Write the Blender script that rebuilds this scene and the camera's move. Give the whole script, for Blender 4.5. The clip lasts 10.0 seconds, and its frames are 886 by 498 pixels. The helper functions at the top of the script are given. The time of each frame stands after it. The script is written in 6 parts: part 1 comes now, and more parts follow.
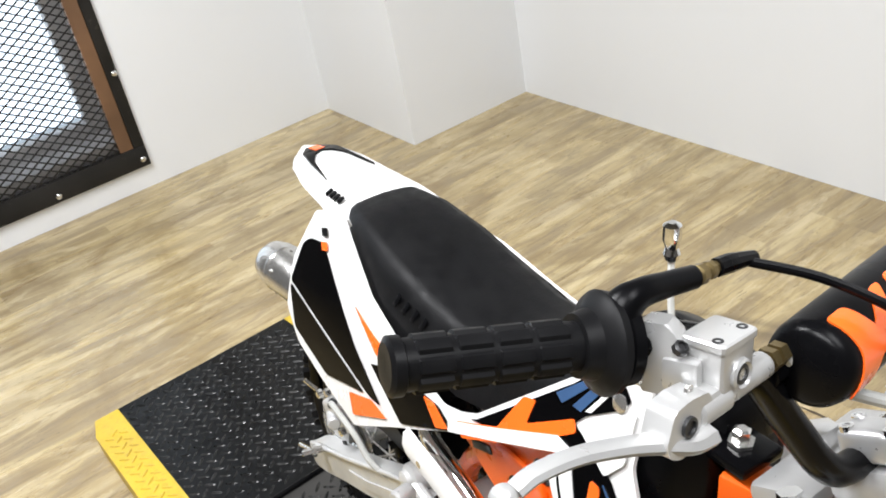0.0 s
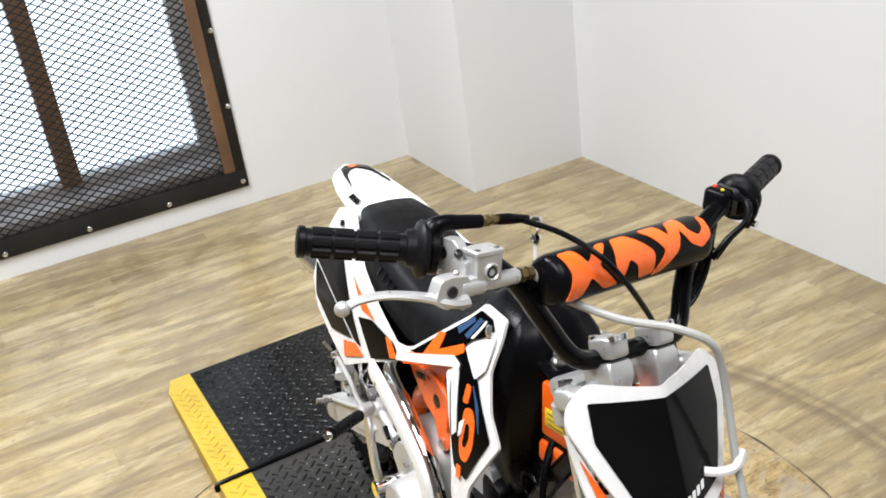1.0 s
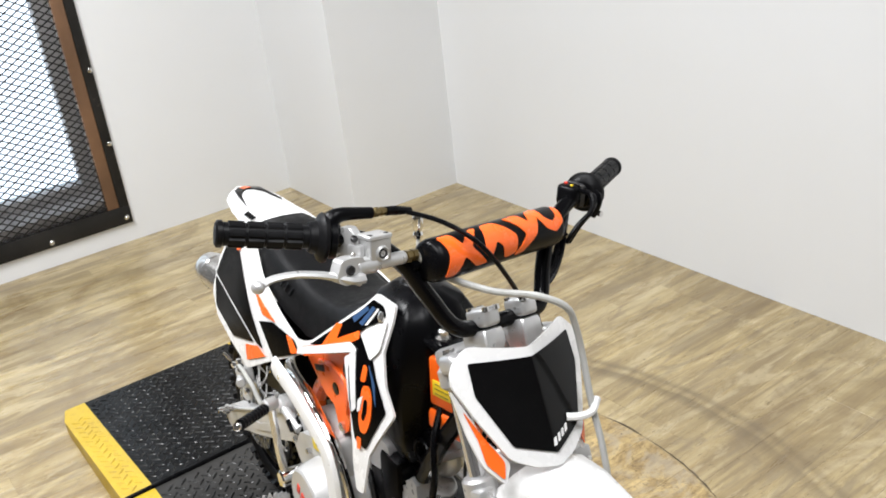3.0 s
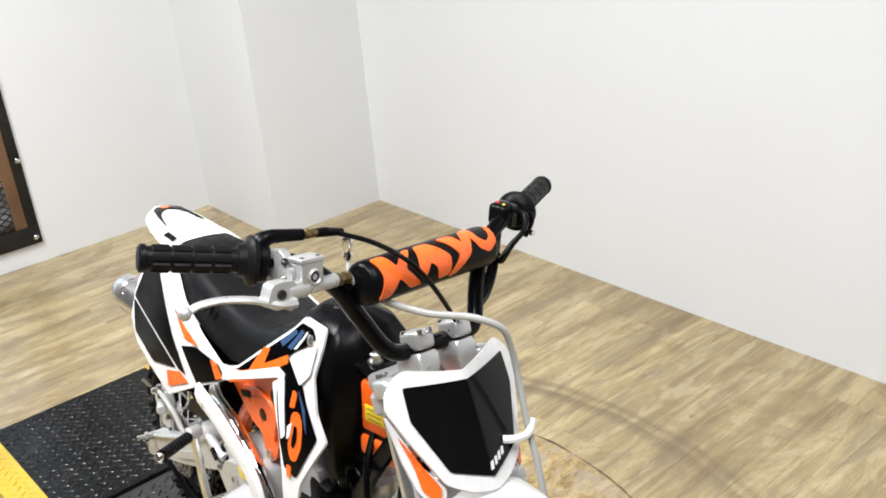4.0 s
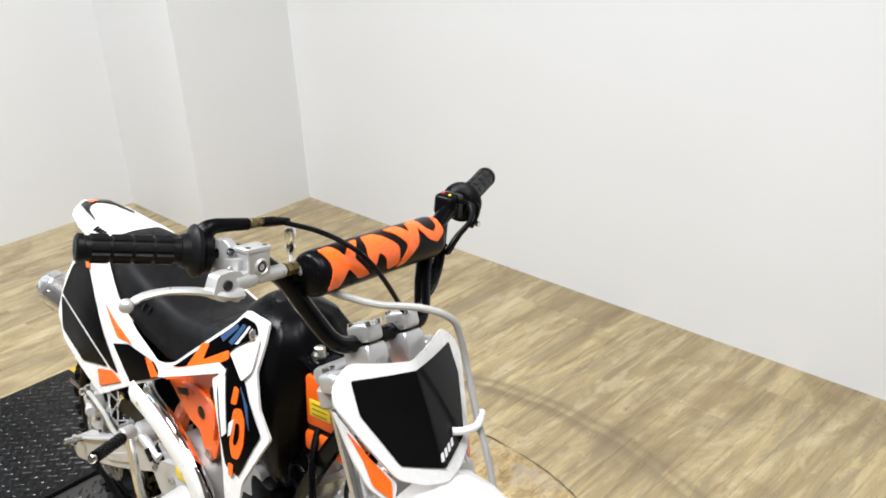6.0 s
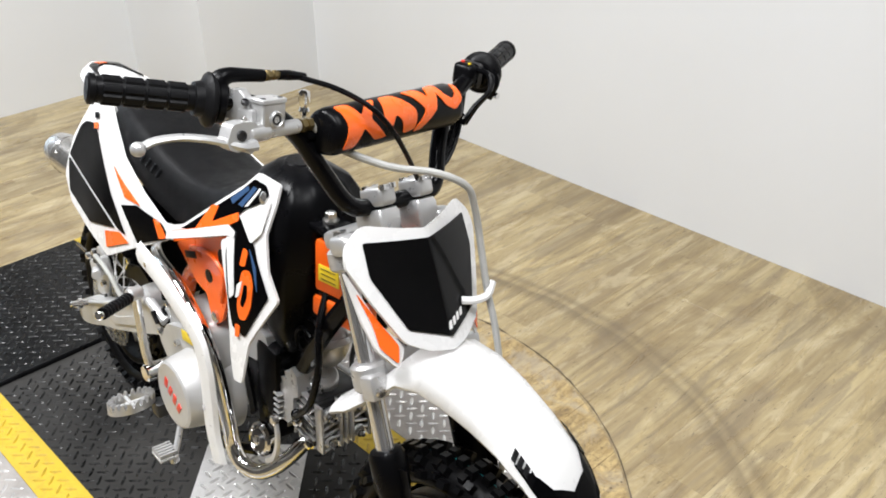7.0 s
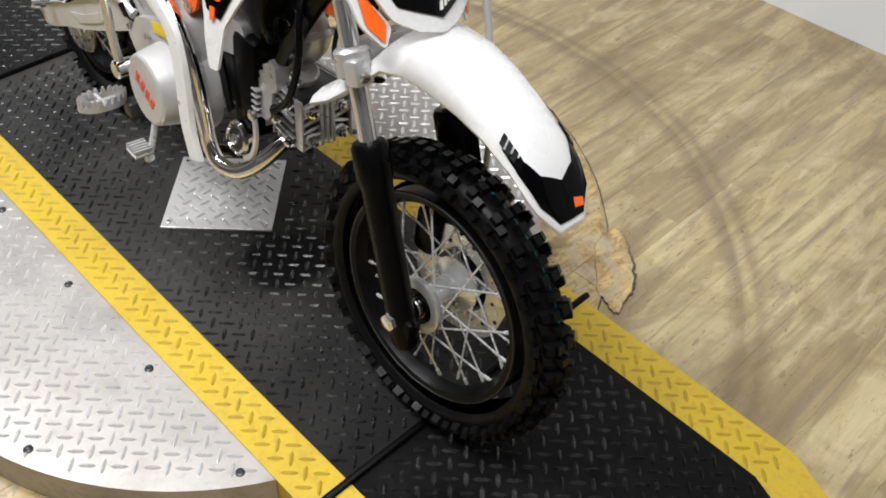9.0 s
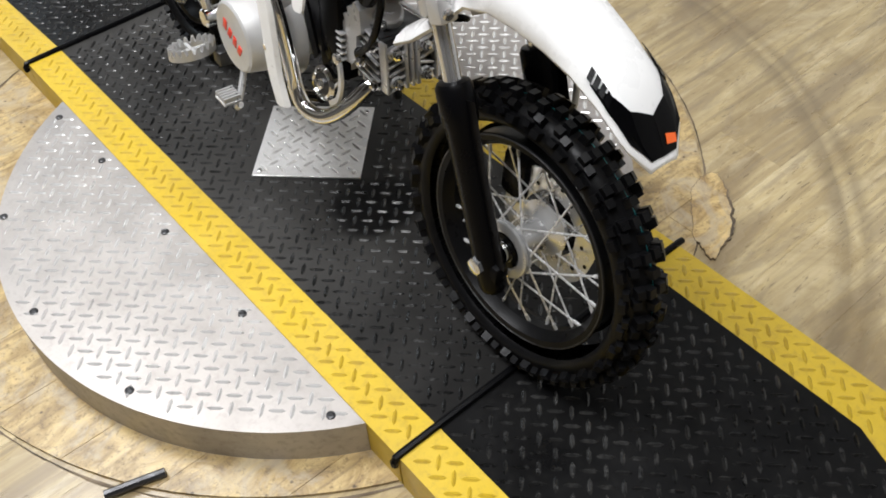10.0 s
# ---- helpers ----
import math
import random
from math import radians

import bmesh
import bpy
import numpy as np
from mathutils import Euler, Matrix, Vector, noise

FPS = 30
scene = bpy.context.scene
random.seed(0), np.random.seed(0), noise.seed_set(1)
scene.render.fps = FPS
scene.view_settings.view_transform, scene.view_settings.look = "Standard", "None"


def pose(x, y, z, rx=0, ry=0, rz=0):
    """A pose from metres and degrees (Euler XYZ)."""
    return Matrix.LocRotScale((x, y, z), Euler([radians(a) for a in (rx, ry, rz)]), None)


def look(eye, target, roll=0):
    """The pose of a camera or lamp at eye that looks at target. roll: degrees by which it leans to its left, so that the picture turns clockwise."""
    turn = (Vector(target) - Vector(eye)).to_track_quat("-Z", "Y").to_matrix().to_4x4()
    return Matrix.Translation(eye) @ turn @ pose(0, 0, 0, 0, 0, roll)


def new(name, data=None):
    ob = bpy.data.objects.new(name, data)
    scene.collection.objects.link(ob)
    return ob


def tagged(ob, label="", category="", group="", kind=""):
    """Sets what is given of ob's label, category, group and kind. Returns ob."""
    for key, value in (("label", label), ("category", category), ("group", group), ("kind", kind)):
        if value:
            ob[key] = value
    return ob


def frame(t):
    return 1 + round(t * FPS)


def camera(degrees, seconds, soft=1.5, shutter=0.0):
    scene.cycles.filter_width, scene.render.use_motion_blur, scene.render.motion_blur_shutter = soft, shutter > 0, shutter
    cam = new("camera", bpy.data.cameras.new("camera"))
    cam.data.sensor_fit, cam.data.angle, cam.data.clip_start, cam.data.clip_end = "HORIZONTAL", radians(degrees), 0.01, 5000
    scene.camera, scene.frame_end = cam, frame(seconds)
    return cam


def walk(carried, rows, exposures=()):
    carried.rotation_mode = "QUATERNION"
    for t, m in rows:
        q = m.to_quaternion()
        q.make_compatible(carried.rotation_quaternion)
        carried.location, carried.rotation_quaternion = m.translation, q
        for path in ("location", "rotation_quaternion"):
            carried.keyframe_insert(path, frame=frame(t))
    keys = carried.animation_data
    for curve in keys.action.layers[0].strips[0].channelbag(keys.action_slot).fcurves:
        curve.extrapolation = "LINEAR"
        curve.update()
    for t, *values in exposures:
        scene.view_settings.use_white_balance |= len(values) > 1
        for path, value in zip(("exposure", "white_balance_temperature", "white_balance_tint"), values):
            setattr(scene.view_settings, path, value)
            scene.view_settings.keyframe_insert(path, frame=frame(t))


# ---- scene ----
cam = camera(50.9, 10.0, soft=1.8)
PATH = [
    (0, (0.166, 0.072, 1.327), (-1.296, 0.967, 0.296), -11.5),
    (0.5, (0.359, 0.012, 1.387), (-1.169, 0.862, 0.416), -9.8),
    (1, (0.644, 0.006, 1.414), (-0.98, 0.774, 0.536), -8.0),
    (1.5, (0.781, -0.031, 1.431), (-0.933, 0.568, 0.594), -6.4),
    (1.6, (0.778, -0.032, 1.427), (-0.935, 0.551, 0.575), -8.2),
    (2, (0.791, -0.061, 1.436), (-0.878, 0.638, 0.585), -9.4),
    (2.5, (0.79, -0.084, 1.438), (-0.793, 0.806, 0.599), -8.3),
    (3, (0.802, -0.104, 1.439), (-0.71, 0.905, 0.605), -6.9),
    (4.5, (0.746, -0.1, 1.437), (-0.602, 1.139, 0.633), -4.6),
    (5, (0.731, -0.08, 1.441), (-0.554, 1.233, 0.65), -4.2),
    (6.3, (0.744, -0.128, 1.412), (-0.566, 1.11, 0.545), -3.2),
    (6.5, (0.742, -0.13, 1.406), (-0.562, 1.083, 0.496), -3.1),
    (7, (0.733, -0.133, 1.371), (-0.511, 1.061, 0.357), -0.8),
    (7.5, (0.724, -0.135, 1.34), (-0.446, 1.044, 0.226), -0.4),
    (8, (0.726, -0.149, 1.315), (-0.382, 1.0, 0.109), 2.0),
    (8.5, (0.731, -0.158, 1.287), (-0.312, 0.936, -0.022), 2.8),
    (9, (0.738, -0.16, 1.262), (-0.248, 0.866, -0.144), 2.7),
    (9.5, (0.74, -0.158, 1.24), (-0.196, 0.821, -0.232), 4.2),
    (10, (0.743, -0.148, 1.236), (-0.328, 0.678, -0.237), -3.8),
]
EXPOSURES = [(0, 0.17), (1.0, 0.10), (2.5, 0.04), (4.5, 0.22), (6.5, 0.12), (7.5, 0.0), (8.0, -0.10), (9.0, -0.19), (10.0, -0.14)]
walk(cam, [(t, look(eye, target, roll)) for t, eye, target, roll in PATH], EXPOSURES)

# ---- light ----
world = bpy.data.worlds.new("world")
world.use_nodes = True
scene.world = world
sky = world.node_tree.nodes.new("ShaderNodeTexSky")
sky.sky_type, sky.sun_disc, sky.sun_elevation, sky.sun_rotation = "NISHITA", False, radians(35), radians(250)
world.node_tree.links.new(sky.outputs[0], world.node_tree.nodes["Background"].inputs[0])
world.node_tree.nodes["Background"].inputs[1].default_value = 0.12


def area(name, place, target, sx, sy, watts, colour):
    data = bpy.data.lights.new(name, "AREA")
    data.shape, data.size, data.size_y, data.energy, data.color = "RECTANGLE", sx, sy, watts, colour
    ob = new(name, data)
    ob.matrix_world = look(place, target)
    return ob


area("window_light", (-3.27, 0.24, 1.1), (0, 0.24, 0.6), 1.2, 1.9, 14.0, (0.80, 0.90, 1.0))
area("ceiling_lamp", (0.2, -0.35, 2.62), (0.2, -0.35, 0), 1.2, 0.5, 58, (0.965, 0.975, 1.0))
# no known source here: added to lift the dull far yellow edge
area("ceiling_lamp", (0.85, 0.75, 2.62), (0.85, 0.75, 0), 1.2, 0.5, 30, (0.965, 0.975, 1.0))
area("ceiling_lamp", (-1.5, -0.2, 2.62), (-1.5, -0.2, 0), 1.2, 0.5, 86, (0.965, 0.975, 1.0))


# ---- materials ----
class Nodes:
    """A small writer of node materials."""

    def __init__(self, name, rough=0.5, metal=0.0, coat=0.0):
        self.mat = bpy.data.materials.new(name)
        self.mat.use_nodes = True
        self.tree = self.mat.node_tree
        self.shader = self.tree.nodes["Principled BSDF"]
        self.put("Roughness", rough)
        self.put("Metallic", metal)
        if coat:
            self.put("Coat Weight", coat)
            self.put("Coat Roughness", 0.08)

    def put(self, key, value):
        slot = self.shader.inputs[key]
        if hasattr(value, "is_output"):
            self.tree.links.new(value, slot)
        else:
            slot.default_value = (*value, 1) if isinstance(value, tuple) and len(value) == 3 else value

    def node(self, kind, **inputs):
        n = self.tree.nodes.new(kind)
        for key, value in inputs.items():
            slot = n.inputs[int(key[1:])] if key[0] == "i" and key[1:].isdigit() else n.inputs[key]
            if hasattr(value, "is_output"):
                self.tree.links.new(value, slot)
            else:
                slot.default_value = value
        return n

    def where(self, scale=(1, 1, 1), world=False):
        out = self.node("ShaderNodeNewGeometry").outputs["Position"] if world else self.node("ShaderNodeTexCoord").outputs["Object"]
        return self.node("ShaderNodeMapping", Vector=out, Scale=scale).outputs[0]

    def noise(self, scale, detail=4.0, at=None, rough=0.55):
        return self.node("ShaderNodeTexNoise", Vector=at or self.where(), Scale=scale, Detail=detail, Roughness=rough).outputs["Fac"]

    def ramp(self, fac, *stops):
        n = self.node("ShaderNodeValToRGB", Fac=fac)
        while len(n.color_ramp.elements) < len(stops):
            n.color_ramp.elements.new(0.5)
        for e, (p, c) in zip(n.color_ramp.elements, stops):
            e.position, e.color = p, (*c, 1) if isinstance(c, tuple) else (c, c, c, 1)
        return n.outputs[0]

    def mix(self, fac, a, b, kind="MIX"):
        n = self.tree.nodes.new("ShaderNodeMix")
        n.data_type, n.blend_type = "RGBA", kind
        for slot, value in ((n.inputs[0], fac), (n.inputs[6], a), (n.inputs[7], b)):
            if hasattr(value, "is_output"):
                self.tree.links.new(value, slot)
            else:
                slot.default_value = (*value, 1) if isinstance(value, tuple) else value
        return n.outputs[2]

    def math(self, op, a, b=0.0, c=0.0):
        n = self.tree.nodes.new("ShaderNodeMath")
        n.operation = op
        for slot, value in zip(n.inputs, (a, b, c)):
            if hasattr(value, "is_output"):
                self.tree.links.new(value, slot)
            else:
                slot.default_value = value
        return n.outputs[0]

    def bump(self, height, strength=0.2, distance=0.002):
        n = self.node("ShaderNodeBump", Height=height, Strength=strength, Distance=distance)
        self.put("Normal", n.outputs[0])


def plain(name, colour, rough=0.5, metal=0.0, coat=0.0, vary=0.12, scale=30.0, grain=0.05, wear=None, shine=0.5):
    """A surface with soft blotches and fine grain; wear: a colour that shows in scuffs."""
    m = Nodes(name, rough, metal, coat)
    m.put("Specular IOR Level", shine)
    at = m.where()
    big = m.noise(scale * 0.3, 3, at)
    low = tuple(c * (1 - vary) for c in colour)
    high = tuple(min(1, c * (1 + vary)) for c in colour)
    out = m.ramp(big, (0.3, low), (0.7, high))
    if wear:
        out = m.mix(m.ramp(m.noise(scale * 1.7, 6, at, 0.7), (0.62, 0.0), (0.72, 0.7)), out, wear)
    m.put("Base Color", out)
    m.put("Roughness", m.ramp(m.noise(scale, 4, at), (0.3, max(0.02, rough * 0.75)), (0.75, min(1, rough * 1.3))))
    if grain:
        m.bump(m.noise(scale * 12, 2, at), grain, 0.001)
    return m.mat


WHITE = plain("white_plastic", (0.71, 0.705, 0.695), 0.28, coat=0.25, vary=0.03, grain=0.01)
BLACK_GLOSS = plain("black_gloss_film", (0.0015, 0.0015, 0.0018), 0.12, vary=0.2, grain=0.0, shine=0.09)
BLACK_PLASTIC = plain("black_plastic", (0.0025, 0.0025, 0.003), 0.3, vary=0.2, scale=20, grain=0.03, shine=0.10)
BLACK_PAINT = plain("black_paint", (0.0025, 0.0025, 0.003), 0.20, vary=0.2, grain=0.02, shine=0.14)
PLATE_BLACK = plain("plate_black_film", (0.003, 0.003, 0.0032), 0.14, vary=0.2, grain=0.02, shine=0.22)
RUBBER = plain("grip_rubber", (0.006, 0.006, 0.0065), 0.40, vary=0.2, scale=60, grain=0.08, shine=0.10)
TYRE = plain("tyre_rubber", (0.0045, 0.0045, 0.005), 0.34, vary=0.25, scale=40, grain=0.1, shine=0.13)
SEAT = plain("seat_vinyl", (0.0045, 0.0045, 0.005), 0.48, vary=0.15, scale=40, grain=0.25, shine=0.14)
ORANGE = plain("orange_film", (0.90, 0.135, 0.014), 0.25, coat=0.3, vary=0.06, grain=0.0)
ORANGE_PAINT = plain("orange_frame_paint", (0.92, 0.13, 0.008), 0.32, coat=0.1, vary=0.1, grain=0.02)
SILVER = plain("cast_aluminium", (0.56, 0.558, 0.555), 0.34, 0.60, vary=0.1, scale=60, grain=0.12)
SILVER_PAINT = plain("silver_paint", (0.54, 0.54, 0.535), 0.34, 0.55, vary=0.06, scale=60, grain=0.05)
CHROME = plain("chrome", (0.8, 0.8, 0.8), 0.06, 1.0, vary=0.03, grain=0.0)
FORK_STEEL = plain("polished_fork_steel", (0.70, 0.705, 0.715), 0.12, 0.88, vary=0.05, scale=80, grain=0.03)
BRUSHED = plain("brushed_steel", (0.7, 0.69, 0.67), 0.22, 0.92, vary=0.08, scale=80, grain=0.04)
BRASS = plain("brass_fitting", (0.22, 0.165, 0.075), 0.34, 0.85, vary=0.15, grain=0.04)
DISC_STEEL = plain("bright_steel", (0.76, 0.76, 0.76), 0.24, 0.7, vary=0.06, scale=60, grain=0.05)
SPOKE = plain("zinc_spoke", (0.78, 0.78, 0.78), 0.26, 0.5, vary=0.06, scale=60, grain=0.03)
RIM_BLACK = plain("black_rim_paint", (0.004, 0.004, 0.0045), 0.34, vary=0.2, grain=0.02, shine=0.12)
CASE = plain("cast_case_silver", (0.56, 0.56, 0.555), 0.40, 0.35, vary=0.07, scale=45, grain=0.16)
DARK_METAL = plain("dark_steel_and_fin_shade", (0.05, 0.05, 0.052), 0.4, 0.6, vary=0.25, scale=40, grain=0.08)
GREY_HOSE = plain("grey_hose", (0.42, 0.42, 0.40), 0.35, vary=0.1, scale=60, grain=0.05)
YELLOW_FILM = plain("yellow_sticker", (0.85, 0.62, 0.03), 0.35, vary=0.05, grain=0.0)
RED_FILM = plain("red_mark", (0.75, 0.05, 0.03), 0.35, vary=0.05, grain=0.0)
TEAL = plain("teal_mark", (0.02, 0.28, 0.3), 0.5, vary=0.1, grain=0.0)
SHIELD = plain("white_shield_paint", (0.80, 0.80, 0.79), 0.45, vary=0.05, scale=50, grain=0.05, wear=(0.25, 0.23, 0.21))
CLEAR_TUBE = plain("milky_tube", (0.7, 0.7, 0.66), 0.25, vary=0.05, grain=0.0)
BLACK_STEEL = plain("black_angle_steel", (0.022, 0.021, 0.02), 0.42, 0.2, vary=0.3, scale=15, grain=0.1, wear=(0.08, 0.07, 0.06), shine=0.2)
BROWN_WOOD = plain("stained_wood", (0.16, 0.085, 0.045), 0.5, vary=0.35, scale=12, grain=0.15)
SILL_GREY = plain("sill_grey", (0.30, 0.29, 0.29), 0.55, vary=0.25, scale=12, grain=0.1)


def plank_material(name, tint, amount, start=0.5):
    """Oak-look vinyl: blotchy boards with streaks and knots, and dark rings left by turning wheels."""
    m = Nodes(name, 0.36)
    tone = m.node("ShaderNodeObjectInfo").outputs["Random"]
    off = m.node("ShaderNodeCombineXYZ", X=m.math("MULTIPLY", tone, 37.0), Y=m.math("MULTIPLY", tone, 91.0), Z=0.0).outputs[0]

    def moved(scale):
        n = m.node("ShaderNodeVectorMath", i0=m.where(scale, world=True))
        m.tree.links.new(off, n.inputs[1])
        return n.outputs[0]

    blotch = m.node("ShaderNodeTexNoise", Vector=m.where((8.0, 1.5, 1.0), world=True), Scale=1.2, Detail=6.0, Roughness=0.58, Distortion=0.5).outputs["Fac"]
    streak = m.node("ShaderNodeTexNoise", Vector=moved((34.0, 1.8, 1.0)), Scale=1.3, Detail=6.0, Roughness=0.62, Distortion=0.3).outputs["Fac"]
    fine = m.node("ShaderNodeTexNoise", Vector=moved((190.0, 9.0, 1.0)), Scale=1.0, Detail=4.0, Roughness=0.6).outputs["Fac"]
    band = m.node("ShaderNodeTexNoise", Vector=moved((10.0, 0.9, 1.0)), Scale=1.0, Detail=6.0, Roughness=0.6, Distortion=0.9).outputs["Fac"]
    wood = m.ramp(band, (0.33, (0.275, 0.200, 0.098)), (0.44, (0.400, 0.303, 0.150)), (0.53, (0.505, 0.395, 0.200)), (0.68, (0.600, 0.495, 0.290)))
    wood = m.mix(m.ramp(blotch, (0.37, 0.46), (0.52, 0.0)), wood, (0.245, 0.185, 0.108))
    wood = m.mix(m.ramp(blotch, (0.54, 0.0), (0.68, 0.46)), wood, (0.63, 0.525, 0.315))
    wood = m.mix(m.ramp(streak, (0.38, 0.52), (0.47, 0.0)), wood, (0.205, 0.152, 0.086))
    wood = m.mix(m.ramp(streak, (0.54, 0.0), (0.68, 0.32)), wood, (0.62, 0.53, 0.34))
    wood = m.mix(m.ramp(fine, (0.35, 0.14), (0.55, 0.0)), wood, (0.20, 0.145, 0.078))
    wood = m.mix(m.ramp(tone, (0.0, 0.34), (0.35, 0.12), (0.6, 0.0)), wood, (0.25, 0.188, 0.108))
    wood = m.mix(m.ramp(tone, (0.62, 0.0), (1.0, 0.20)), wood, (0.64, 0.53, 0.32))
    mottle = m.node("ShaderNodeTexNoise", Vector=m.where((15.0, 3.6, 1.0), world=True), Scale=1.0, Detail=7.0, Roughness=0.6, Distortion=0.9).outputs["Fac"]
    wood = m.mix(m.ramp(mottle, (0.39, 0.52), (0.47, 0.0)), wood, (0.255, 0.200, 0.128))
    wood = m.mix(m.ramp(mottle, (0.54, 0.0), (0.61, 0.42)), wood, (0.63, 0.53, 0.335))
    scratch = m.node("ShaderNodeTexNoise", Vector=m.where((110.0, 16.0, 1.0), world=True), Scale=1.0, Detail=3.0, Roughness=0.5, Distortion=2.4).outputs["Fac"]
    wood = m.mix(m.ramp(scratch, (0.30, 0.55), (0.36, 0.0)), wood, (0.085, 0.060, 0.034))
    specks = m.node("ShaderNodeTexVoronoi", Vector=m.where((1, 1, 1), world=True), Scale=9.0).outputs["Distance"]
    wood = m.mix(m.ramp(specks, (0.022, 0.7), (0.04, 0.0)), wood, (0.07, 0.05, 0.032))
    knots = m.node("ShaderNodeTexVoronoi", Vector=moved((5.2, 2.2, 1.0)), Scale=1.1).outputs["Distance"]
    wood = m.mix(m.ramp(knots, (0.02, 0.6), (0.07, 0.0)), wood, (0.09, 0.062, 0.034))
    spot = m.node("ShaderNodeNewGeometry").outputs["Position"]
    flat = m.node("ShaderNodeVectorMath", i0=spot, i1=(-0.57, 0.53, -0.085))
    flat.operation = "DISTANCE"
    soft = m.noise(7.0, 4, m.where((1, 1, 1), world=True))
    dist = m.math("ADD", flat.outputs["Value"], m.math("MULTIPLY_ADD", soft, 0.026, -0.013))
    ring = m.node("ShaderNodeValToRGB", Fac=m.math("DIVIDE", dist, 2.0))
    stops = [(0.0, 0.03), (0.40, 0.06), (0.516, 0.16), (0.528, 0.62), (0.536, 0.70), (0.5405, 0.16), (0.545, 0.24), (0.552, 0.66), (0.562, 0.10), (0.60, 0.0)]
    while len(ring.color_ramp.elements) < len(stops):
        ring.color_ramp.elements.new(0.5)
    for e, (p, v) in zip(ring.color_ramp.elements, stops):
        e.position, e.color = p, (v, v, v, 1)
    mask = m.math("MULTIPLY", ring.outputs[0], m.ramp(m.noise(2.2, 5, m.where((1, 1, 1), world=True)), (0.32, 0.5), (0.6, 1.0)))
    wood = m.mix(mask, wood, (0.145, 0.108, 0.064))
    stain = m.node("ShaderNodeTexNoise", Vector=m.where((1, 1, 1), world=True), Scale=3.1, Detail=7.0, Roughness=0.66, Distortion=1.2).outputs["Fac"]
    wood = m.mix(m.ramp(stain, (start, 0.0), (start + 0.2, amount)), wood, tint)
    m.put("Base Color", wood)
    m.put("Roughness", m.ramp(blotch, (0.3, 0.34), (0.7, 0.22)))
    m.bump(streak, 0.10, 0.002)
    return m.mat


def stained_material(name, pale, base, dark):
    """Old wood backing: mottled, smeared with ground-in dirt and glue."""
    m = Nodes(name, 0.5)
    at = m.where((1, 1, 1), world=True)
    cloud = m.node("ShaderNodeTexNoise", Vector=m.where((16.0, 9.0, 1.0), world=True), Scale=1.0, Detail=9.0, Roughness=0.68, Distortion=1.4).outputs["Fac"]
    streak = m.node("ShaderNodeTexNoise", Vector=m.where((70.0, 9.0, 1.0), world=True), Scale=1.0, Detail=5.0, Roughness=0.6, Distortion=0.8).outputs["Fac"]
    grit = m.node("ShaderNodeTexNoise", Vector=at, Scale=120.0, Detail=4.0, Roughness=0.7).outputs["Fac"]
    wood = m.ramp(cloud, (0.34, dark), (0.46, base), (0.56, pale), (0.68, tuple(min(1.0, c * 1.25) for c in pale)))
    wood = m.mix(m.ramp(streak, (0.36, 0.60), (0.50, 0.0)), wood, dark)
    wood = m.mix(m.ramp(grit, (0.34, 0.65), (0.46, 0.0)), wood, tuple(c * 0.6 for c in dark))
    smear = m.node("ShaderNodeTexNoise", Vector=at, Scale=8.0, Detail=7.0, Roughness=0.7, Distortion=2.0).outputs["Fac"]
    wood = m.mix(m.ramp(smear, (0.48, 0.0), (0.60, 0.62)), wood, (0.41, 0.350, 0.255))
    specks = m.node("ShaderNodeTexVoronoi", Vector=at, Scale=26.0).outputs["Distance"]
    wood = m.mix(m.ramp(specks, (0.05, 0.8), (0.10, 0.0)), wood, (0.06, 0.04, 0.025))
    m.put("Base Color", wood)
    m.put("Roughness", m.ramp(cloud, (0.3, 0.42), (0.7, 0.28)))
    m.bump(cloud, 0.35, 0.003)
    return m.mat


def wall_material():
    m = Nodes("wall_paint", 0.62)
    at = m.where(world=True)
    m.put("Base Color", m.mix(m.ramp(m.noise(1.3, 4, at), (0.35, 0.0), (0.7, 0.5)), (0.80, 0.815, 0.83), (0.77, 0.78, 0.785)))
    m.bump(m.noise(260.0, 2, at), 0.06, 0.001)
    marks = m.node("ShaderNodeTexVoronoi", Vector=at, Scale=2.3).outputs["Distance"]
    m.put("Base Color", m.mix(m.ramp(marks, (0.010, 0.55), (0.016, 0.0)), m.shader.inputs["Base Color"].links[0].from_socket, (0.22, 0.20, 0.18)))
    return m.mat


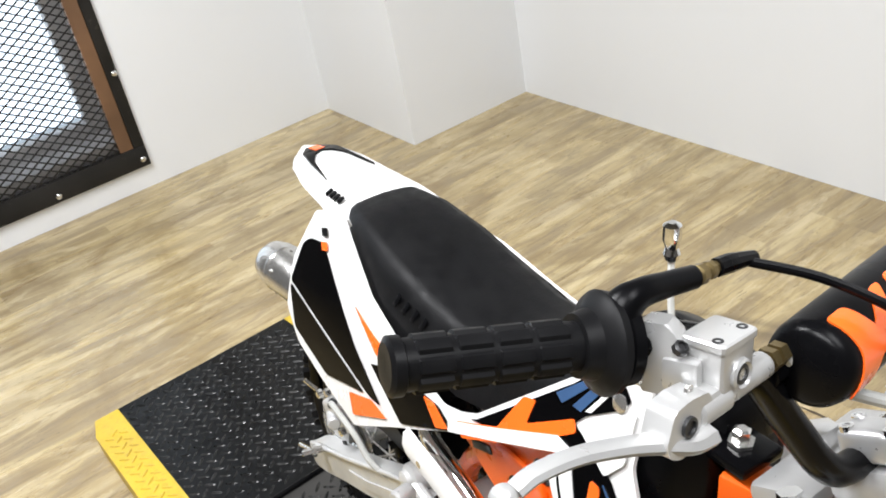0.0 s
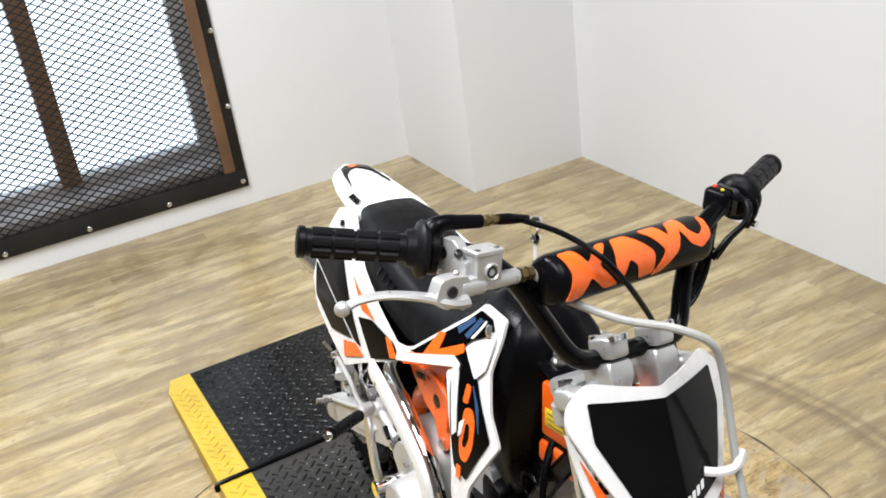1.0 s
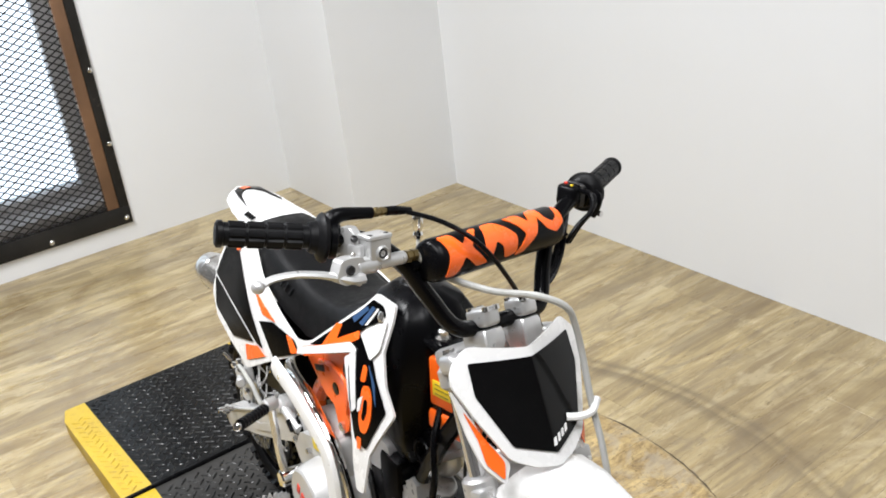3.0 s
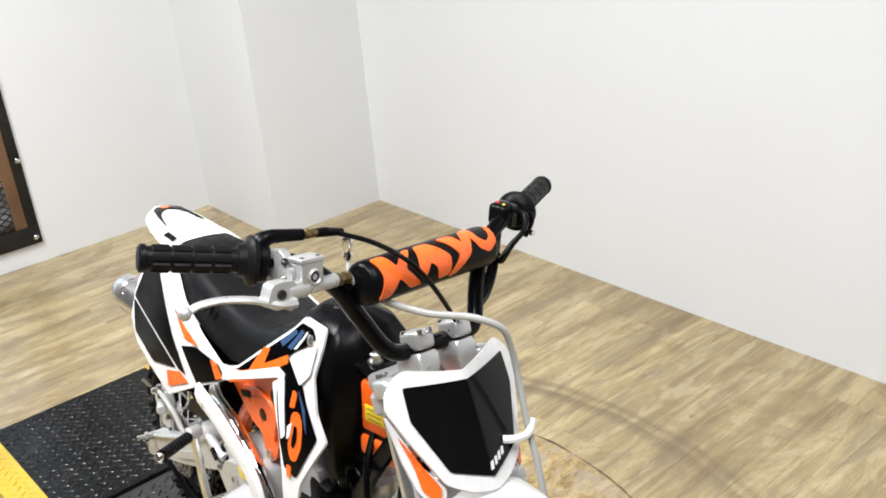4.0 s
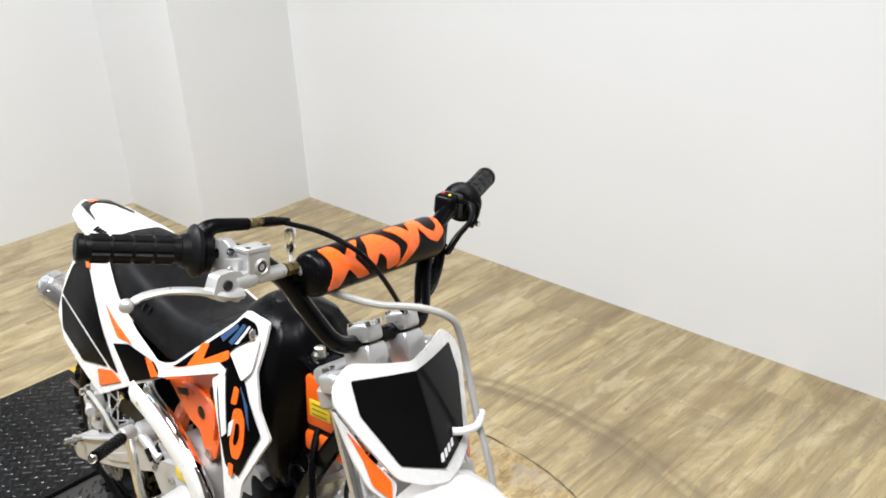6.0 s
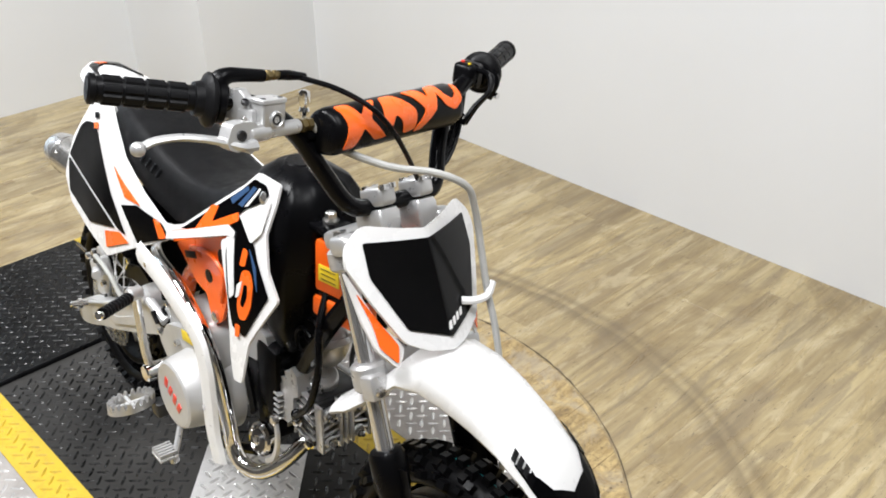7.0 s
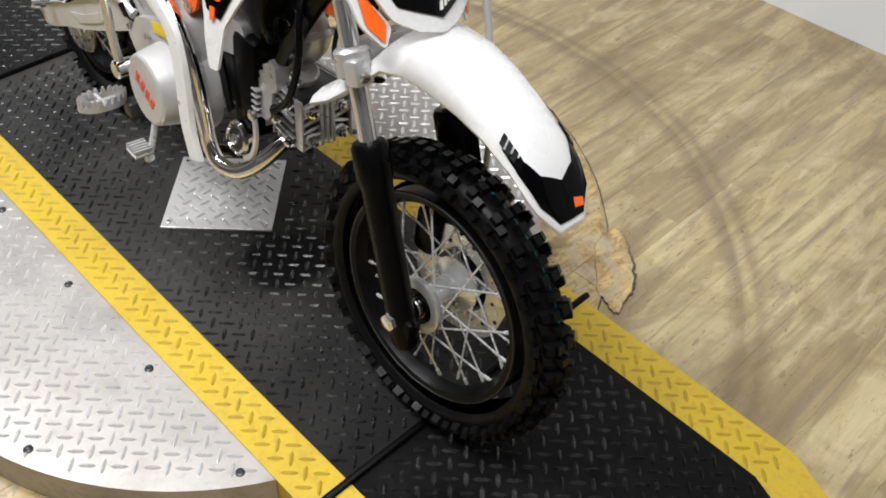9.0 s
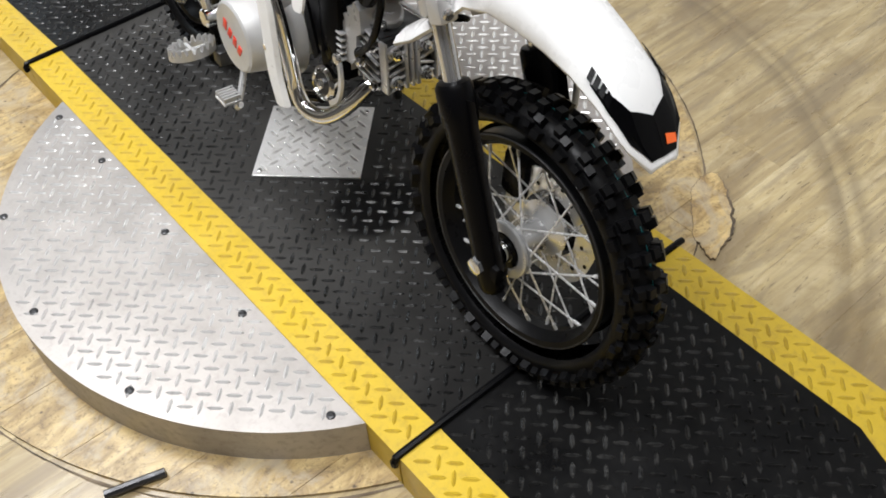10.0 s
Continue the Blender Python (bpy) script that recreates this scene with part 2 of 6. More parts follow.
def deck_material(name, colour, worn, rough, metal, dirt=0.5, shine=0.5, dust=0.0):
    m = Nodes(name, rough, metal)
    m.put("Specular IOR Level", shine)
    at = m.where(world=True)
    scuff = m.ramp(m.noise(5.0, 8, at, 0.7), (0.45, 0.0), (0.75, dirt))
    fine = m.ramp(m.noise(70.0, 5, at, 0.7), (0.5, 0.0), (0.72, 0.55))
    out = m.mix(scuff, colour, worn)
    out = m.mix(fine, out, worn)
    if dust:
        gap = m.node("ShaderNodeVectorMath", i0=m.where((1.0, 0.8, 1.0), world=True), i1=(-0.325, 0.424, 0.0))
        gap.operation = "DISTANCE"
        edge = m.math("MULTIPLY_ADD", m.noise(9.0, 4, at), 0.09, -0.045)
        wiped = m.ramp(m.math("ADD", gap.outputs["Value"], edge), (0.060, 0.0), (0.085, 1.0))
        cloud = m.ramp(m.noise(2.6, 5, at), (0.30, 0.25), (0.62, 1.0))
        # dust thinned towards the front: paints the shade there into the colour
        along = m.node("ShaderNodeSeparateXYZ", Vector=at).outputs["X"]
        front_shade = m.ramp(m.math("MULTIPLY_ADD", along, 0.5, 0.5), (0.38, 1.0), (0.58, 0.12))
        out = m.mix(m.math("MULTIPLY", m.math("MULTIPLY", wiped, front_shade), m.math("MULTIPLY", cloud, dust)), out, (0.055, 0.053, 0.050))
    m.put("Base Color", out)
    m.put("Roughness", m.ramp(m.noise(9.0, 5, at), (0.3, rough * 0.75), (0.7, min(1.0, rough * 1.35))))
    m.bump(m.noise(180.0, 3, at), 0.1, 0.001)
    return m.mat


PLANK = plank_material("wood_plank", (0.215, 0.150, 0.070), 0.66, 0.49)
WALL = wall_material()
# for the added walls and ceiling: dark to cut fill light and reflections
BOUNCE_CUT = plain("bounce_cut_grey", (0.10, 0.094, 0.088), 0.7, vary=0.15, scale=6, grain=0.05)
DECK_BLACK = deck_material("black_tread_paint", (0.003, 0.003, 0.0032), (0.012, 0.0117, 0.0112), 0.34, 0.0, shine=0.14)
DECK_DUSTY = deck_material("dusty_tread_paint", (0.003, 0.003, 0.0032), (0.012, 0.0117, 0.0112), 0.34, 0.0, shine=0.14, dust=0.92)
# bare metal through worn paint, made paler to paint in the lugs' glints
LUG_BLACK = deck_material("black_tread_lug", (0.012, 0.012, 0.012), (0.17, 0.167, 0.162), 0.24, 0.55, 0.45, shine=0.4)
DECK_YELLOW = deck_material("yellow_tread_paint", (0.60, 0.415, 0.028), (0.34, 0.22, 0.036), 0.4, 0.0, 0.40)
# darker than the strip: dirt and the lugs' own shadows in one colour
LUG_YELLOW = deck_material("dirty_shaded_yellow_lug", (0.50, 0.34, 0.022), (0.27, 0.17, 0.026), 0.4, 0.0, 0.8)
DECK_SILVER = deck_material("aluminium_tread", (0.45, 0.42, 0.395), (0.31, 0.28, 0.255), 0.42, 0.6, 0.6)
# aluminium lugs paler than their plate: glints painted into the colour
LUG_GLINT = deck_material("tread_lug_glint", (0.84, 0.83, 0.81), (0.50, 0.475, 0.45), 0.22, 0.55, 0.4)
PLATE_SILVER = deck_material("bright_worn_aluminium", (0.74, 0.73, 0.72), (0.46, 0.44, 0.42), 0.30, 0.35, 0.7)
DECK_SIDE = deck_material("aluminium_edge", (0.47, 0.44, 0.40), (0.24, 0.215, 0.18), 0.5, 0.5, 0.7)
DISC_WOOD = stained_material("worn_disc_wood", (0.50, 0.370, 0.172), (0.385, 0.270, 0.116), (0.19, 0.130, 0.064))
SUBFLOOR = stained_material("torn_brown_backing", (0.56, 0.41, 0.185), (0.42, 0.285, 0.115), (0.20, 0.132, 0.062))
GRIME = plain("ground_in_dirt", (0.115, 0.085, 0.055), 0.8, vary=0.7, scale=40, grain=0.2)


# ---- mesh tools ----
def mesh_object(name, bm, material, smooth=30):
    bmesh.ops.recalc_face_normals(bm, faces=bm.faces)
    me = bpy.data.meshes.new(name)
    bm.to_mesh(me)
    bm.free()
    me.materials.append(material)
    if smooth:
        for p in me.polygons:
            p.use_smooth = True
        me.set_sharp_from_angle(angle=radians(smooth))
    return new(name, me)


def part(name, bm, material, parent, label="", smooth=30):
    ob = mesh_object(name, bm, material, smooth)
    ob.parent = parent
    if label:
        tagged(ob, label)
    return ob


def thing(name, label, category, m=None, group="", kind=""):
    ob = new(name)
    ob.empty_display_size = 0.1
    if m is not None:
        ob.matrix_world = m
    return tagged(ob, label, category, group, kind)


def box(c, size, bevel=0.0, m=None, bm=None, segments=2):
    bm = bm or bmesh.new()
    verts = bmesh.ops.create_cube(bm, size=1)["verts"]
    bmesh.ops.scale(bm, vec=size, verts=verts)
    if bevel:
        edges = list({e for v in verts for e in v.link_edges})
        got = bmesh.ops.bevel(bm, geom=edges, offset=bevel, segments=segments, affect="EDGES", profile=0.5)
        verts = list({v for f in got["faces"] for v in f.verts} | {v for v in verts if v.is_valid})
    m = m if m is not None else Matrix.Identity(4)
    bmesh.ops.transform(bm, matrix=Matrix.Translation(c) @ m, verts=verts)
    return bm


def frame_at(a, b):
    a, b = Vector(a), Vector(b)
    return Matrix.Translation(a) @ (b - a).to_track_quat("Z", "Y").to_matrix().to_4x4()


def lathe(profile, a, b, seg=24, bm=None, cap=True):
    """Turns (distance along, radius) about the line from a towards b."""
    bm = bm or bmesh.new()
    m = frame_at(a, b)
    rings = []
    for h, r in profile:
        rings.append([bm.verts.new(m @ Vector((r * math.cos(2 * math.pi * k / seg), r * math.sin(2 * math.pi * k / seg), h))) for k in range(seg)])
    for r0, r1 in zip(rings, rings[1:]):
        for k in range(seg):
            bm.faces.new((r0[k], r0[(k + 1) % seg], r1[(k + 1) % seg], r1[k]))
    if cap:
        bm.faces.new(rings[0])
        bm.faces.new(rings[-1])
    return bm


def rod(a, b, r, seg=14, bm=None, bevel=0.0, r2=None):
    h = (Vector(b) - Vector(a)).length
    r2 = r if r2 is None else r2
    prof = [(0, r - bevel), (bevel, r), (h - bevel, r2), (h, r2 - bevel)] if bevel else [(0, r), (h, r2)]
    return lathe(prof, a, b, seg, bm)


def smooth_line(points, steps=6):
    pts = [Vector(p) for p in points]
    pts = [2 * pts[0] - pts[1], *pts, 2 * pts[-1] - pts[-2]]
    out = []
    for p0, p1, p2, p3 in zip(pts, pts[1:], pts[2:], pts[3:]):
        for k in range(steps):
            t = k / steps
            out.append(0.5 * (2 * p1 + (p2 - p0) * t + (2 * p0 - 5 * p1 + 4 * p2 - p3) * t * t + (3 * p1 - p0 - 3 * p2 + p3) * t ** 3))
    return [*out, pts[-2]]


def sweep(points, section, steps=6, up=(0, 1, 0), bm=None, sizes=None):
    """Carries a closed section (across, up) along a smooth line."""
    bm = bm or bmesh.new()
    line = smooth_line(points, steps) if steps else [Vector(p) for p in points]
    rings, side = [], None
    for k, p in enumerate(line):
        ahead = (line[min(k + 1, len(line) - 1)] - line[max(k - 1, 0)]).normalized()
        if side is None:
            side = ahead.cross(Vector(up)).normalized()
        side = (side - ahead * side.dot(ahead)).normalized()
        top = side.cross(ahead)
        s = 1.0
        if sizes:
            f = k / (len(line) - 1) * (len(sizes) - 1)
            i = min(int(f), len(sizes) - 2)
            s = sizes[i] + (sizes[i + 1] - sizes[i]) * (f - i)
        rings.append([bm.verts.new(p + side * u * s + top * v * s) for u, v in section])
    n = len(section)
    for r0, r1 in zip(rings, rings[1:]):
        for k in range(n):
            bm.faces.new((r0[k], r0[(k + 1) % n], r1[(k + 1) % n], r1[k]))
    bm.faces.new(rings[0])
    bm.faces.new(rings[-1])
    return bm


def circle(r, n=12):
    return [(r * math.cos(2 * math.pi * k / n), r * math.sin(2 * math.pi * k / n)) for k in range(n)]


def tube(points, r, seg=10, steps=6, bm=None, up=(0, 1, 0.2), sizes=None):
    return sweep(points, circle(r, seg), steps, up, bm, sizes)


def round_outline(pts, r=0.008, n=3):
    """Rounds the corners of an outline."""
    out = []
    pts = [Vector(p) for p in pts]
    for k, p in enumerate(pts):
        a, b = pts[k - 1] - p, pts[(k + 1) % len(pts)] - p
        d = min(r, a.length * 0.4, b.length * 0.4)
        a, b = p + a.normalized() * d, p + b.normalized() * d
        for i in range(n + 1):
            t = i / n
            out.append((1 - t) ** 2 * a + 2 * t * (1 - t) * p + t * t * b)
    return out


def sheet(outline, surface, thick, r=0.006, cuts=2, bm=None):
    """A thin shell cut to an outline in (u, v), laid on surface(u, v) and thickened."""
    bm = bm or bmesh.new()
    pts = round_outline(outline, r) if r else [Vector(p) for p in outline]
    own = bmesh.new()
    f = own.faces.new([own.verts.new((p.x, p.y, 0)) for p in pts])
    bmesh.ops.triangulate(own, faces=[f])
    if cuts:
        long = [e for e in own.edges if e.calc_length() > 0.03]
        bmesh.ops.subdivide_edges(own, edges=long, cuts=cuts, use_grid_fill=True)
        bmesh.ops.triangulate(own, faces=own.faces[:])
    own.verts.index_update()
    front, back = [], []
    for v in own.verts:
        p, n = surface(v.co.x, v.co.y)
        front.append(bm.verts.new(p))
        back.append(bm.verts.new(p - n * thick))
    for g in own.faces:
        i = [v.index for v in g.verts]
        bm.faces.new([front[k] for k in i])
        bm.faces.new([back[k] for k in reversed(i)])
    for e in own.edges:
        if e.is_boundary:
            a, b = e.verts[0].index, e.verts[1].index
            bm.faces.new((front[a], front[b], back[b], back[a]))
    own.free()
    return bm


def loft(rings, bm=None, closed=True):
    bm = bm or bmesh.new()
    got = [[bm.verts.new(p) for p in ring] for ring in rings]
    n = len(got[0])
    for r0, r1 in zip(got, got[1:]):
        for k in range(n if closed else n - 1):
            bm.faces.new((r0[k], r0[(k + 1) % n], r1[(k + 1) % n], r1[k]))
    if closed:
        bm.faces.new(got[0])
        bm.faces.new(got[-1])
    return bm


def round_section(a, b, r, n=3):
    """A rounded rectangle of half sizes a, b, as a list of pairs."""
    return [(p.x, p.y) for p in round_outline([(-a, -b), (a, -b), (a, b), (-a, b)], r, n)]


def turned(bm, m):
    bmesh.ops.transform(bm, matrix=m, verts=bm.verts)
    return bm


# ---- the room ----
FLOOR = -0.085
WEST, NORTH, EAST, SOUTH, TOP = -3.113, 2.217, 2.6, -2.6, 2.7


def slab(name, x0, x1, y0, y1, z0, z1, material, label, category):
    ob = mesh_object(name, box(((x0 + x1) / 2, (y0 + y1) / 2, (z0 + z1) / 2), (x1 - x0, y1 - y0, z1 - z0)), material, 0)
    return tagged(ob, label, category, kind="structure")


floor = slab("floor", -4.4, EAST, SOUTH, NORTH + 0.1, FLOOR - 0.1, FLOOR - 0.004, PLANK, "worn oak-look plank floor with dark curved tyre marks", "floor")
# unseen ceiling, dark so that the black deck reflects little
slab("ceiling", -4.4, EAST + 0.1, SOUTH - 0.1, NORTH + 0.1, TOP, TOP + 0.1, BOUNCE_CUT, "unseen ceiling over the room, dark grey to cut bounced light", "ceiling")
slab("wall_north", -2.495, EAST, NORTH, NORTH + 0.1, FLOOR, TOP, WALL, "off-white painted wall meeting the plank floor", "wall")
# unseen east and south walls, dark to hold back bounced light
slab("wall_east", EAST, EAST + 0.1, SOUTH, NORTH + 0.1, FLOOR, TOP, BOUNCE_CUT, "unseen wall closing the room, dark grey to cut bounced light", "wall")
slab("wall_south", -4.4, EAST, SOUTH - 0.1, SOUTH, FLOOR, TOP, BOUNCE_CUT, "unseen wall closing the room, dark grey to cut bounced light", "wall")
slab("wall_pier", WEST - 0.25, -2.495, 1.672, NORTH + 0.1, FLOOR, TOP, WALL, "boxed-out corner of the off-white painted wall", "wall")
WY0, WY1, WZ0, WZ1 = -0.335, 0.835, 0.075, 2.05
slab("wall_west", WEST - 0.22, WEST, WY1, 1.672, FLOOR, TOP, WALL, "off-white painted wall beside the barred window", "wall")
slab("wall_west_end", WEST - 0.22, WEST, -0.545, WY0, FLOOR, TOP, WALL, "narrow end of the off-white window wall", "wall")
slab("wall_west_low", WEST - 0.22, WEST, WY0, WY1, FLOOR, WZ0, WALL, "low strip of white wall under the window", "wall")
slab("wall_west_top", WEST - 0.22, WEST, WY0, WY1, WZ1, TOP, WALL, "white wall above the barred window", "wall")
slab("wall_return", -4.4, WEST - 0.22, -0.665, -0.545, FLOOR, TOP, WALL, "white wall running back beside the window", "wall")
# added end wall, dark for the same reason
slab("wall_back", -4.5, -4.4, SOUTH, -0.545, FLOOR, TOP, BOUNCE_CUT, "added wall at the room's end, dark grey to cut bounced light", "wall")

# bright daylight beyond the panes
m = Nodes("daylight_haze", 1.0)
m.put("Base Color", (0.2, 0.22, 0.25))
m.put("Emission Color", (0.70, 0.85, 1.0))
m.put("Emission Strength", 0.62)
slab("backdrop", -4.0, -3.98, -0.5, 1.2, -0.4, 2.6, m.mat, "pale overcast daylight outside the window", "backdrop")


# ---- the barred window ----
def window():
    win = thing("window_1", "low two-pane window behind a black steel mesh guard", "window", kind="structure")
    x = WEST
    oy0, oy1, oz0, oz1 = -0.412, 0.905, 0.004, 2.12
    w = 0.078
    part("guard_frame", box((x + 0.004, (oy0 + oy1) / 2, oz0 + w / 2), (0.03, oy1 - oy0, w), 0.002), BLACK_STEEL, win, "black painted angle-steel guard rail")
    part("guard_frame", box((x + 0.004, (oy0 + oy1) / 2, oz1 - w / 2), (0.03, oy1 - oy0, w), 0.002), BLACK_STEEL, win, "black painted angle-steel guard rail")
    part("guard_frame", box((x + 0.0035, oy0 + w / 2 + 0.005, (oz0 + oz1) / 2), (0.029, w + 0.02, oz1 - oz0 - 2 * w), 0.002), BLACK_STEEL, win, "black painted angle-steel guard rail")
    part("guard_frame", box((x + 0.0035, oy1 - 0.02, (oz0 + oz1) / 2), (0.029, 0.04, oz1 - oz0 - 2 * w), 0.002), BLACK_STEEL, win, "black painted angle-steel guard rail")
    part("guard_batten", box((x + 0.003, oy1 - 0.066, (oz0 + oz1) / 2), (0.026, 0.05, oz1 - oz0 - 2 * w), 0.003), BROWN_WOOD, win, "dark stained wooden batten")
    for y, z in [(-0.40, 0.016), (-0.09, 0.016), (0.233, 0.017), (0.56, 0.02), (0.882, 0.026), (0.893, 0.358), (0.894, 0.671), (0.894, 1.0), (-0.405, 0.356), (-0.405, 0.7)]:
        part("bolt", lathe([(0, 0.011), (0.004, 0.011), (0.008, 0.007), (0.009, 0.002)], (x + 0.018, y, z + 0.006), (x + 1, y, z + 0.006), 10), BRUSHED, win, "round steel bolt head")
    # expanded metal: two families of slanting strands
    bm = bmesh.new()
    y0, y1, z0, z1 = oy0 + 0.07, oy1 - 0.07, oz0 + w - 0.01, oz1 - w
    py, pz = 0.0486, 0.0292
    k = pz / py
    for sign in (1, -1):
        for i in range(-int((z1 - z0) / pz) - 2, int((y1 - y0) * k / pz) + int((z1 - z0) / pz) + 2):
            c = (z0 if sign > 0 else z1) - sign * i * pz + (0 if sign > 0 else 0)
            ya, yb = y0, y1
            za, zb = c + sign * k * (ya - y0), c + sign * k * (yb - y0)
            if za > zb:
                ya, yb, za, zb = yb, ya, zb, za
            if zb < z0 or za > z1:
                continue
            t0, t1 = max(0, (z0 - za) / (zb - za)), min(1, (z1 - za) / (zb - za))
            a = Vector((x + 0.012 + 0.001 * sign, ya + (yb - ya) * t0, za + (zb - za) * t0))
            b = Vector((x + 0.012 + 0.001 * sign, ya + (yb - ya) * t1, za + (zb - za) * t1))
            d = (b - a).normalized()
            n = Vector((0, -d.z, d.y)) * 0.0026
            e = Vector((0.0015, 0, 0))
            vs = [bm.verts.new(p) for p in (a - n - e, a + n - e, a + n + e, a - n + e, b - n - e, b + n - e, b + n + e, b - n + e)]
            for q in ((0, 1, 5, 4), (1, 2, 6, 5), (2, 3, 7, 6), (3, 0, 4, 7)):
                bm.faces.new([vs[j] for j in q])
    part("mesh_guard", bm, BLACK_STEEL, win, "black expanded steel mesh", 0)
    # sash, mullion, sill and panes behind the mesh
    sx = x - 0.13
    part("window_sill", turned(box((0, 0, 0), (0.14, WY1 - WY0, 0.05), 0.006), Matrix.Translation((x - 0.075, (WY0 + WY1) / 2, WZ0 + 0.045)) @ Matrix.Rotation(radians(14), 4, "Y")), SILL_GREY, win, "grey weathered window sill")
    for y in (WY0 + 0.03, WY1 - 0.035):
        part("window_frame", box((sx, y, (WZ0 + WZ1) / 2), (0.07, 0.06, WZ1 - WZ0), 0.004), SILL_GREY, win, "grey window jamb")
    part("window_frame", box((sx, (WY0 + WY1) / 2, WZ0 + 0.075), (0.06, WY1 - WY0 - 0.125, 0.09), 0.004), SILL_GREY, win, "grey window bottom rail")
    part("mullion", box((sx + 0.015, 0.232, (WZ0 + WZ1) / 2 + 0.05), (0.06, 0.078, WZ1 - WZ0 - 0.1), 0.004), BROWN_WOOD, win, "brown stained wooden mullion")
    glass = bpy.data.materials.new("window_glass")
    glass.use_nodes = True
    g = glass.node_tree.nodes["Principled BSDF"]
    g.inputs["Transmission Weight"].default_value, g.inputs["Roughness"].default_value, g.inputs["IOR"].default_value = 1.0, 0.02, 1.1
    for ya, yb in ((WY0 + 0.06, 0.19), (0.275, WY1 - 0.065)):
        ob = part("pane", box((sx - 0.02, (ya + yb) / 2, (WZ0 + WZ1) / 2 + 0.05), (0.006, yb - ya, WZ1 - WZ0 - 0.12)), glass, win, "clear glass pane", 0)
        ob.visible_shadow = False
    # latch in the corner
    part("latch_plate", box((x + 0.022, -0.278, 0.295), (0.006, 0.15, 0.155), 0.002), BLACK_STEEL, win, "black steel latch plate")
    part("hinge", box((x + 0.03, -0.375, 0.305), (0.012, 0.075, 0.05), 0.003), BRUSHED, win, "worn steel barrel hinge")
    part("latch_hook", tube([(x + 0.035, -0.39, 0.31), (x + 0.035, -0.33, 0.325), (x + 0.035, -0.285, 0.31), (x + 0.035, -0.275, 0.24)], 0.006, 8, 4), BRUSHED, win, "bent steel latch hook")
    part("latch_rod", rod((x + 0.028, -0.375, 0.9), (x + 0.028, -0.352, 0.05), 0.004, 8), BRUSHED, win, "thin steel rod")
    return win


window()


# ---- the turning platform ----
CX, CY = -0.555, 0.53
PX0, PX1, PY0, PY1 = -1.235, 0.12, 0.221, 0.859
YI0, YI1 = 0.300, 0.775
RX0, RX1 = -1.855, 0.80


def lugs(inside, x0, x1, y0, y1, height, pitch=0.0248, turn=radians(45), origin=(0, 0)):
    """Raised bars in a chequer, every other one turned by a right angle."""
    verts, faces = [], []
    L, W, H = 0.0150, 0.0036, 0.0026
    ct, st = math.cos(turn), math.sin(turn)
    n = int(3.2 / pitch)
    for i in range(-n, n + 1):
        for j in range(-n, n + 1):
            u, v = i * pitch, j * pitch
            x, y = origin[0] + u * ct - v * st, origin[1] + u * st + v * ct
            if not (x0 < x < x1 and y0 < y < y1 and inside(x, y)):
                continue
            a = turn + radians(90 if (i + j) % 2 else 0)
            ca, sa = math.cos(a), math.sin(a)
            k = len(verts)
            for p, q, h in ((-L, 0, 0), (-L * 0.5, -W, 0), (L * 0.5, -W, 0), (L, 0, 0), (L * 0.5, W, 0), (-L * 0.5, W, 0), (-L * 0.6, 0, H), (L * 0.6, 0, H)):
                px, py = x + p * ca - q * sa, y + p * sa + q * ca
                verts.append((px, py, height(px, py) + h))
            faces += [(k, k + 1, k + 6), (k + 1, k + 2, k + 7, k + 6), (k + 2, k + 3, k + 7), (k + 3, k + 4, k + 7), (k + 4, k + 5, k + 6, k + 7), (k + 5, k, k + 6)]
    me = bpy.data.meshes.new("tread")
    me.from_pydata(verts, [], faces)
    return me


def tread(parent, material, *args, **kw):
    me = lugs(*args, **kw)
    me.materials.append(material)
    ob = new("tread", me)
    ob.parent = parent
    return tagged(ob, "raised tread bars", kind="stuff")


def ramp_z(x, y):
    if x > PX1:
        return (x - PX1) / (RX1 - PX1) * -0.012
    if x < PX0:
        return (PX0 - x) / (PX0 - RX0) * -0.045
    return 0.0


def prism(outline, top, bottom):
    """A slab with a flat outline; top and bottom are heights or functions of x, y."""
    bm = bmesh.new()
    f = top if callable(top) else lambda x, y: top
    g = bottom if callable(bottom) else lambda x, y: bottom
    up = [bm.verts.new((x, y, f(x, y))) for x, y in outline]
    lo = [bm.verts.new((x, y, g(x, y))) for x, y in outline]
    bm.faces.new(up)
    bm.faces.new(list(reversed(lo)))
    for k in range(len(up)):
        j = (k + 1) % len(up)
        bm.faces.new((up[k], lo[k], lo[j], up[j]))
    return bm


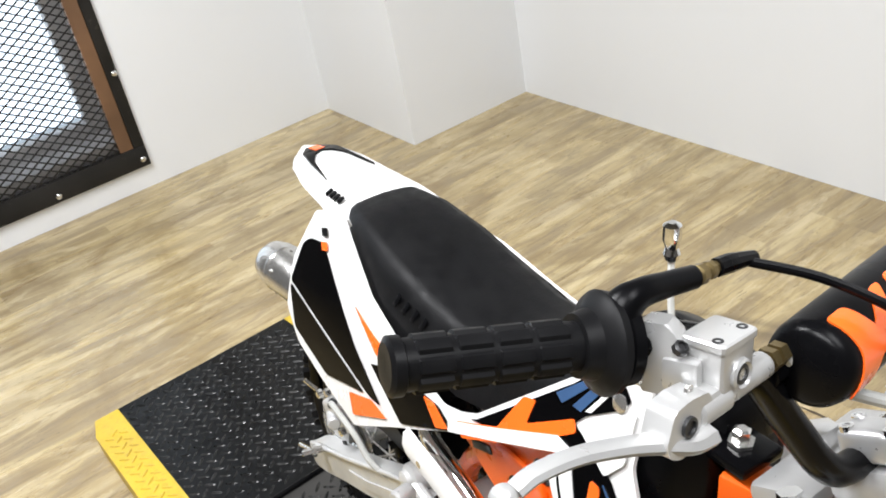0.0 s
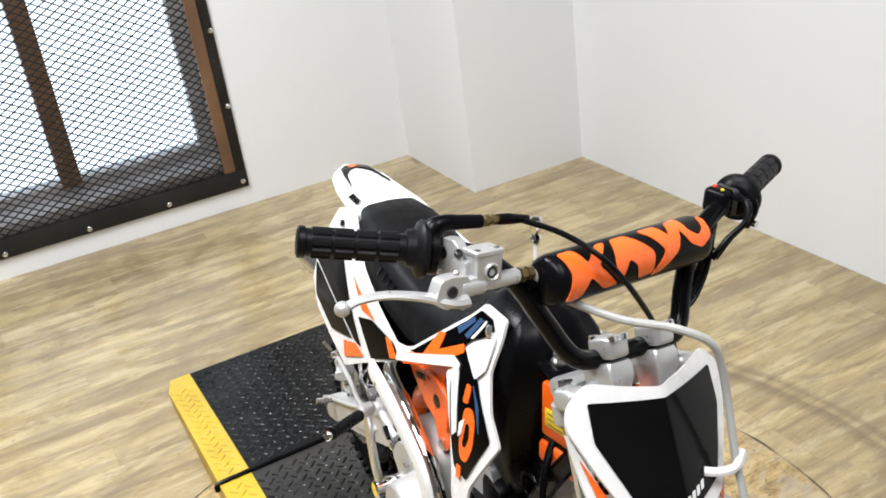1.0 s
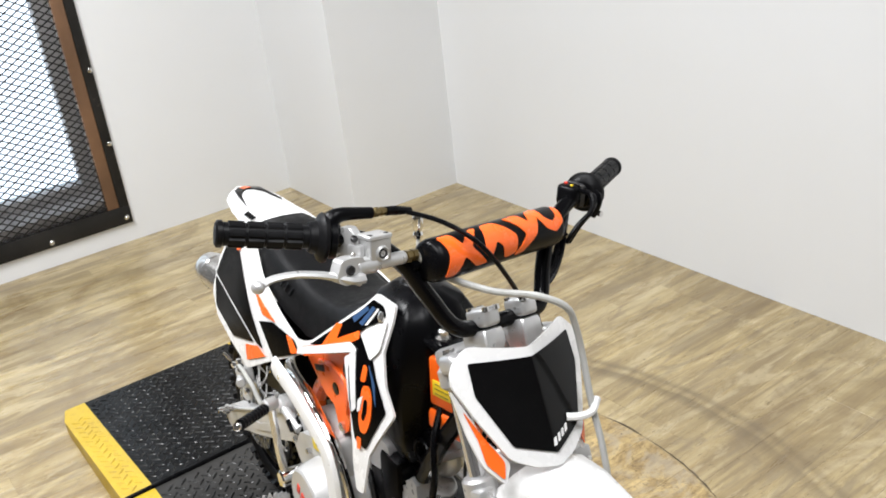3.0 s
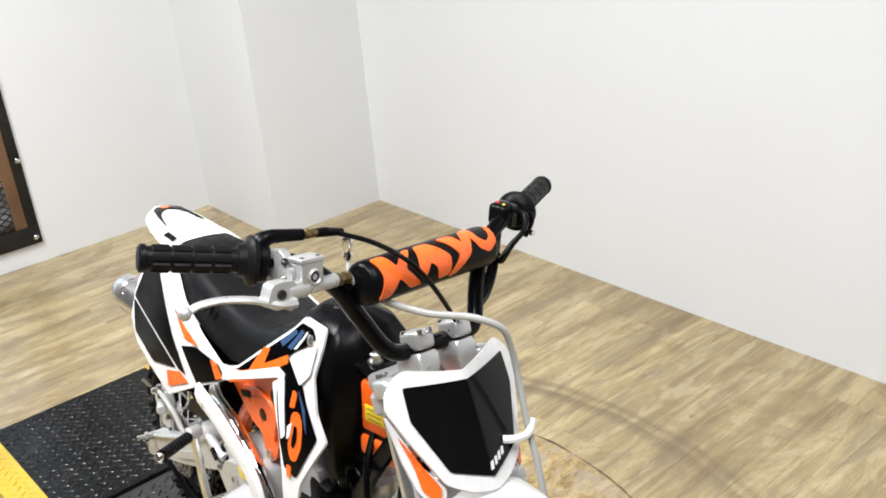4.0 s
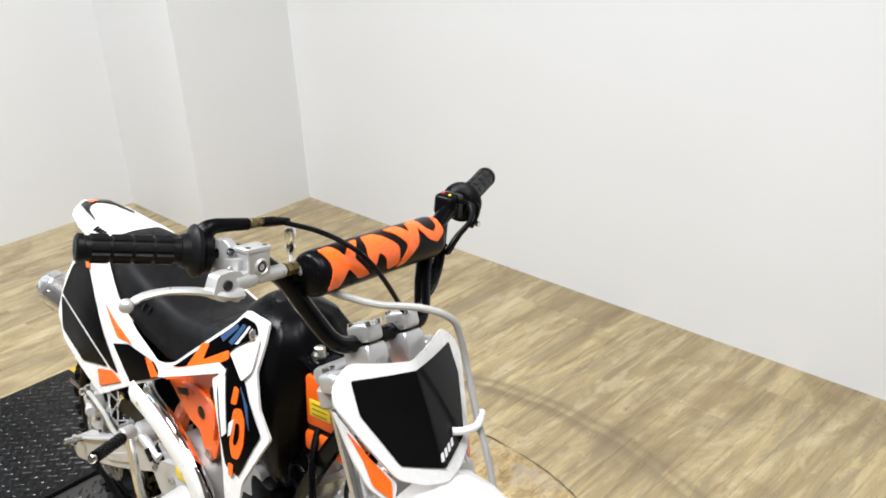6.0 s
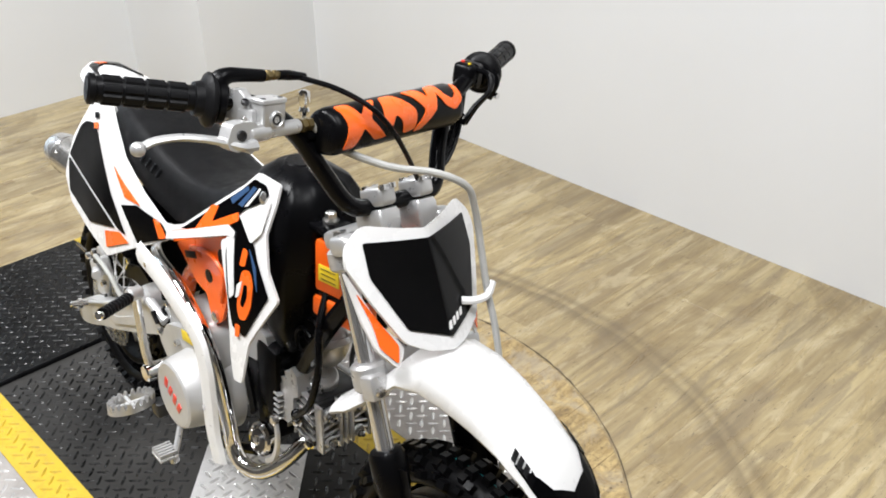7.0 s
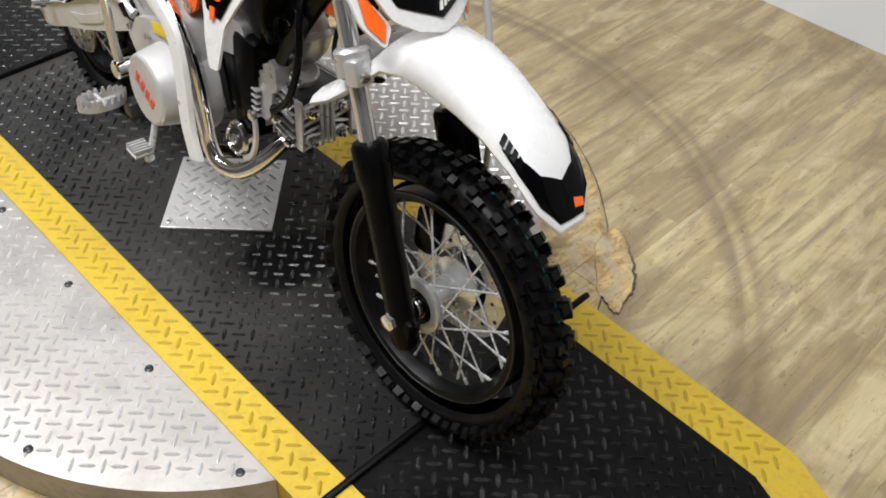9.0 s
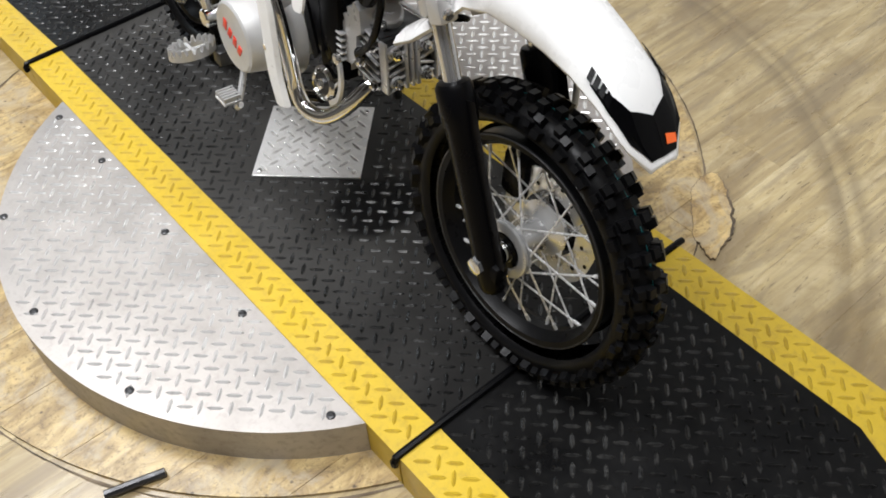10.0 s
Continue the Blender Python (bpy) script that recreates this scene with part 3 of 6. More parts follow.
def platform(CX=CX):
    top = thing("turntable_platform", "black tread-plate motorcycle turntable with yellow painted edges", "platform")
    base = lambda x, y: FLOOR + 0.001
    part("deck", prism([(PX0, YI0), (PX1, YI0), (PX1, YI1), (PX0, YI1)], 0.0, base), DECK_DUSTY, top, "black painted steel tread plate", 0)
    gap = 0.004
    part("ramp", prism([(PX1 + gap, YI0), (RX1 - 0.255, YI0), (RX1, YI0 + 0.100), (RX1, YI1 - 0.100), (RX1 - 0.255, YI1), (PX1 + gap, YI1)], ramp_z, base), DECK_BLACK, top, "black tread-plate ramp", 0)
    part("ramp", prism([(RX0, YI0), (PX0 - gap, YI0), (PX0 - gap, YI1), (RX0, YI1)], ramp_z, base), DECK_BLACK, top, "black tread-plate ramp", 0)
    for ya, yb in ((PY0, YI0), (YI1, PY1)):
        o, i = (ya, yb) if ya == PY0 else (yb, ya)
        d = 0.02 if o == PY0 else -0.02
        part("yellow_edge", prism([(PX0, ya), (PX1, ya), (PX1, yb), (PX0, yb)], 0.0005, base), DECK_YELLOW, top, "yellow painted tread-plate edge", 0)
        part("yellow_edge", prism([(PX1 + gap, i), (PX1 + gap, o), (RX1 - 0.235, o), (RX1, o + 4.75 * d), (RX1, i + 5 * d), (RX1 - 0.255, i)], lambda x, y: ramp_z(x, y) + 0.0005, base), DECK_YELLOW, top, "yellow painted ramp edge", 0)
        part("yellow_edge", prism([(PX0 - gap, i), (PX0 - gap, o), (RX0 + 0.07, o), (RX0, o + d), (RX0, i)], lambda x, y: ramp_z(x, y) + 0.0005, base), DECK_YELLOW, top, "yellow painted ramp edge", 0)
    tread(top, LUG_BLACK, lambda x, y: abs(x - PX0) > 0.02 and abs(x - PX1) > 0.02 and abs(x + 0.557) + abs(y - 0.546) > 0.165 and abs(y - CY) < 0.230 - 0.39 * max(0, x - RX1 + 0.25), RX0 + 0.02, RX1 - 0.02, YI0 + 0.012, YI1 - 0.012, ramp_z, origin=(0.01, 0.313))
    for ya, yb in ((PY0, YI0), (YI1, PY1)):
        tread(top, LUG_YELLOW, lambda x, y: abs(x - PX0) > 0.02 and abs(x - PX1) > 0.02, RX0 + 0.09, RX1 - 0.23, ya + 0.009, yb - 0.009, lambda x, y: ramp_z(x, y) + 0.0005, origin=(0.01, 0.313))
    for x in (PX0, PX1):
        d = 0.0
        part("seam_cord", tube([(x, PY0 - 0.007, -0.016), (x, PY0 - 0.005, -0.003), (x, PY0 + 0.03, 0.003), (x, CY, 0.003), (x, PY1 - 0.03, 0.003), (x, PY1 + 0.014, 0.001)], 0.0065, 8, 4, up=(0, 0, 1)), BLACK_PLASTIC, top, "black cord lying in the ramp joint")
    # half-round side wings
    for sign in (-1, 1):
        edge = PY0 - 0.001 if sign < 0 else PY1 + 0.001
        yc, R, CX = CY - 0.016, 0.6185, -0.503
        half = math.sqrt(R * R - (edge - yc) ** 2)
        a0 = math.atan2(sign * (edge - yc), half)
        pts = []
        for k in range(49):
            a = a0 + (math.pi - 2 * a0) * k / 48
            pts.append((CX + R * math.cos(a), yc + sign * R * math.sin(a)))
        wing = part("side_wing", prism(pts, -0.0004, FLOOR + 0.001), DECK_SIDE, top, "half-round aluminium wing", 0)
        part("wing_plate", prism(pts, 0.0012, -0.0003), DECK_SILVER, wing, "bright aluminium tread plate", 0)
        ok = lambda x, y, yc=yc, R=R: math.hypot(x + 0.503, y - yc) < R - 0.02
        lo, hi = (-0.4, PY0 - 0.015) if sign < 0 else (PY1 + 0.015, 1.5)
        tread(wing, LUG_GLINT, ok, -1.6, 0.5, lo, hi, lambda x, y: 0.0012, origin=(0.0, 0.2))
        spots = [(-0.274, 0.194), (-0.006, 0.188), (-0.263, -0.027), (-0.808, 0.195), (-0.54, 0.191), (-0.791, -0.02), (-1.00, 0.19), (-0.527, -0.075)]
        for x, y in spots:
            y = y if sign < 0 else 2 * CY - y
            part("screw", lathe([(0, 0.008), (0.0022, 0.0075), (0.0036, 0.004), (0.0026, 0.0025)], (x, y, 0.0012), (x, y, 1), 10), DARK_METAL, wing, "round screw head")
    return top


platform()


def square_plate():
    ob = thing("tread_plate_square", "square of bright aluminium tread plate on the black deck", "metal plate", pose(-0.557, 0.546, 0.0, 0, 0, 45))
    h = 0.108
    part("plate", box((0, 0, 0.003), (2 * h, 2 * h, 0.0045), 0.001), PLATE_SILVER, ob, smooth=0)
    me = lugs(lambda x, y: True, -h + 0.012, h - 0.012, -h + 0.012, h - 0.012, lambda x, y: 0.0052)
    me.materials.append(LUG_GLINT)
    t = tagged(new("tread", me), "raised tread bars", kind="stuff")
    t.parent = ob
    for x in (-1, 1):
        for y in (-1, 1):
            part("screw", lathe([(0, 0.006), (0.002, 0.0055), (0.003, 0.003)], (x * 0.094, y * 0.094, 0.0052), (x * 0.094, y * 0.094, 1), 10), BRUSHED, ob)


square_plate()


def worn_disc():
    rng = random.Random(4)
    pts = []
    for k in range(120):
        a = 2 * math.pi * k / 120
        r = 0.814 + 0.006 * math.sin(3 * a + 1) + 0.004 * noise.noise((3 * math.cos(a), 3 * math.sin(a), 0))
        pts.append((CX - 0.065 + r * math.cos(a), CY + 0.04 + r * math.sin(a)))
    ob = mesh_object("turntable_disc", prism(pts, FLOOR + 0.002, FLOOR - 0.003), DISC_WOOD, 0)
    tagged(ob, "round plank-covered turntable base with a worn edge", "turntable", kind="structure")

    def clip(poly, axis, limit, keep):
        out = []
        for k, p in enumerate(poly):
            q = poly[k - 1]
            dp, dq = keep * (p[axis] - limit), keep * (q[axis] - limit)
            if (dp > 0) != (dq > 0):
                f = dq / (dq - dp)
                out.append((q[0] + (p[0] - q[0]) * f, q[1] + (p[1] - q[1]) * f))
            if dp > 0:
                out.append(p)
        return out

    x = -1.50
    while x < 0.30:
        cuts = [-1.0, rng.uniform(-0.1, 0.3), rng.uniform(0.75, 1.1), 2.0]
        strip = clip(clip(pts, 0, x + 0.0005, 1), 0, x + 0.1515, -1) if x < 0.28 else []
        for y0, y1 in zip(cuts, cuts[1:]):
            piece = clip(clip(strip, 1, y0 + 0.0005, 1), 1, y1 - 0.0005, -1) if len(strip) > 2 else []
            if len(piece) > 2:
                part("plank", prism(piece, FLOOR + 0.006, FLOOR + 0.0015), DISC_WOOD, ob, smooth=0)
        x += 0.152


worn_disc()


def ring_gap():
    """The dark joint round the turntable disc."""
    bm = bmesh.new()
    inner, outer = [], []
    for k in range(400):
        t = 2 * math.pi * k / 400
        w = 0.0025 + 0.005 * noise.noise((9 * math.cos(t), 9 * math.sin(t), 2)) + 0.003 * noise.noise((37 * math.cos(t), 37 * math.sin(t), 5))
        for r, row in ((0.8185, inner), (0.8192 + max(0.0003, w), outer)):
            row.append(bm.verts.new((CX - 0.065 + r * math.cos(t), CY + 0.04 + r * math.sin(t), FLOOR + 0.0015)))
    for k in range(400):
        j = (k + 1) % 400
        bm.faces.new((inner[k], outer[k], outer[j], inner[j]))
    ob = mesh_object("turntable_joint", bm, GRIME, 0)
    tagged(ob, "dark dirty joint round the turntable disc", "joint", kind="structure")


def floor_tear():
    """A torn oval in the vinyl beside the ramp, with a dark crack that is widest on one side."""
    def ragged(grow, crack):
        pts = []
        for k in range(220):
            t = 2 * math.pi * k / 220
            wave = 0.22 * noise.noise((1.7 * math.cos(t), 1.7 * math.sin(t), 4)) + 0.09 * noise.noise((6 * math.cos(t), 6 * math.sin(t), 1)) + 0.05 * noise.noise((19 * math.cos(t), 19 * math.sin(t), 2))
            wide = max(0.0, math.sin(t + 0.25)) * (0.6 + 0.8 * noise.noise((14 * math.cos(t), 14 * math.sin(t), 7)))
            u = (0.112 * (1 + wave) + grow) * math.cos(t)
            v = (0.040 * (1 + wave) + grow + crack * wide) * math.sin(t)
            pts.append((0.066 + u * math.cos(-0.87) - v * math.sin(-0.87), 1.041 + u * math.sin(-0.87) + v * math.cos(-0.87)))
        return pts
    rim = mesh_object("floor_tear", prism(ragged(0.0012, 0.0075), FLOOR + 0.0064, FLOOR + 0.002), GRIME, 0)
    tagged(rim, "ragged dark tear in the vinyl planks", "floor damage", kind="structure")
    part("bare_patch", prism(ragged(0.0, 0.0), FLOOR + 0.0067, FLOOR + 0.003), SUBFLOOR, rim, smooth=0)


ring_gap()
floor_tear()
pin = mesh_object("steel_pin", tube([(-0.142, -0.050, FLOOR + 0.014), (-0.157, -0.095, FLOOR + 0.013), (-0.171, -0.142, FLOOR + 0.013)], 0.0075, 8, 3), DARK_METAL)
tagged(pin, "short worn steel pin lying beside the turntable", "pin")


# ---- the motorcycle ----
BIKE = pose(0.07, 0.485, 0, 0, 0, -4.3) @ pose(0, 0, 0, -5.5, 0, 0)
bike = thing("dirt_bike", "small white, black and orange dirt bike leaning on its stand", "motorcycle", BIKE)
RAKE, STEER = 22.5, 5.0
STEM = Vector((-0.205, 0, 0.80))
AXIS = Vector((-math.sin(radians(RAKE)), 0, math.cos(radians(RAKE))))
TURN = Matrix.Translation(STEM) @ Matrix.Rotation(radians(STEER), 4, AXIS) @ Matrix.Translation(-STEM)
BARS = TURN @ Matrix.Translation(STEM) @ Matrix.Rotation(radians(5), 4, AXIS) @ Matrix.Rotation(radians(-1.9), 4, "X") @ Matrix.Translation(-STEM)
SHIFT = Matrix.Translation((0, -0.012, 0))
FRONT = Vector((0.013, 0.008, 0.243))
REAR = Vector((-1.085, -0.004, 0.224))


def side(out=0.0, sign=-1):
    """The slanting flank of the bodywork, as a surface of x and z."""
    n = Vector((0, sign, 0.31)).normalized()

    def surface(x, z):
        y = 0.165 - 0.31 * (z - 0.5) + 0.012 * math.sin(max(0, min(1, (z - 0.5) / 0.26)) * math.pi)
        return Vector((x, sign * y - (0.024 if sign > 0 else 0), z)) + n * out, n

    return surface


def flank(name, outline, material, out, thick, parent, label="", r=0.006):
    return part(name, sheet(outline, side(out), thick, r), material, parent, label)


def bodywork():
    # rear side panels
    panel = [(-0.965, 0.735), (-1.0, 0.66), (-1.006, 0.585), (-0.965, 0.545), (-0.88, 0.522), (-0.79, 0.505), (-0.70, 0.555), (-0.58, 0.618), (-0.565, 0.648), (-0.60, 0.640), (-0.69, 0.658), (-0.785, 0.687), (-0.86, 0.73), (-0.9, 0.755)]
    shroud = [(-0.575, 0.645), (-0.54, 0.660), (-0.415, 0.764), (-0.390, 0.789), (-0.332, 0.790), (-0.329, 0.72), (-0.297, 0.68), (-0.256, 0.656), (-0.300, 0.573), (-0.303, 0.508), (-0.325, 0.503), (-0.345, 0.542), (-0.352, 0.565), (-0.375, 0.61), (-0.43, 0.676), (-0.41, 0.69), (-0.57, 0.622)]
    for sign in (-1, 1):
        if sign > 0:
            panel = [(x, min(z, 0.690)) for x, z in panel]
            shroud = [(x, min(z, 0.735)) for x, z in shroud]
        p = part("side_panel", sheet(panel, side(0, sign), 0.004), WHITE, bike, "white plastic rear side panel with black film")
        s = part("tank_shroud", sheet(shroud, side(0.001, sign), 0.004), WHITE, bike, "white plastic tank shroud with orange and black film")
        if sign > 0:
            part("film", sheet([(-0.98, 0.678), (-0.995, 0.62), (-0.972, 0.561), (-0.87, 0.539), (-0.73, 0.571), (-0.81, 0.62), (-0.91, 0.678)], side(0.0022, 1), 0.0012), BLACK_GLOSS, p)
            part("film", sheet([(-0.54, 0.65), (-0.44, 0.72), (-0.345, 0.722), (-0.345, 0.71), (-0.275, 0.655), (-0.31, 0.58), (-0.36, 0.60), (-0.41, 0.68)], side(0.0032, 1), 0.0012), BLACK_GLOSS, s)
            continue
        # panel films: black field parted by a thin white line, orange flashes
        flank("film", [(-0.958, 0.70), (-0.976, 0.688), (-0.996, 0.627), (-0.752, 0.571), (-0.722, 0.572), (-0.80, 0.617), (-0.905, 0.694), (-0.925, 0.705)], BLACK_GLOSS, 0.0022, 0.0012, p, "glossy black film")
        flank("film", [(-0.997, 0.622), (-0.972, 0.565), (-0.87, 0.540), (-0.765, 0.568)], BLACK_GLOSS, 0.0022, 0.0012, p, "glossy black film")
        flank("film", [(-0.803, 0.549), (-0.746, 0.568), (-0.706, 0.563), (-0.79, 0.522)], ORANGE, 0.0022, 0.0012, p, "orange film flash", 0.003)
        flank("film", [(-0.754, 0.614), (-0.70, 0.632), (-0.605, 0.636), (-0.57, 0.624), (-0.672, 0.576)], BLACK_GLOSS, 0.0022, 0.0012, p, "glossy black film", 0.003)
        flank("film", [(-0.812, 0.664), (-0.77, 0.652), (-0.687, 0.636), (-0.745, 0.630)], ORANGE, 0.0024, 0.0012, p, "orange film flash", 0.003)
        flank("film", [(-0.632, 0.634), (-0.612, 0.636), (-0.578, 0.622), (-0.60, 0.612)], ORANGE, 0.0036, 0.0012, p, "orange film flash", 0.002)
        # model mark: small boxed letters as plain bars
        for k, mat in ((0, BLACK_PLASTIC), (1, ORANGE)):
            z = 0.722 - 0.016 * k
            flank("model_mark", [(-0.934 + 0.008 * k, z), (-0.920 + 0.008 * k, z + 0.004), (-0.913 + 0.008 * k, z - 0.005), (-0.927 + 0.008 * k, z - 0.009)], mat, 0.0036, 0.001, p, "small printed mark", 0.001)
        # shroud films
        flank("film", [(-0.545, 0.653), (-0.535, 0.657), (-0.42, 0.752), (-0.393, 0.778), (-0.362, 0.779), (-0.35, 0.768), (-0.362, 0.755), (-0.393, 0.735), (-0.405, 0.722), (-0.345, 0.70), (-0.325, 0.683), (-0.277, 0.652), (-0.310, 0.579), (-0.345, 0.580), (-0.375, 0.618), (-0.405, 0.665), (-0.415, 0.697), (-0.50, 0.663)], BLACK_GLOSS, 0.0034, 0.0012, s, "glossy black film", 0.004)
        # blue and pale streaks paint reflections on the upper black film
        blue = plain("blue_reflection", (0.035, 0.075, 0.16), 0.15, coat=0.5, vary=0.2, grain=0.0)
        flank("film", [(-0.436, 0.736), (-0.404, 0.764), (-0.398, 0.760), (-0.425, 0.731)], blue, 0.0048, 0.001, s, "thin blue reflection painted on the film", 0.001)
        flank("film", [(-0.412, 0.735), (-0.389, 0.769), (-0.380, 0.768), (-0.400, 0.735)], blue, 0.0048, 0.001, s, "thin blue reflection painted on the film", 0.001)
        flank("film", [(-0.395, 0.738), (-0.374, 0.771), (-0.370, 0.770), (-0.388, 0.740)], WHITE, 0.0049, 0.001, s, "thin pale reflection painted on the film", 0.0005)
        flank("film", [(-0.352, 0.694), (-0.322, 0.676), (-0.303, 0.648), (-0.311, 0.655), (-0.330, 0.675)], blue, 0.0048, 0.001, s, "dark blue patch", 0.003)
        # orange lettering shapes drawn as plain strokes
        flank("film", [(-0.565, 0.640), (-0.50, 0.668), (-0.475, 0.713), (-0.458, 0.717), (-0.462, 0.692), (-0.405, 0.726), (-0.398, 0.716), (-0.44, 0.687), (-0.41, 0.693), (-0.55, 0.628)], ORANGE, 0.0048, 0.0012, s, "orange film strokes", 0.003)
        flank("film", [(-0.365, 0.69), (-0.352, 0.688), (-0.348, 0.668), (-0.362, 0.665)], ORANGE, 0.0048, 0.0012, s, "orange film strokes", 0.004)
        flank("film", [(-0.352, 0.662), (-0.335, 0.668), (-0.318, 0.655), (-0.308, 0.625), (-0.314, 0.602), (-0.33, 0.598), (-0.342, 0.612), (-0.349, 0.64)], ORANGE, 0.0048, 0.0012, s, "orange film ring", 0.008)
        flank("film", [(-0.336, 0.648), (-0.328, 0.648), (-0.322, 0.632), (-0.326, 0.617), (-0.333, 0.62)], BLACK_GLOSS, 0.0062, 0.001, s, "glossy black film", 0.004)
        flank("film", [(-0.338, 0.588), (-0.325, 0.59), (-0.322, 0.574), (-0.332, 0.570)], ORANGE, 0.0048, 0.0012, s, "orange film strokes", 0.003)
        flank("film", [(-0.413, 0.688), (-0.395, 0.694), (-0.356, 0.624), (-0.365, 0.614)], WHITE, 0.0050, 0.0012, s, "white film bar", 0.002)
        flank("film", [(-0.395, 0.722), (-0.35, 0.752), (-0.34, 0.765), (-0.335, 0.72), (-0.352, 0.70)], WHITE, 0.0050, 0.0014, s, "white film patch", 0.004)
        flank("film", [(-0.353, 0.64), (-0.343, 0.65), (-0.341, 0.628), (-0.348, 0.622)], WHITE, 0.0064, 0.0012, s, "white film patch", 0.002)
        flank("film", [(-0.574, 0.6225), (-0.577, 0.634), (-0.500, 0.667), (-0.418, 0.7035), (-0.396, 0.701), (-0.394, 0.692), (-0.412, 0.690), (-0.500, 0.653)], WHITE, 0.0060, 0.0012, s, "white film border", 0.002)
        part("shroud_bolt", lathe([(0, 0.009), (0.004, 0.009), (0.006, 0.005)], Vector((-0.362, -0.084, 0.762)), Vector((-0.362, -1.084, 1.07)), 12), BRUSHED, s, "steel bolt")
    # tail fender
    rings = []
    for x, z, w, d in ((-0.87, 0.735, 0.076, 0.03), (-0.93, 0.742, 0.071, 0.03), (-1.0, 0.746, 0.061, 0.026), (-1.07, 0.748, 0.056, 0.022), (-1.125, 0.748, 0.046, 0.014), (-1.150, 0.744, 0.034, 0.010), (-1.176, 0.739, 0.013, 0.007), (-1.178, 0.738, 0.010, 0.006)):
        rings.append([(x, -w, z - d), (x, -w * 0.9, z - 0.004), (x, -w * 0.45, z + 0.004), (x, 0, z + 0.006), (x, w * 0.45, z + 0.004), (x, w * 0.9, z - 0.004), (x, w, z - d), (x, w * 0.8, z - d - 0.004), (x, 0, z - 0.012), (x, -w * 0.8, z - d - 0.004)])
    tail = part("rear_fender", turned(loft(rings), SHIFT), WHITE, bike, "white plastic tail fender", 50)
    top = lambda out: lambda x, y: (Vector((x, y - 0.012, 0.7555 + out - 0.17 * max(0, -1.11 - x) - 3.0 * y * y)), Vector((0, 0, 1)))
    part("film", sheet([(-1.148, -0.010), (-1.148, 0.010), (-1.126, 0.026), (-1.080, 0.033), (-1.015, 0.040), (-1.080, 0.027), (-1.104, 0.014), (-1.110, 0.0), (-1.104, -0.014), (-1.080, -0.027), (-1.015, -0.040), (-1.085, -0.033), (-1.126, -0.026)], top(0.0016), 0.004, 0.003), BLACK_GLOSS, tail, "black film at the tail tip")
    part("film", sheet([(-1.144, -0.008), (-1.144, 0.008), (-1.116, 0.009), (-1.113, -0.009)], top(0.0025), 0.002, 0.002), ORANGE, tail, "orange film mark")
    for k in range(4):
        x = -0.985 + 0.012 * k
        part("printed_bar", sheet([(x, -0.058), (x + 0.006, -0.059), (x + 0.004, -0.047), (x - 0.002, -0.047)], top(0.0006), 0.003, 0.001, 0), BLACK_PLASTIC, tail)
    # seat
    rows = ((-0.935, 0.742, 0.045, 0.035), (-0.91, 0.750, 0.060, 0.05), (-0.85, 0.749, 0.073, 0.06), (-0.77, 0.735, 0.082, 0.065), (-0.69, 0.718, 0.083, 0.07), (-0.61, 0.706, 0.080, 0.072), (-0.54, 0.710, 0.074, 0.065), (-0.48, 0.730, 0.068, 0.055), (-0.43, 0.758, 0.062, 0.045), (-0.395, 0.780, 0.052, 0.030))
    rings = []
    for x, z, w, d in rows:
        ring = []
        for u, v in ((-1.26, -1), (-1.13, -0.45), (-0.99, -0.10), (-0.8, -0.01), (-0.4, 0.03), (0, 0.05), (0.4, 0.03), (0.8, -0.01), (0.99, -0.10), (1.13, -0.45), (1.26, -1), (0, -1.0)):
            ring.append((x, u * w * (0.97 if u < 0 else 0.80), z + v * d))
        rings.append(ring)
    seat = part("seat", turned(loft(rings), SHIFT), SEAT, bike, "black textured vinyl seat", 60)
    for k in range(4):
        a, z = -0.735 + 0.018 * k, 0.69 - 0.003 * k
        part("embossed_bar", turned(box((0, 0, 0), (0.008, 0.0010, 0.017), 0.0004), Matrix.Translation((a, -0.1045 + 0.0008 * k, z + 0.010)) @ Matrix.Rotation(radians(-27), 4, "X") @ Matrix.Rotation(radians(20), 4, "Y")), BLACK_PLASTIC, seat)
    # tank: black, falling away behind the steering head
    rings = []
    for z, x0, x1, w in ((0.50, -0.385, -0.335, 0.050), (0.56, -0.395, -0.312, 0.078), (0.62, -0.41, -0.296, 0.088), (0.67, -0.42, -0.287, 0.088), (0.715, -0.43, -0.284, 0.083), (0.755, -0.435, -0.292, 0.072), (0.782, -0.43, -0.308, 0.056), (0.795, -0.415, -0.335, 0.030)):
        ring = []
        for k in range(28):
            a = 2 * math.pi * k / 28
            cc, ss = math.cos(a), math.sin(a)
            crease = 1 - 0.10 * math.exp(-((abs(ss) - 0.62) / 0.09) ** 2) * (1 if cc > 0 else 0)
            ring.append(((x0 + x1) / 2 + (x1 - x0) / 2 * crease * math.copysign(abs(cc) ** 0.5, cc), crease * w * math.copysign(abs(ss) ** 0.7, ss) - 0.012, z))
        rings.append(ring)
    tank = part("fuel_tank", loft(rings), BLACK_PLASTIC, bike, "black plastic fuel tank", 60)
    part("tank_cap", lathe([(0, 0.028), (0.008, 0.028), (0.012, 0.022)], (-0.385, -0.01, 0.785), (-0.385, -0.01, 1), 20), BLACK_PLASTIC, tank, "black tank cap")
    part("vent_tube", tube([(-0.387, 0.000, 0.78), (-0.391, 0.000, 0.83), (-0.392, 0.001, 0.868)], 0.0032, 8, 4), CLEAR_TUBE, tank, "milky breather tube")
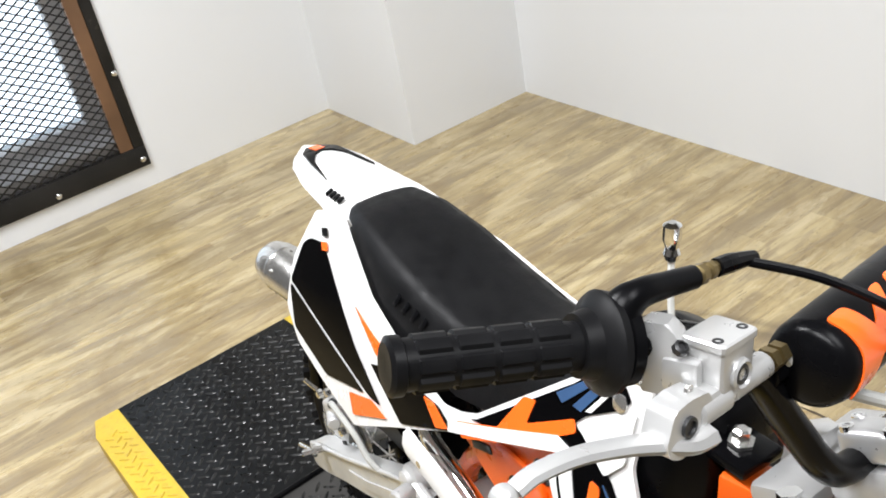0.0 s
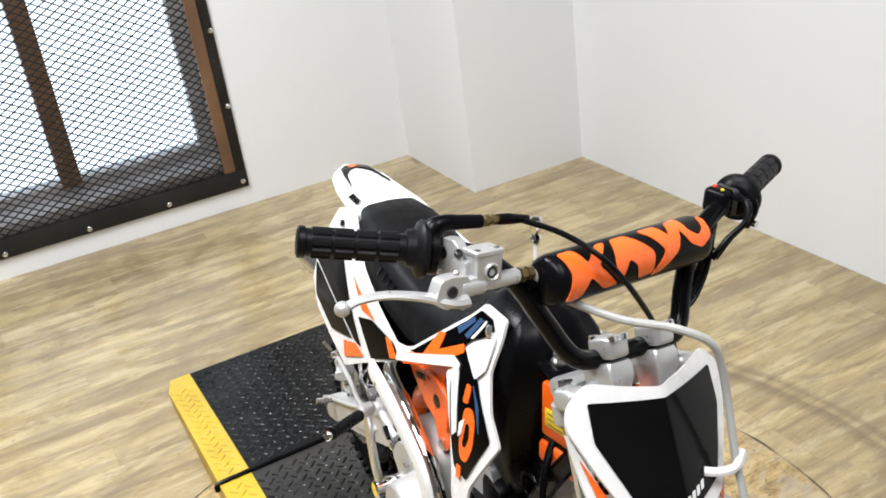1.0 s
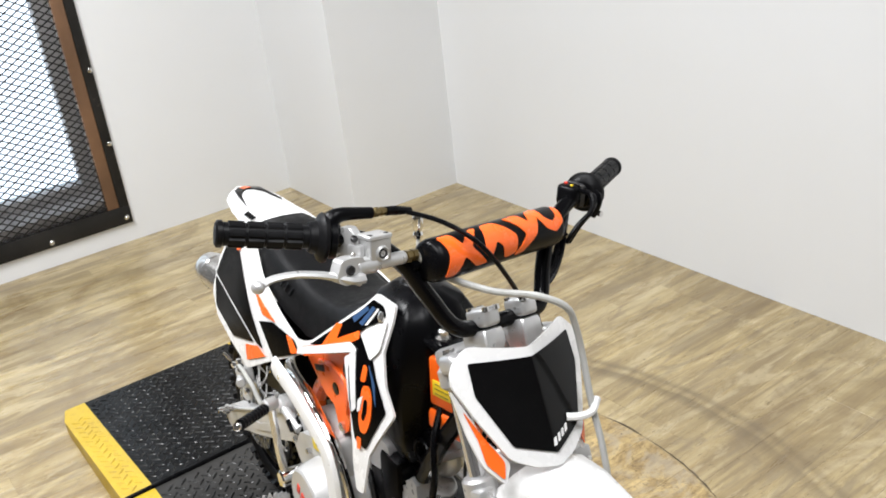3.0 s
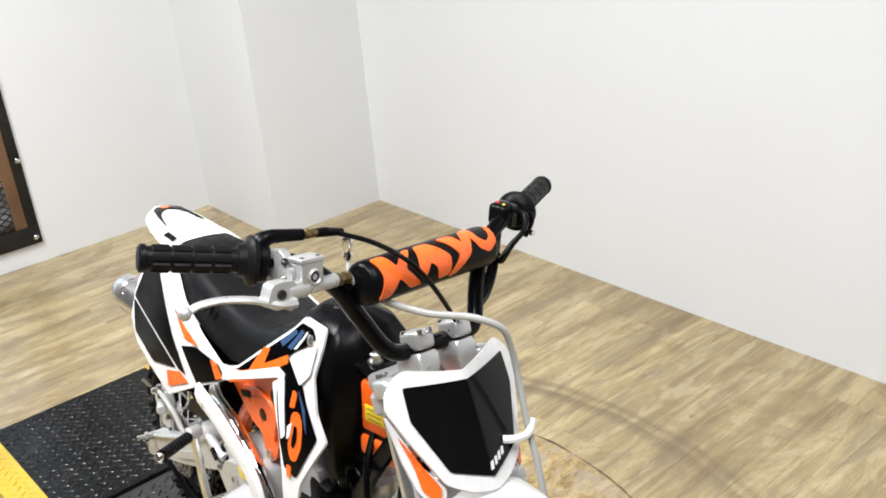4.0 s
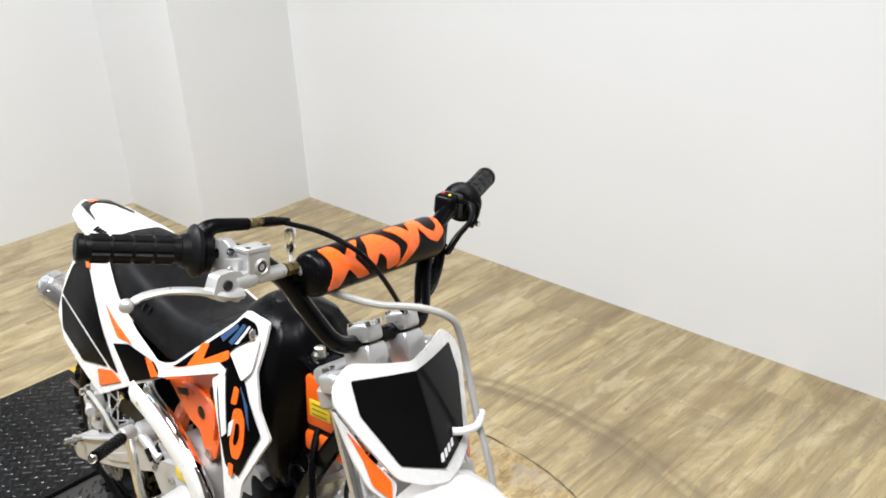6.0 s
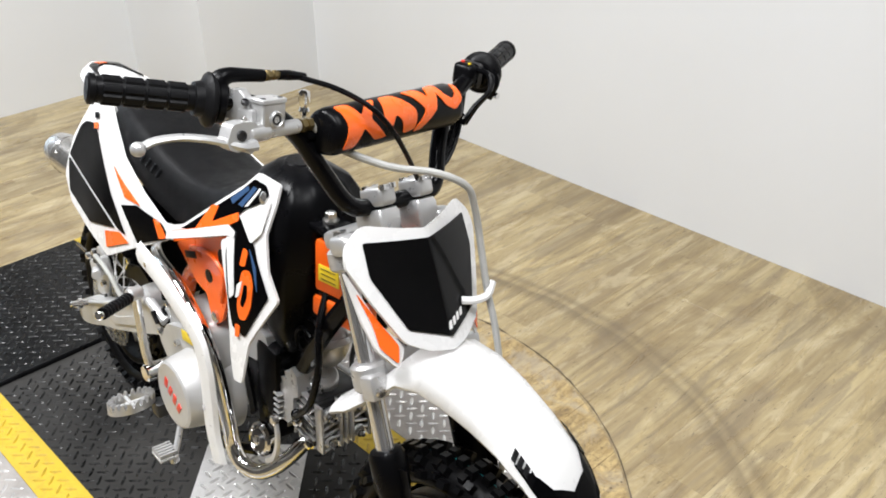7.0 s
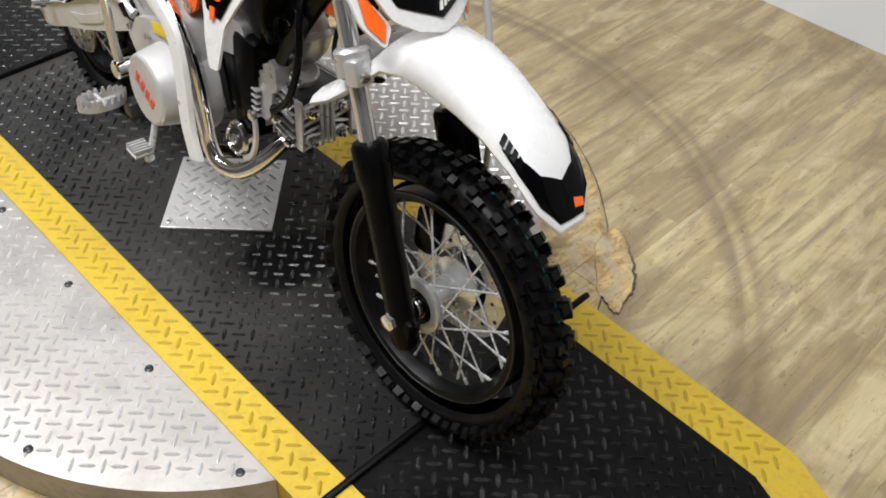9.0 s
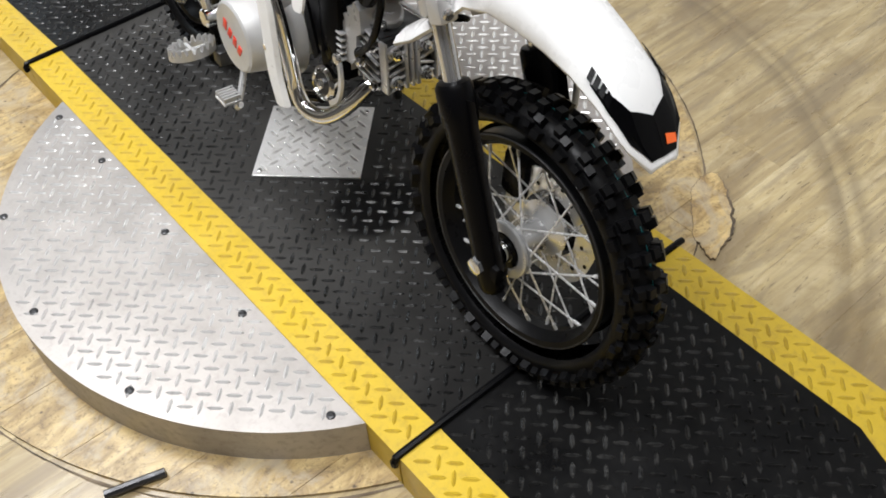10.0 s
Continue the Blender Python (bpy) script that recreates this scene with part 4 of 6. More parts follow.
    part("vent_valve", lathe([(0, 0.006), (0.006, 0.008), (0.012, 0.006), (0.02, 0.0085), (0.034, 0.0085), (0.037, 0.004)], (-0.392, 0.001, 0.862), (-0.392, 0.001, 1), 12), CHROME, tank, "bright metal breather valve")


def chassis():
    orange = "orange painted steel frame tube"
    # steering head and down tubes
    part("steering_head", rod(STEM - AXIS * 0.12, STEM - AXIS * 0.055, 0.026, 20, bevel=0.003), ORANGE_PAINT, bike, "orange painted steering head")
    for s in (-1, 1):
        part("frame_tube", tube([(-0.165, s * 0.03, 0.72), (-0.24, s * 0.055, 0.60), (-0.30, s * 0.06, 0.50)], 0.014), BLACK_PAINT, bike, "black painted frame tube")
        part("frame_tube", tube([(-0.37, s * 0.06, 0.655), (-0.42, s * 0.07, 0.645), (-0.50, s * 0.085, 0.62), (-0.64, s * 0.08, 0.50), (-0.67, s * 0.075, 0.36)], 0.014), ORANGE_PAINT, bike, orange)
        part("frame_tube", tube([(-0.52, s * 0.085, 0.615), (-0.70, s * 0.085, 0.66), (-0.98, s * 0.06, 0.71)], 0.011), BLACK_PAINT, bike, "black painted subframe tube")
    flat = lambda y: lambda x, z: (Vector((x, y, z)), Vector((0, -1, 0)))
    gus = part("frame_gusset", sheet([(-0.615, 0.590), (-0.575, 0.618), (-0.446, 0.675), (-0.415, 0.66), (-0.425, 0.60), (-0.448, 0.555), (-0.466, 0.512), (-0.484, 0.497), (-0.502, 0.502), (-0.516, 0.540), (-0.548, 0.545)], flat(-0.108), 0.006), ORANGE_PAINT, bike, "orange pressed frame gusset")
    part("gusset_hole", lathe([(0, 0.001), (0, 0.011), (0.0015, 0.011), (0.0015, 0.001)], (-0.503, -0.1078, 0.578), (-0.503, -1, 0.578), 16), BLACK_PLASTIC, gus, "dark oval hole")
    part("gusset_hole", lathe([(0, 0.001), (0, 0.015), (0.0015, 0.015), (0.0015, 0.001)], (-0.452, -0.1078, 0.632), (-0.452, -1, 0.632), 16), BLACK_PLASTIC, gus, "dark oval hole")
    part("gusset_rib", tube([(-0.56, -0.109, 0.606), (-0.50, -0.110, 0.622), (-0.45, -0.110, 0.606), (-0.462, -0.109, 0.55)], 0.0045, 8), ORANGE_PAINT, gus, "pressed stiffening rib")
    part("gusset_slot", box((-0.565, -0.1085, 0.590), (0.040, 0.0015, 0.012), 0.0006, Matrix.Rotation(radians(-20), 4, "Y")), BLACK_PLASTIC, gus, "dark pressed slot")
    part("gusset_bolt", lathe([(0, 0.010), (0.005, 0.010), (0.007, 0.006)], (-0.484, -0.108, 0.512), (-0.484, -1, 0.53), 6), BRUSHED, gus, "steel bolt")
    tin = Matrix.Translation((-0.244, -0.030, 0.655)) @ Matrix.Rotation(radians(12), 4, "Z")
    head = part("head_gusset", turned(box((0, 0, 0.030), (0.075, 0.040, 0.080), 0.005), tin), ORANGE_PAINT, bike, "orange steering head gusset")
    part("head_gusset_lower", turned(box((0.006, -0.002, -0.034), (0.09, 0.044, 0.032), 0.006), tin), ORANGE_PAINT, head, "folded orange lower edge")
    part("warning_sticker", turned(box((-0.008, -0.0206, 0.022), (0.040, 0.002, 0.026), 0.0006), tin), YELLOW_FILM, head, "yellow printed warning sticker")
    for k in range(3):
        part("printed_bar", turned(box((-0.008, -0.0220, 0.030 - 0.008 * k), (0.028, 0.001, 0.0009), 0), tin), BRASS, head)
    part("gusset_gap", turned(box((0.0, 0.0, -0.014), (0.070, 0.036, 0.012), 0.001), tin), BLACK_PAINT, head, "dark gap between the plates")
    part("frame_bolt", lathe([(0, 0.012), (0.004, 0.012), (0.004, 0.008), (0.014, 0.008), (0.016, 0.005)], (-0.276, -0.030, 0.745), (-0.276, -0.030, 1), 6), BRUSHED, bike, "steel bolt on a black washer")
    part("tank_bracket", box((-0.276, -0.030, 0.738), (0.05, 0.05, 0.012), 0.004), BLACK_PAINT, bike, "black tank bracket")
    # swingarm: a deep cast arm on the near side, a plain one behind
    arm = [(-1.120, 0.216), (-1.105, 0.246), (-1.061, 0.274), (-0.95, 0.318), (-0.866, 0.357), (-0.78, 0.402), (-0.70, 0.432), (-0.655, 0.41), (-0.690, 0.375), (-0.80, 0.322), (-0.90, 0.278), (-0.977, 0.248), (-1.05, 0.214), (-1.10, 0.198)]
    near = part("swingarm", sheet(arm, flat(-0.122), 0.026, 0.012), CASE, bike, "pale cast aluminium swingarm")
    part("arm_recess", sheet([(-0.950, 0.292), (-0.880, 0.318), (-0.775, 0.372), (-0.765, 0.366), (-0.800, 0.338), (-0.90, 0.292)], flat(-0.1245), 0.004, 0.006), CASE, near, "raised casting pad")
    part("arm_edge", tube([(-1.10, -0.123, 0.247), (-0.95, -0.1235, 0.316), (-0.78, -0.1235, 0.400), (-0.70, -0.1235, 0.430)], 0.004, 8), CASE, near, "rounded top edge")
    part("swingarm", sweep([(-0.66, 0.085, 0.36), (-0.80, 0.105, 0.315), (-0.95, 0.112, 0.255), (-1.10, 0.112, 0.208)], [(-0.02, -0.012), (0.02, -0.012), (0.026, 0), (0.02, 0.012), (-0.02, 0.012), (-0.026, 0)], 5, (0, 1, 0)), CASE, bike, "silver painted swingarm")
    part("axle_adjuster", lathe([(0, 0.006), (0.012, 0.006), (0.012, 0.011), (0.020, 0.011), (0.020, 0.006), (0.034, 0.006), (0.036, 0.004)], (-1.045, -0.124, 0.272), (-1.055, -0.17, 0.274), 6), BRUSHED, bike, "steel axle nut")
    part("chain_adjuster", rod((-1.10, -0.127, 0.232), (-1.15, -0.128, 0.212), 0.004, 8), BRUSHED, bike, "threaded adjuster bolt")
    cal = part("rear_caliper", box((-1.000, -0.104, 0.372), (0.046, 0.030, 0.040), 0.007, Matrix.Rotation(radians(-28), 4, "Y"), segments=3), CASE, bike, "cast aluminium rear brake caliper")
    part("caliper_piston", rod((-1.002, -0.112, 0.366), (-0.968, -0.126, 0.372), 0.0105, 16, bevel=0.002), CASE, cal, "round piston housing")
    part("caliper_bracket", sheet([(-1.060, 0.285), (-1.048, 0.385), (-1.030, 0.405), (-1.008, 0.392), (-0.985, 0.340), (-1.000, 0.290)], flat(-0.096), 0.006), CASE, cal, "flat caliper bracket")
    for x, z in ((-1.046, 0.378), (-1.010, 0.402), (-0.975, 0.345)):
        part("caliper_bolt", lathe([(0, 0.0075), (0.007, 0.0075), (0.009, 0.005)], (x, -0.108, z), (x, -1, z + 0.1), 6), BRUSHED, cal, "steel bolt")
    part("bleed_screw", rod((-1.040, -0.118, 0.394), (-1.052, -0.130, 0.412), 0.0035, 8), BRUSHED, cal, "bleed screw")
    part("hose_joint", rod((-0.985, -0.118, 0.396), (-0.962, -0.124, 0.418), 0.007, 10, bevel=0.002), DARK_METAL, cal, "dark hose joint")
    for k in range(4):
        z = 0.345 - 0.020 * k
        part("bracket_slot", box((-1.020 + 0.012 * k, -0.1032, z), (0.018, 0.002, 0.007), 0.0008, Matrix.Rotation(radians(-30), 4, "Y")), BLACK_PLASTIC, cal, "dark slot")
    part("sprocket_guard", sheet([(-0.96, 0.36), (-0.93, 0.40), (-0.87, 0.42), (-0.82, 0.40), (-0.84, 0.375), (-0.90, 0.375)], flat(-0.075), 0.004), BLACK_PLASTIC, bike, "black chain guard")
    part("brake_hose", tube([(-0.972, -0.124, 0.410), (-0.942, -0.132, 0.428), (-0.900, -0.134, 0.426), (-0.868, -0.132, 0.412), (-0.842, -0.130, 0.390), (-0.815, -0.12, 0.375), (-0.77, -0.11, 0.385)], 0.0048, 8), GREY_HOSE, bike, "grey rear brake hose")
    part("shock_spring", tube([(-0.70 + 0.028 * math.sin(k * 0.8), 0.028 * math.cos(k * 0.8), 0.40 + 0.19 * k / 60) for k in range(61)], 0.005, 8, 2), BLACK_PAINT, bike, "black shock absorber spring")
    part("mud_guard", box((-0.80, 0, 0.50), (0.012, 0.15, 0.22), 0.004, Matrix.Rotation(radians(-25), 4, "Y")), BLACK_PLASTIC, bike, "black inner mudguard")
    part("side_stand", tube([(-0.60, 0.10, 0.29), (-0.63, 0.2, 0.12), (-0.65, 0.235, -0.02)], 0.009), DARK_METAL, bike, "black steel side stand")


def engine():
    part("crankcase", box((-0.582, -0.005, 0.372), (0.165, 0.19, 0.17), 0.03, segments=3), SILVER, bike, "cast aluminium crankcase")
    flat = lambda y: lambda x, z: (Vector((x, y, z)), Vector((0, -1, 0)))
    gear = part("gearbox_cover", sheet([(-0.690, 0.372), (-0.678, 0.412), (-0.645, 0.462), (-0.585, 0.488), (-0.520, 0.502), (-0.472, 0.492), (-0.455, 0.43), (-0.46, 0.35), (-0.53, 0.30), (-0.63, 0.31)], flat(-0.122), 0.105, 0.012), CASE, bike, "cast aluminium gearbox cover")
    part("cover_facet", sheet([(-0.652, 0.392), (-0.625, 0.436), (-0.570, 0.456), (-0.500, 0.470), (-0.474, 0.452), (-0.48, 0.36), (-0.60, 0.35)], flat(-0.134), 0.012, 0.010), CASE, gear, "raised cover face")
    for x, z in ((-0.672, 0.392), (-0.630, 0.470), (-0.548, 0.492), (-0.484, 0.484)):
        part("case_bolt", lathe([(0, 0.007), (0.007, 0.007), (0.009, 0.004)], (x, -0.122, z), (x, -1, z), 6), BRUSHED, gear, "hex case bolt")
    part("pivot_boss", lathe([(0, 0.022), (0.020, 0.020), (0.024, 0.014), (0.030, 0.013), (0.032, 0.008)], (-0.715, -0.110, 0.445), (-0.725, -1, 0.50), 18), CASE, bike, "cast pivot boss")
    part("pivot_link", tube([(-0.715, -0.128, 0.445), (-0.68, -0.130, 0.440), (-0.64, -0.128, 0.430)], 0.009, 10), CASE, bike, "cast link arm")
    face = Vector((-0.515, -0.178, 0.368))
    cover = part("clutch_cover", lathe([(0, 0.088), (0.03, 0.084), (0.042, 0.068), (0.080, 0.061), (0.087, 0.059), (0.090, 0.055), (0.090, 0.02)], face + Vector((0, 0.088, 0)), face + Vector((0, -1, 0.0)), 40), CASE, bike, "round matt silver clutch cover")
    for k in range(4):
        part("printed_bar", turned(box((0, 0, 0), (0.011, 0.0014, 0.020), 0.0004), Matrix.Translation(face + Vector((-0.022 + 0.0145 * k, -0.0025, 0.014 - 0.009 * k))) @ Matrix.Rotation(radians(20 + 14 * (k % 2)), 4, "Y")), RED_FILM, cover, "red printed mark")
    for k in range(6):
        a = radians(60 * k + 20)
        c = Vector((-0.515 + 0.080 * math.cos(a), -0.125, 0.372 + 0.080 * math.sin(a)))
        part("cover_bolt", rod(c, c + Vector((0, -0.018, 0)), 0.006, 6, bevel=0.001), BRUSHED, cover, "small hex bolt")
    part("yellow_sticker", turned(box((0, 0, 0), (0.052, 0.002, 0.019), 0.0005), Matrix.Translation((-0.533, -0.1362, 0.4545)) @ Matrix.Rotation(radians(0), 4, "X") @ Matrix.Rotation(radians(-12), 4, "Y")), YELLOW_FILM, bike, "yellow sticker on the engine case")
    cap = part("oil_cap", lathe([(0, 0.021), (0.004, 0.021), (0.006, 0.016), (0.012, 0.016), (0.013, 0.012)], (-0.656, -0.118, 0.428), (-0.660, -0.20, 0.450), 20), BLACK_PLASTIC, bike, "black oil filler cap")
    part("cap_grip", turned(box((0, 0, 0), (0.026, 0.016, 0.008), 0.003), Matrix.Translation((-0.657, -0.136, 0.434)) @ Matrix.Rotation(radians(35), 4, "Y")), BLACK_PLASTIC, cap, "finger grip")
    # barrel and head point forward
    ax = Vector((1, 0, 0.10)).normalized()
    b0 = Vector((-0.482, -0.012, 0.398))
    rot = ax.to_track_quat("X", "Z").to_matrix().to_4x4()
    put = lambda d, y=0, z=0: Matrix.Translation(b0 + rot @ Vector((d, y, z))) @ rot
    # barrel core darkened: the shade between the fins is in its colour
    part("barrel", turned(box((0, 0, 0), (0.15, 0.084, 0.084), 0.01), put(0.07)), DARK_METAL, bike, "cast aluminium cylinder barrel")
    fin = [(-0.052, -0.052), (0.052, -0.052), (0.052, 0.052), (0.020, 0.056), (-0.020, 0.056), (-0.052, 0.052), (-0.057, 0.030), (-0.052, 0.018), (-0.057, 0.004), (-0.052, -0.010), (-0.057, -0.024), (-0.052, -0.036)]
    for k in range(8):
        h = 0.045 + 0.0125 * k
        rings = [[put(h + o).to_3x3() @ Vector((0, y * g, z * g)) + put(h + o).translation for y, z in fin] for o, g in ((-0.0022, 0.985), (-0.0016, 1.0), (0.0016, 1.0), (0.0022, 0.985))]
        part("cooling_fin", loft(rings), SILVER, bike, smooth=0)
    # a toothed cast block stands on the barrel's near side
    tooth = [(-0.352, 0.380), (-0.356, 0.440), (-0.342, 0.452), (-0.345, 0.462), (-0.331, 0.466), (-0.334, 0.478), (-0.320, 0.482), (-0.316, 0.494), (-0.300, 0.486), (-0.296, 0.450), (-0.310, 0.440), (-0.312, 0.400), (-0.325, 0.384)]
    part("finned_block", sheet(tooth, flat(-0.074), 0.03, 0.002, 0), SILVER, bike, "toothed cast fin block", 0)
    for k in range(5):
        part("block_fin", box((-0.346, -0.078, 0.386 + 0.011 * k), (0.016, 0.012, 0.0035), 0.001, segments=1), SILVER, bike, "short cooling fin")
    # head block darkened likewise, for the shade between its fins
    head = part("cylinder_head", turned(box((0, 0, 0), (0.080, 0.086, 0.086), 0.008), put(0.185, -0.008, -0.005)), DARK_METAL, bike, "finned aluminium cylinder head")
    for k in range(7):
        z = -0.040 + 0.0132 * k
        part("head_fin", turned(box((0, 0, 0), (0.074, 0.010, 0.0036), 0.0012, Matrix.Rotation(radians(14), 4, "Y"), segments=1), put(0.182, -0.051, z)), SILVER, head)
        part("head_fin", turned(box((0, 0, 0), (0.074, 0.010, 0.0036), 0.0012, segments=1), put(0.182, 0.036, z)), SILVER, head)
    for k in range(5):
        part("head_fin", turned(box((0, 0, 0), (0.0036, 0.086, 0.010), 0.0012, segments=1), put(0.152 + 0.014 * k, -0.008, -0.050)), SILVER, head)
    # dark cover paints the shade in the gaps between the ribs
    part("head_cover", turned(box((0, 0, 0), (0.010, 0.088, 0.082), 0.003), put(0.226, -0.009, -0.007)), DARK_METAL, head, "ribbed cast head cover")
    for k in range(6):
        z = -0.043 + 0.0128 * k
        part("cover_rib", turned(box((0, 0, 0), (0.015, 0.030, 0.0046), 0.0014, Matrix.Rotation(radians(12), 4, "X"), segments=1), put(0.233, -0.036, z)), SILVER, head)
        part("cover_rib", turned(box((0, 0, 0), (0.015, 0.026, 0.0046), 0.0014, Matrix.Rotation(radians(-16 if k < 3 else 16), 4, "X"), segments=1), put(0.233, 0.019, z)), SILVER, head)
    for y, wide in ((-0.053, 0.005), (-0.019, 0.006), (-0.008, 0.0045), (0.002, 0.006), (0.034, 0.0045)):
        part("cover_web", turned(box((0, 0, 0), (0.018, wide, 0.082), 0.0016), put(0.233, y, -0.007)), SILVER, head, "raised upright web")
    for y in (-0.038, 0.014):
        for z in (-0.033, 0.014):
            p = put(0.236, y, z).translation
            part("nut_boss", rod(p, p + ax * 0.005, 0.0105, 16, bevel=0.002), SILVER, head, "cast boss")
            part("head_nut", lathe([(0.004, 0.0080), (0.006, 0.0090), (0.012, 0.0085), (0.014, 0.0062), (0.018, 0.0058), (0.020, 0.003)], p, p + ax, 6), CHROME, head, "bright domed nut")
    for d, z in ((0.208, 0.018), (0.176, -0.018), (0.208, -0.044)):
        p = put(d, -0.054, z).translation
        part("head_nut", lathe([(0, 0.0085), (0.004, 0.0085), (0.005, 0.0068), (0.011, 0.0064), (0.013, 0.003)], p, p + Vector((0.3, -1, 0.1)), 6), CHROME, head, "bright side nut")
    c = put(0.190, -0.016, 0.046).translation
    part("tappet_cap", lathe([(0, 0.024), (0.010, 0.024), (0.016, 0.0225), (0.018, 0.020), (0.018, 0.008), (0.022, 0.008)], c, c + Vector((0.45, -0.1, 1)), 28), SILVER, head, "round tappet cap")
    for k in range(4):
        p = put(0.165 + 0.016 * k, -0.036, 0.050 - 0.004 * (k % 2)).translation
        part("cover_bolt", lathe([(0, 0.006), (0.008, 0.006), (0.010, 0.004)], p, p + Vector((0.2, -0.3, 1)), 6), BRUSHED, head, "small hex bolt")
    part("intake_manifold", tube([put(0.15, 0, 0.055).translation, (-0.285, -0.01, 0.525), (-0.315, -0.01, 0.565)], 0.019, 14), SILVER, bike, "aluminium intake pipe")
    for k in range(2):
        ring = [(-0.300 + 0.022 * math.cos(2 * math.pi * i / 16), -0.045 - 0.014 * k, 0.555 - 0.012 * k + 0.022 * math.sin(2 * math.pi * i / 16)) for i in range(15)]
        part("hose_loop", tube(ring, 0.0035, 8, 2), BLACK_PLASTIC, bike, "black looped fuel hose")
    part("intake_flange", lathe([(0, 0.030), (0.010, 0.030), (0.012, 0.026)], (-0.292, -0.012, 0.535), (-0.272, -0.012, 0.50), 18), SILVER, bike, "cast intake flange")
    carb = part("carburettor", box((-0.375, -0.01, 0.565), (0.07, 0.08, 0.075), 0.012), SILVER, bike, "cast carburettor body")
    part("carb_cap", lathe([(0, 0.02), (0.03, 0.02), (0.034, 0.014)], (-0.38, -0.01, 0.60), (-0.38, -0.01, 1), 14), BLACK_PLASTIC, carb, "black carburettor cap")
    part("air_filter", lathe([(0, 0.02), (0.02, 0.04), (0.09, 0.045), (0.10, 0.03)], (-0.43, 0, 0.57), (-0.60, 0, 0.60), 18), BLACK_PLASTIC, bike, "black air filter")
    part("frame_bracket", sheet([(-0.500, 0.452), (-0.488, 0.486), (-0.430, 0.520), (-0.385, 0.516), (-0.366, 0.486), (-0.402, 0.458), (-0.450, 0.446)], flat(-0.078), 0.05, 0.006), CASE, bike, "grey pressed frame bracket")
    part("mount_plate", sheet([(-0.440, 0.448), (-0.424, 0.450), (-0.398, 0.370), (-0.412, 0.352), (-0.420, 0.380)], flat(-0.092), 0.005, 0.003), BLACK_PLASTIC, bike, "black engine mounting plate")
    part("airbox", box((-0.378, -0.045, 0.420), (0.066, 0.080, 0.170), 0.015), BLACK_PLASTIC, bike, "black plastic cover over the barrel")
    part("spark_lead", tube([(-0.262, -0.045, 0.645), (-0.238, -0.074, 0.605), (-0.222, -0.086, 0.545), (-0.240, -0.090, 0.475), (-0.288, -0.086, 0.425)], 0.0056, 10), BLACK_PLASTIC, bike, "black spark plug lead")
    part("plug_cap", rod((-0.286, -0.084, 0.430), (-0.302, -0.072, 0.408), 0.0085, 12, bevel=0.003), BLACK_PLASTIC, bike, "black spark plug cap")
    for k in range(3):
        part("wire", tube([(-0.17, -0.03 - 0.012 * k, 0.64), (-0.165 - 0.01 * k, -0.05, 0.55), (-0.18, -0.03 + 0.03 * k, 0.50), (-0.22, 0.0, 0.49)], 0.0035, 8), BLACK_PLASTIC, bike, "thin black wire")
    part("engine_bracket", box((-0.44, -0.07, 0.40), (0.07, 0.008, 0.08), 0.004, Matrix.Rotation(radians(-20), 4, "Y")), DARK_METAL, bike, "dark engine bracket")
    # exhaust
    port = Vector((-0.300, -0.022, 0.362))
    line = [port, (-0.303, -0.058, 0.350), (-0.312, -0.082, 0.326), (-0.332, -0.102, 0.299), (-0.358, -0.116, 0.283), (-0.395, -0.123, 0.281), (-0.416, -0.126, 0.306), (-0.422, -0.128, 0.345), (-0.427, -0.134, 0.40), (-0.434, -0.140, 0.45), (-0.455, -0.145, 0.50), (-0.53, -0.145, 0.55), (-0.64, -0.13, 0.558), (-0.72, -0.095, 0.550), (-0.85, -0.064, 0.546)]
    part("exhaust_pipe", tube(line, 0.0128, 16, 6), CHROME, bike, "chromed exhaust pipe")
    part("flange_ring", lathe([(0, 0.022), (0.008, 0.022)], port, port + Vector((0, -1, -0.4)), 18), CHROME, bike, "chrome exhaust flange")
    shield = [(-0.392, -0.164, 0.305), (-0.406, -0.166, 0.36), (-0.410, -0.167, 0.43), (-0.416, -0.168, 0.480), (-0.436, -0.169, 0.520), (-0.500, -0.170, 0.552), (-0.560, -0.169, 0.570), (-0.640, -0.164, 0.576)]
    sec = [(-0.021, -0.004), (-0.016, 0.003), (0, 0.006), (0.016, 0.003), (0.021, -0.004), (0.018, -0.006), (0, 0.002), (-0.018, -0.006)]
    part("heat_shield", sweep(shield, sec, 8, (0, -1, 0)), SHIELD, bike, "white painted exhaust heat shield, chipped at its edges")
    for x, z in ((-0.416, 0.40), (-0.452, 0.52), (-0.60, 0.574)):
        part("shield_screw", rod((x, -0.165, z), (x, -0.173, z), 0.005, 8), CHROME, bike)
    muf0, muf1 = Vector((-0.84, -0.062, 0.545)), Vector((-1.160, -0.110, 0.584))
    muf = part("muffler", lathe([(0, 0.014), (0.02, 0.022), (0.035, 0.032), (0.05, 0.0355), (0.28, 0.0385), (0.300, 0.0375), (0.318, 0.0325), (0.328, 0.024), (0.328, 0.016), (0.30, 0.014)], muf0, muf1, 36), BRUSHED, bike, "brushed steel muffler")
    part("end_seam", lathe([(0.279, 0.0385), (0.281, 0.0394), (0.284, 0.0394), (0.286, 0.0384)], muf0, muf1, 36, cap=False), BRUSHED, muf, "thin rolled seam")
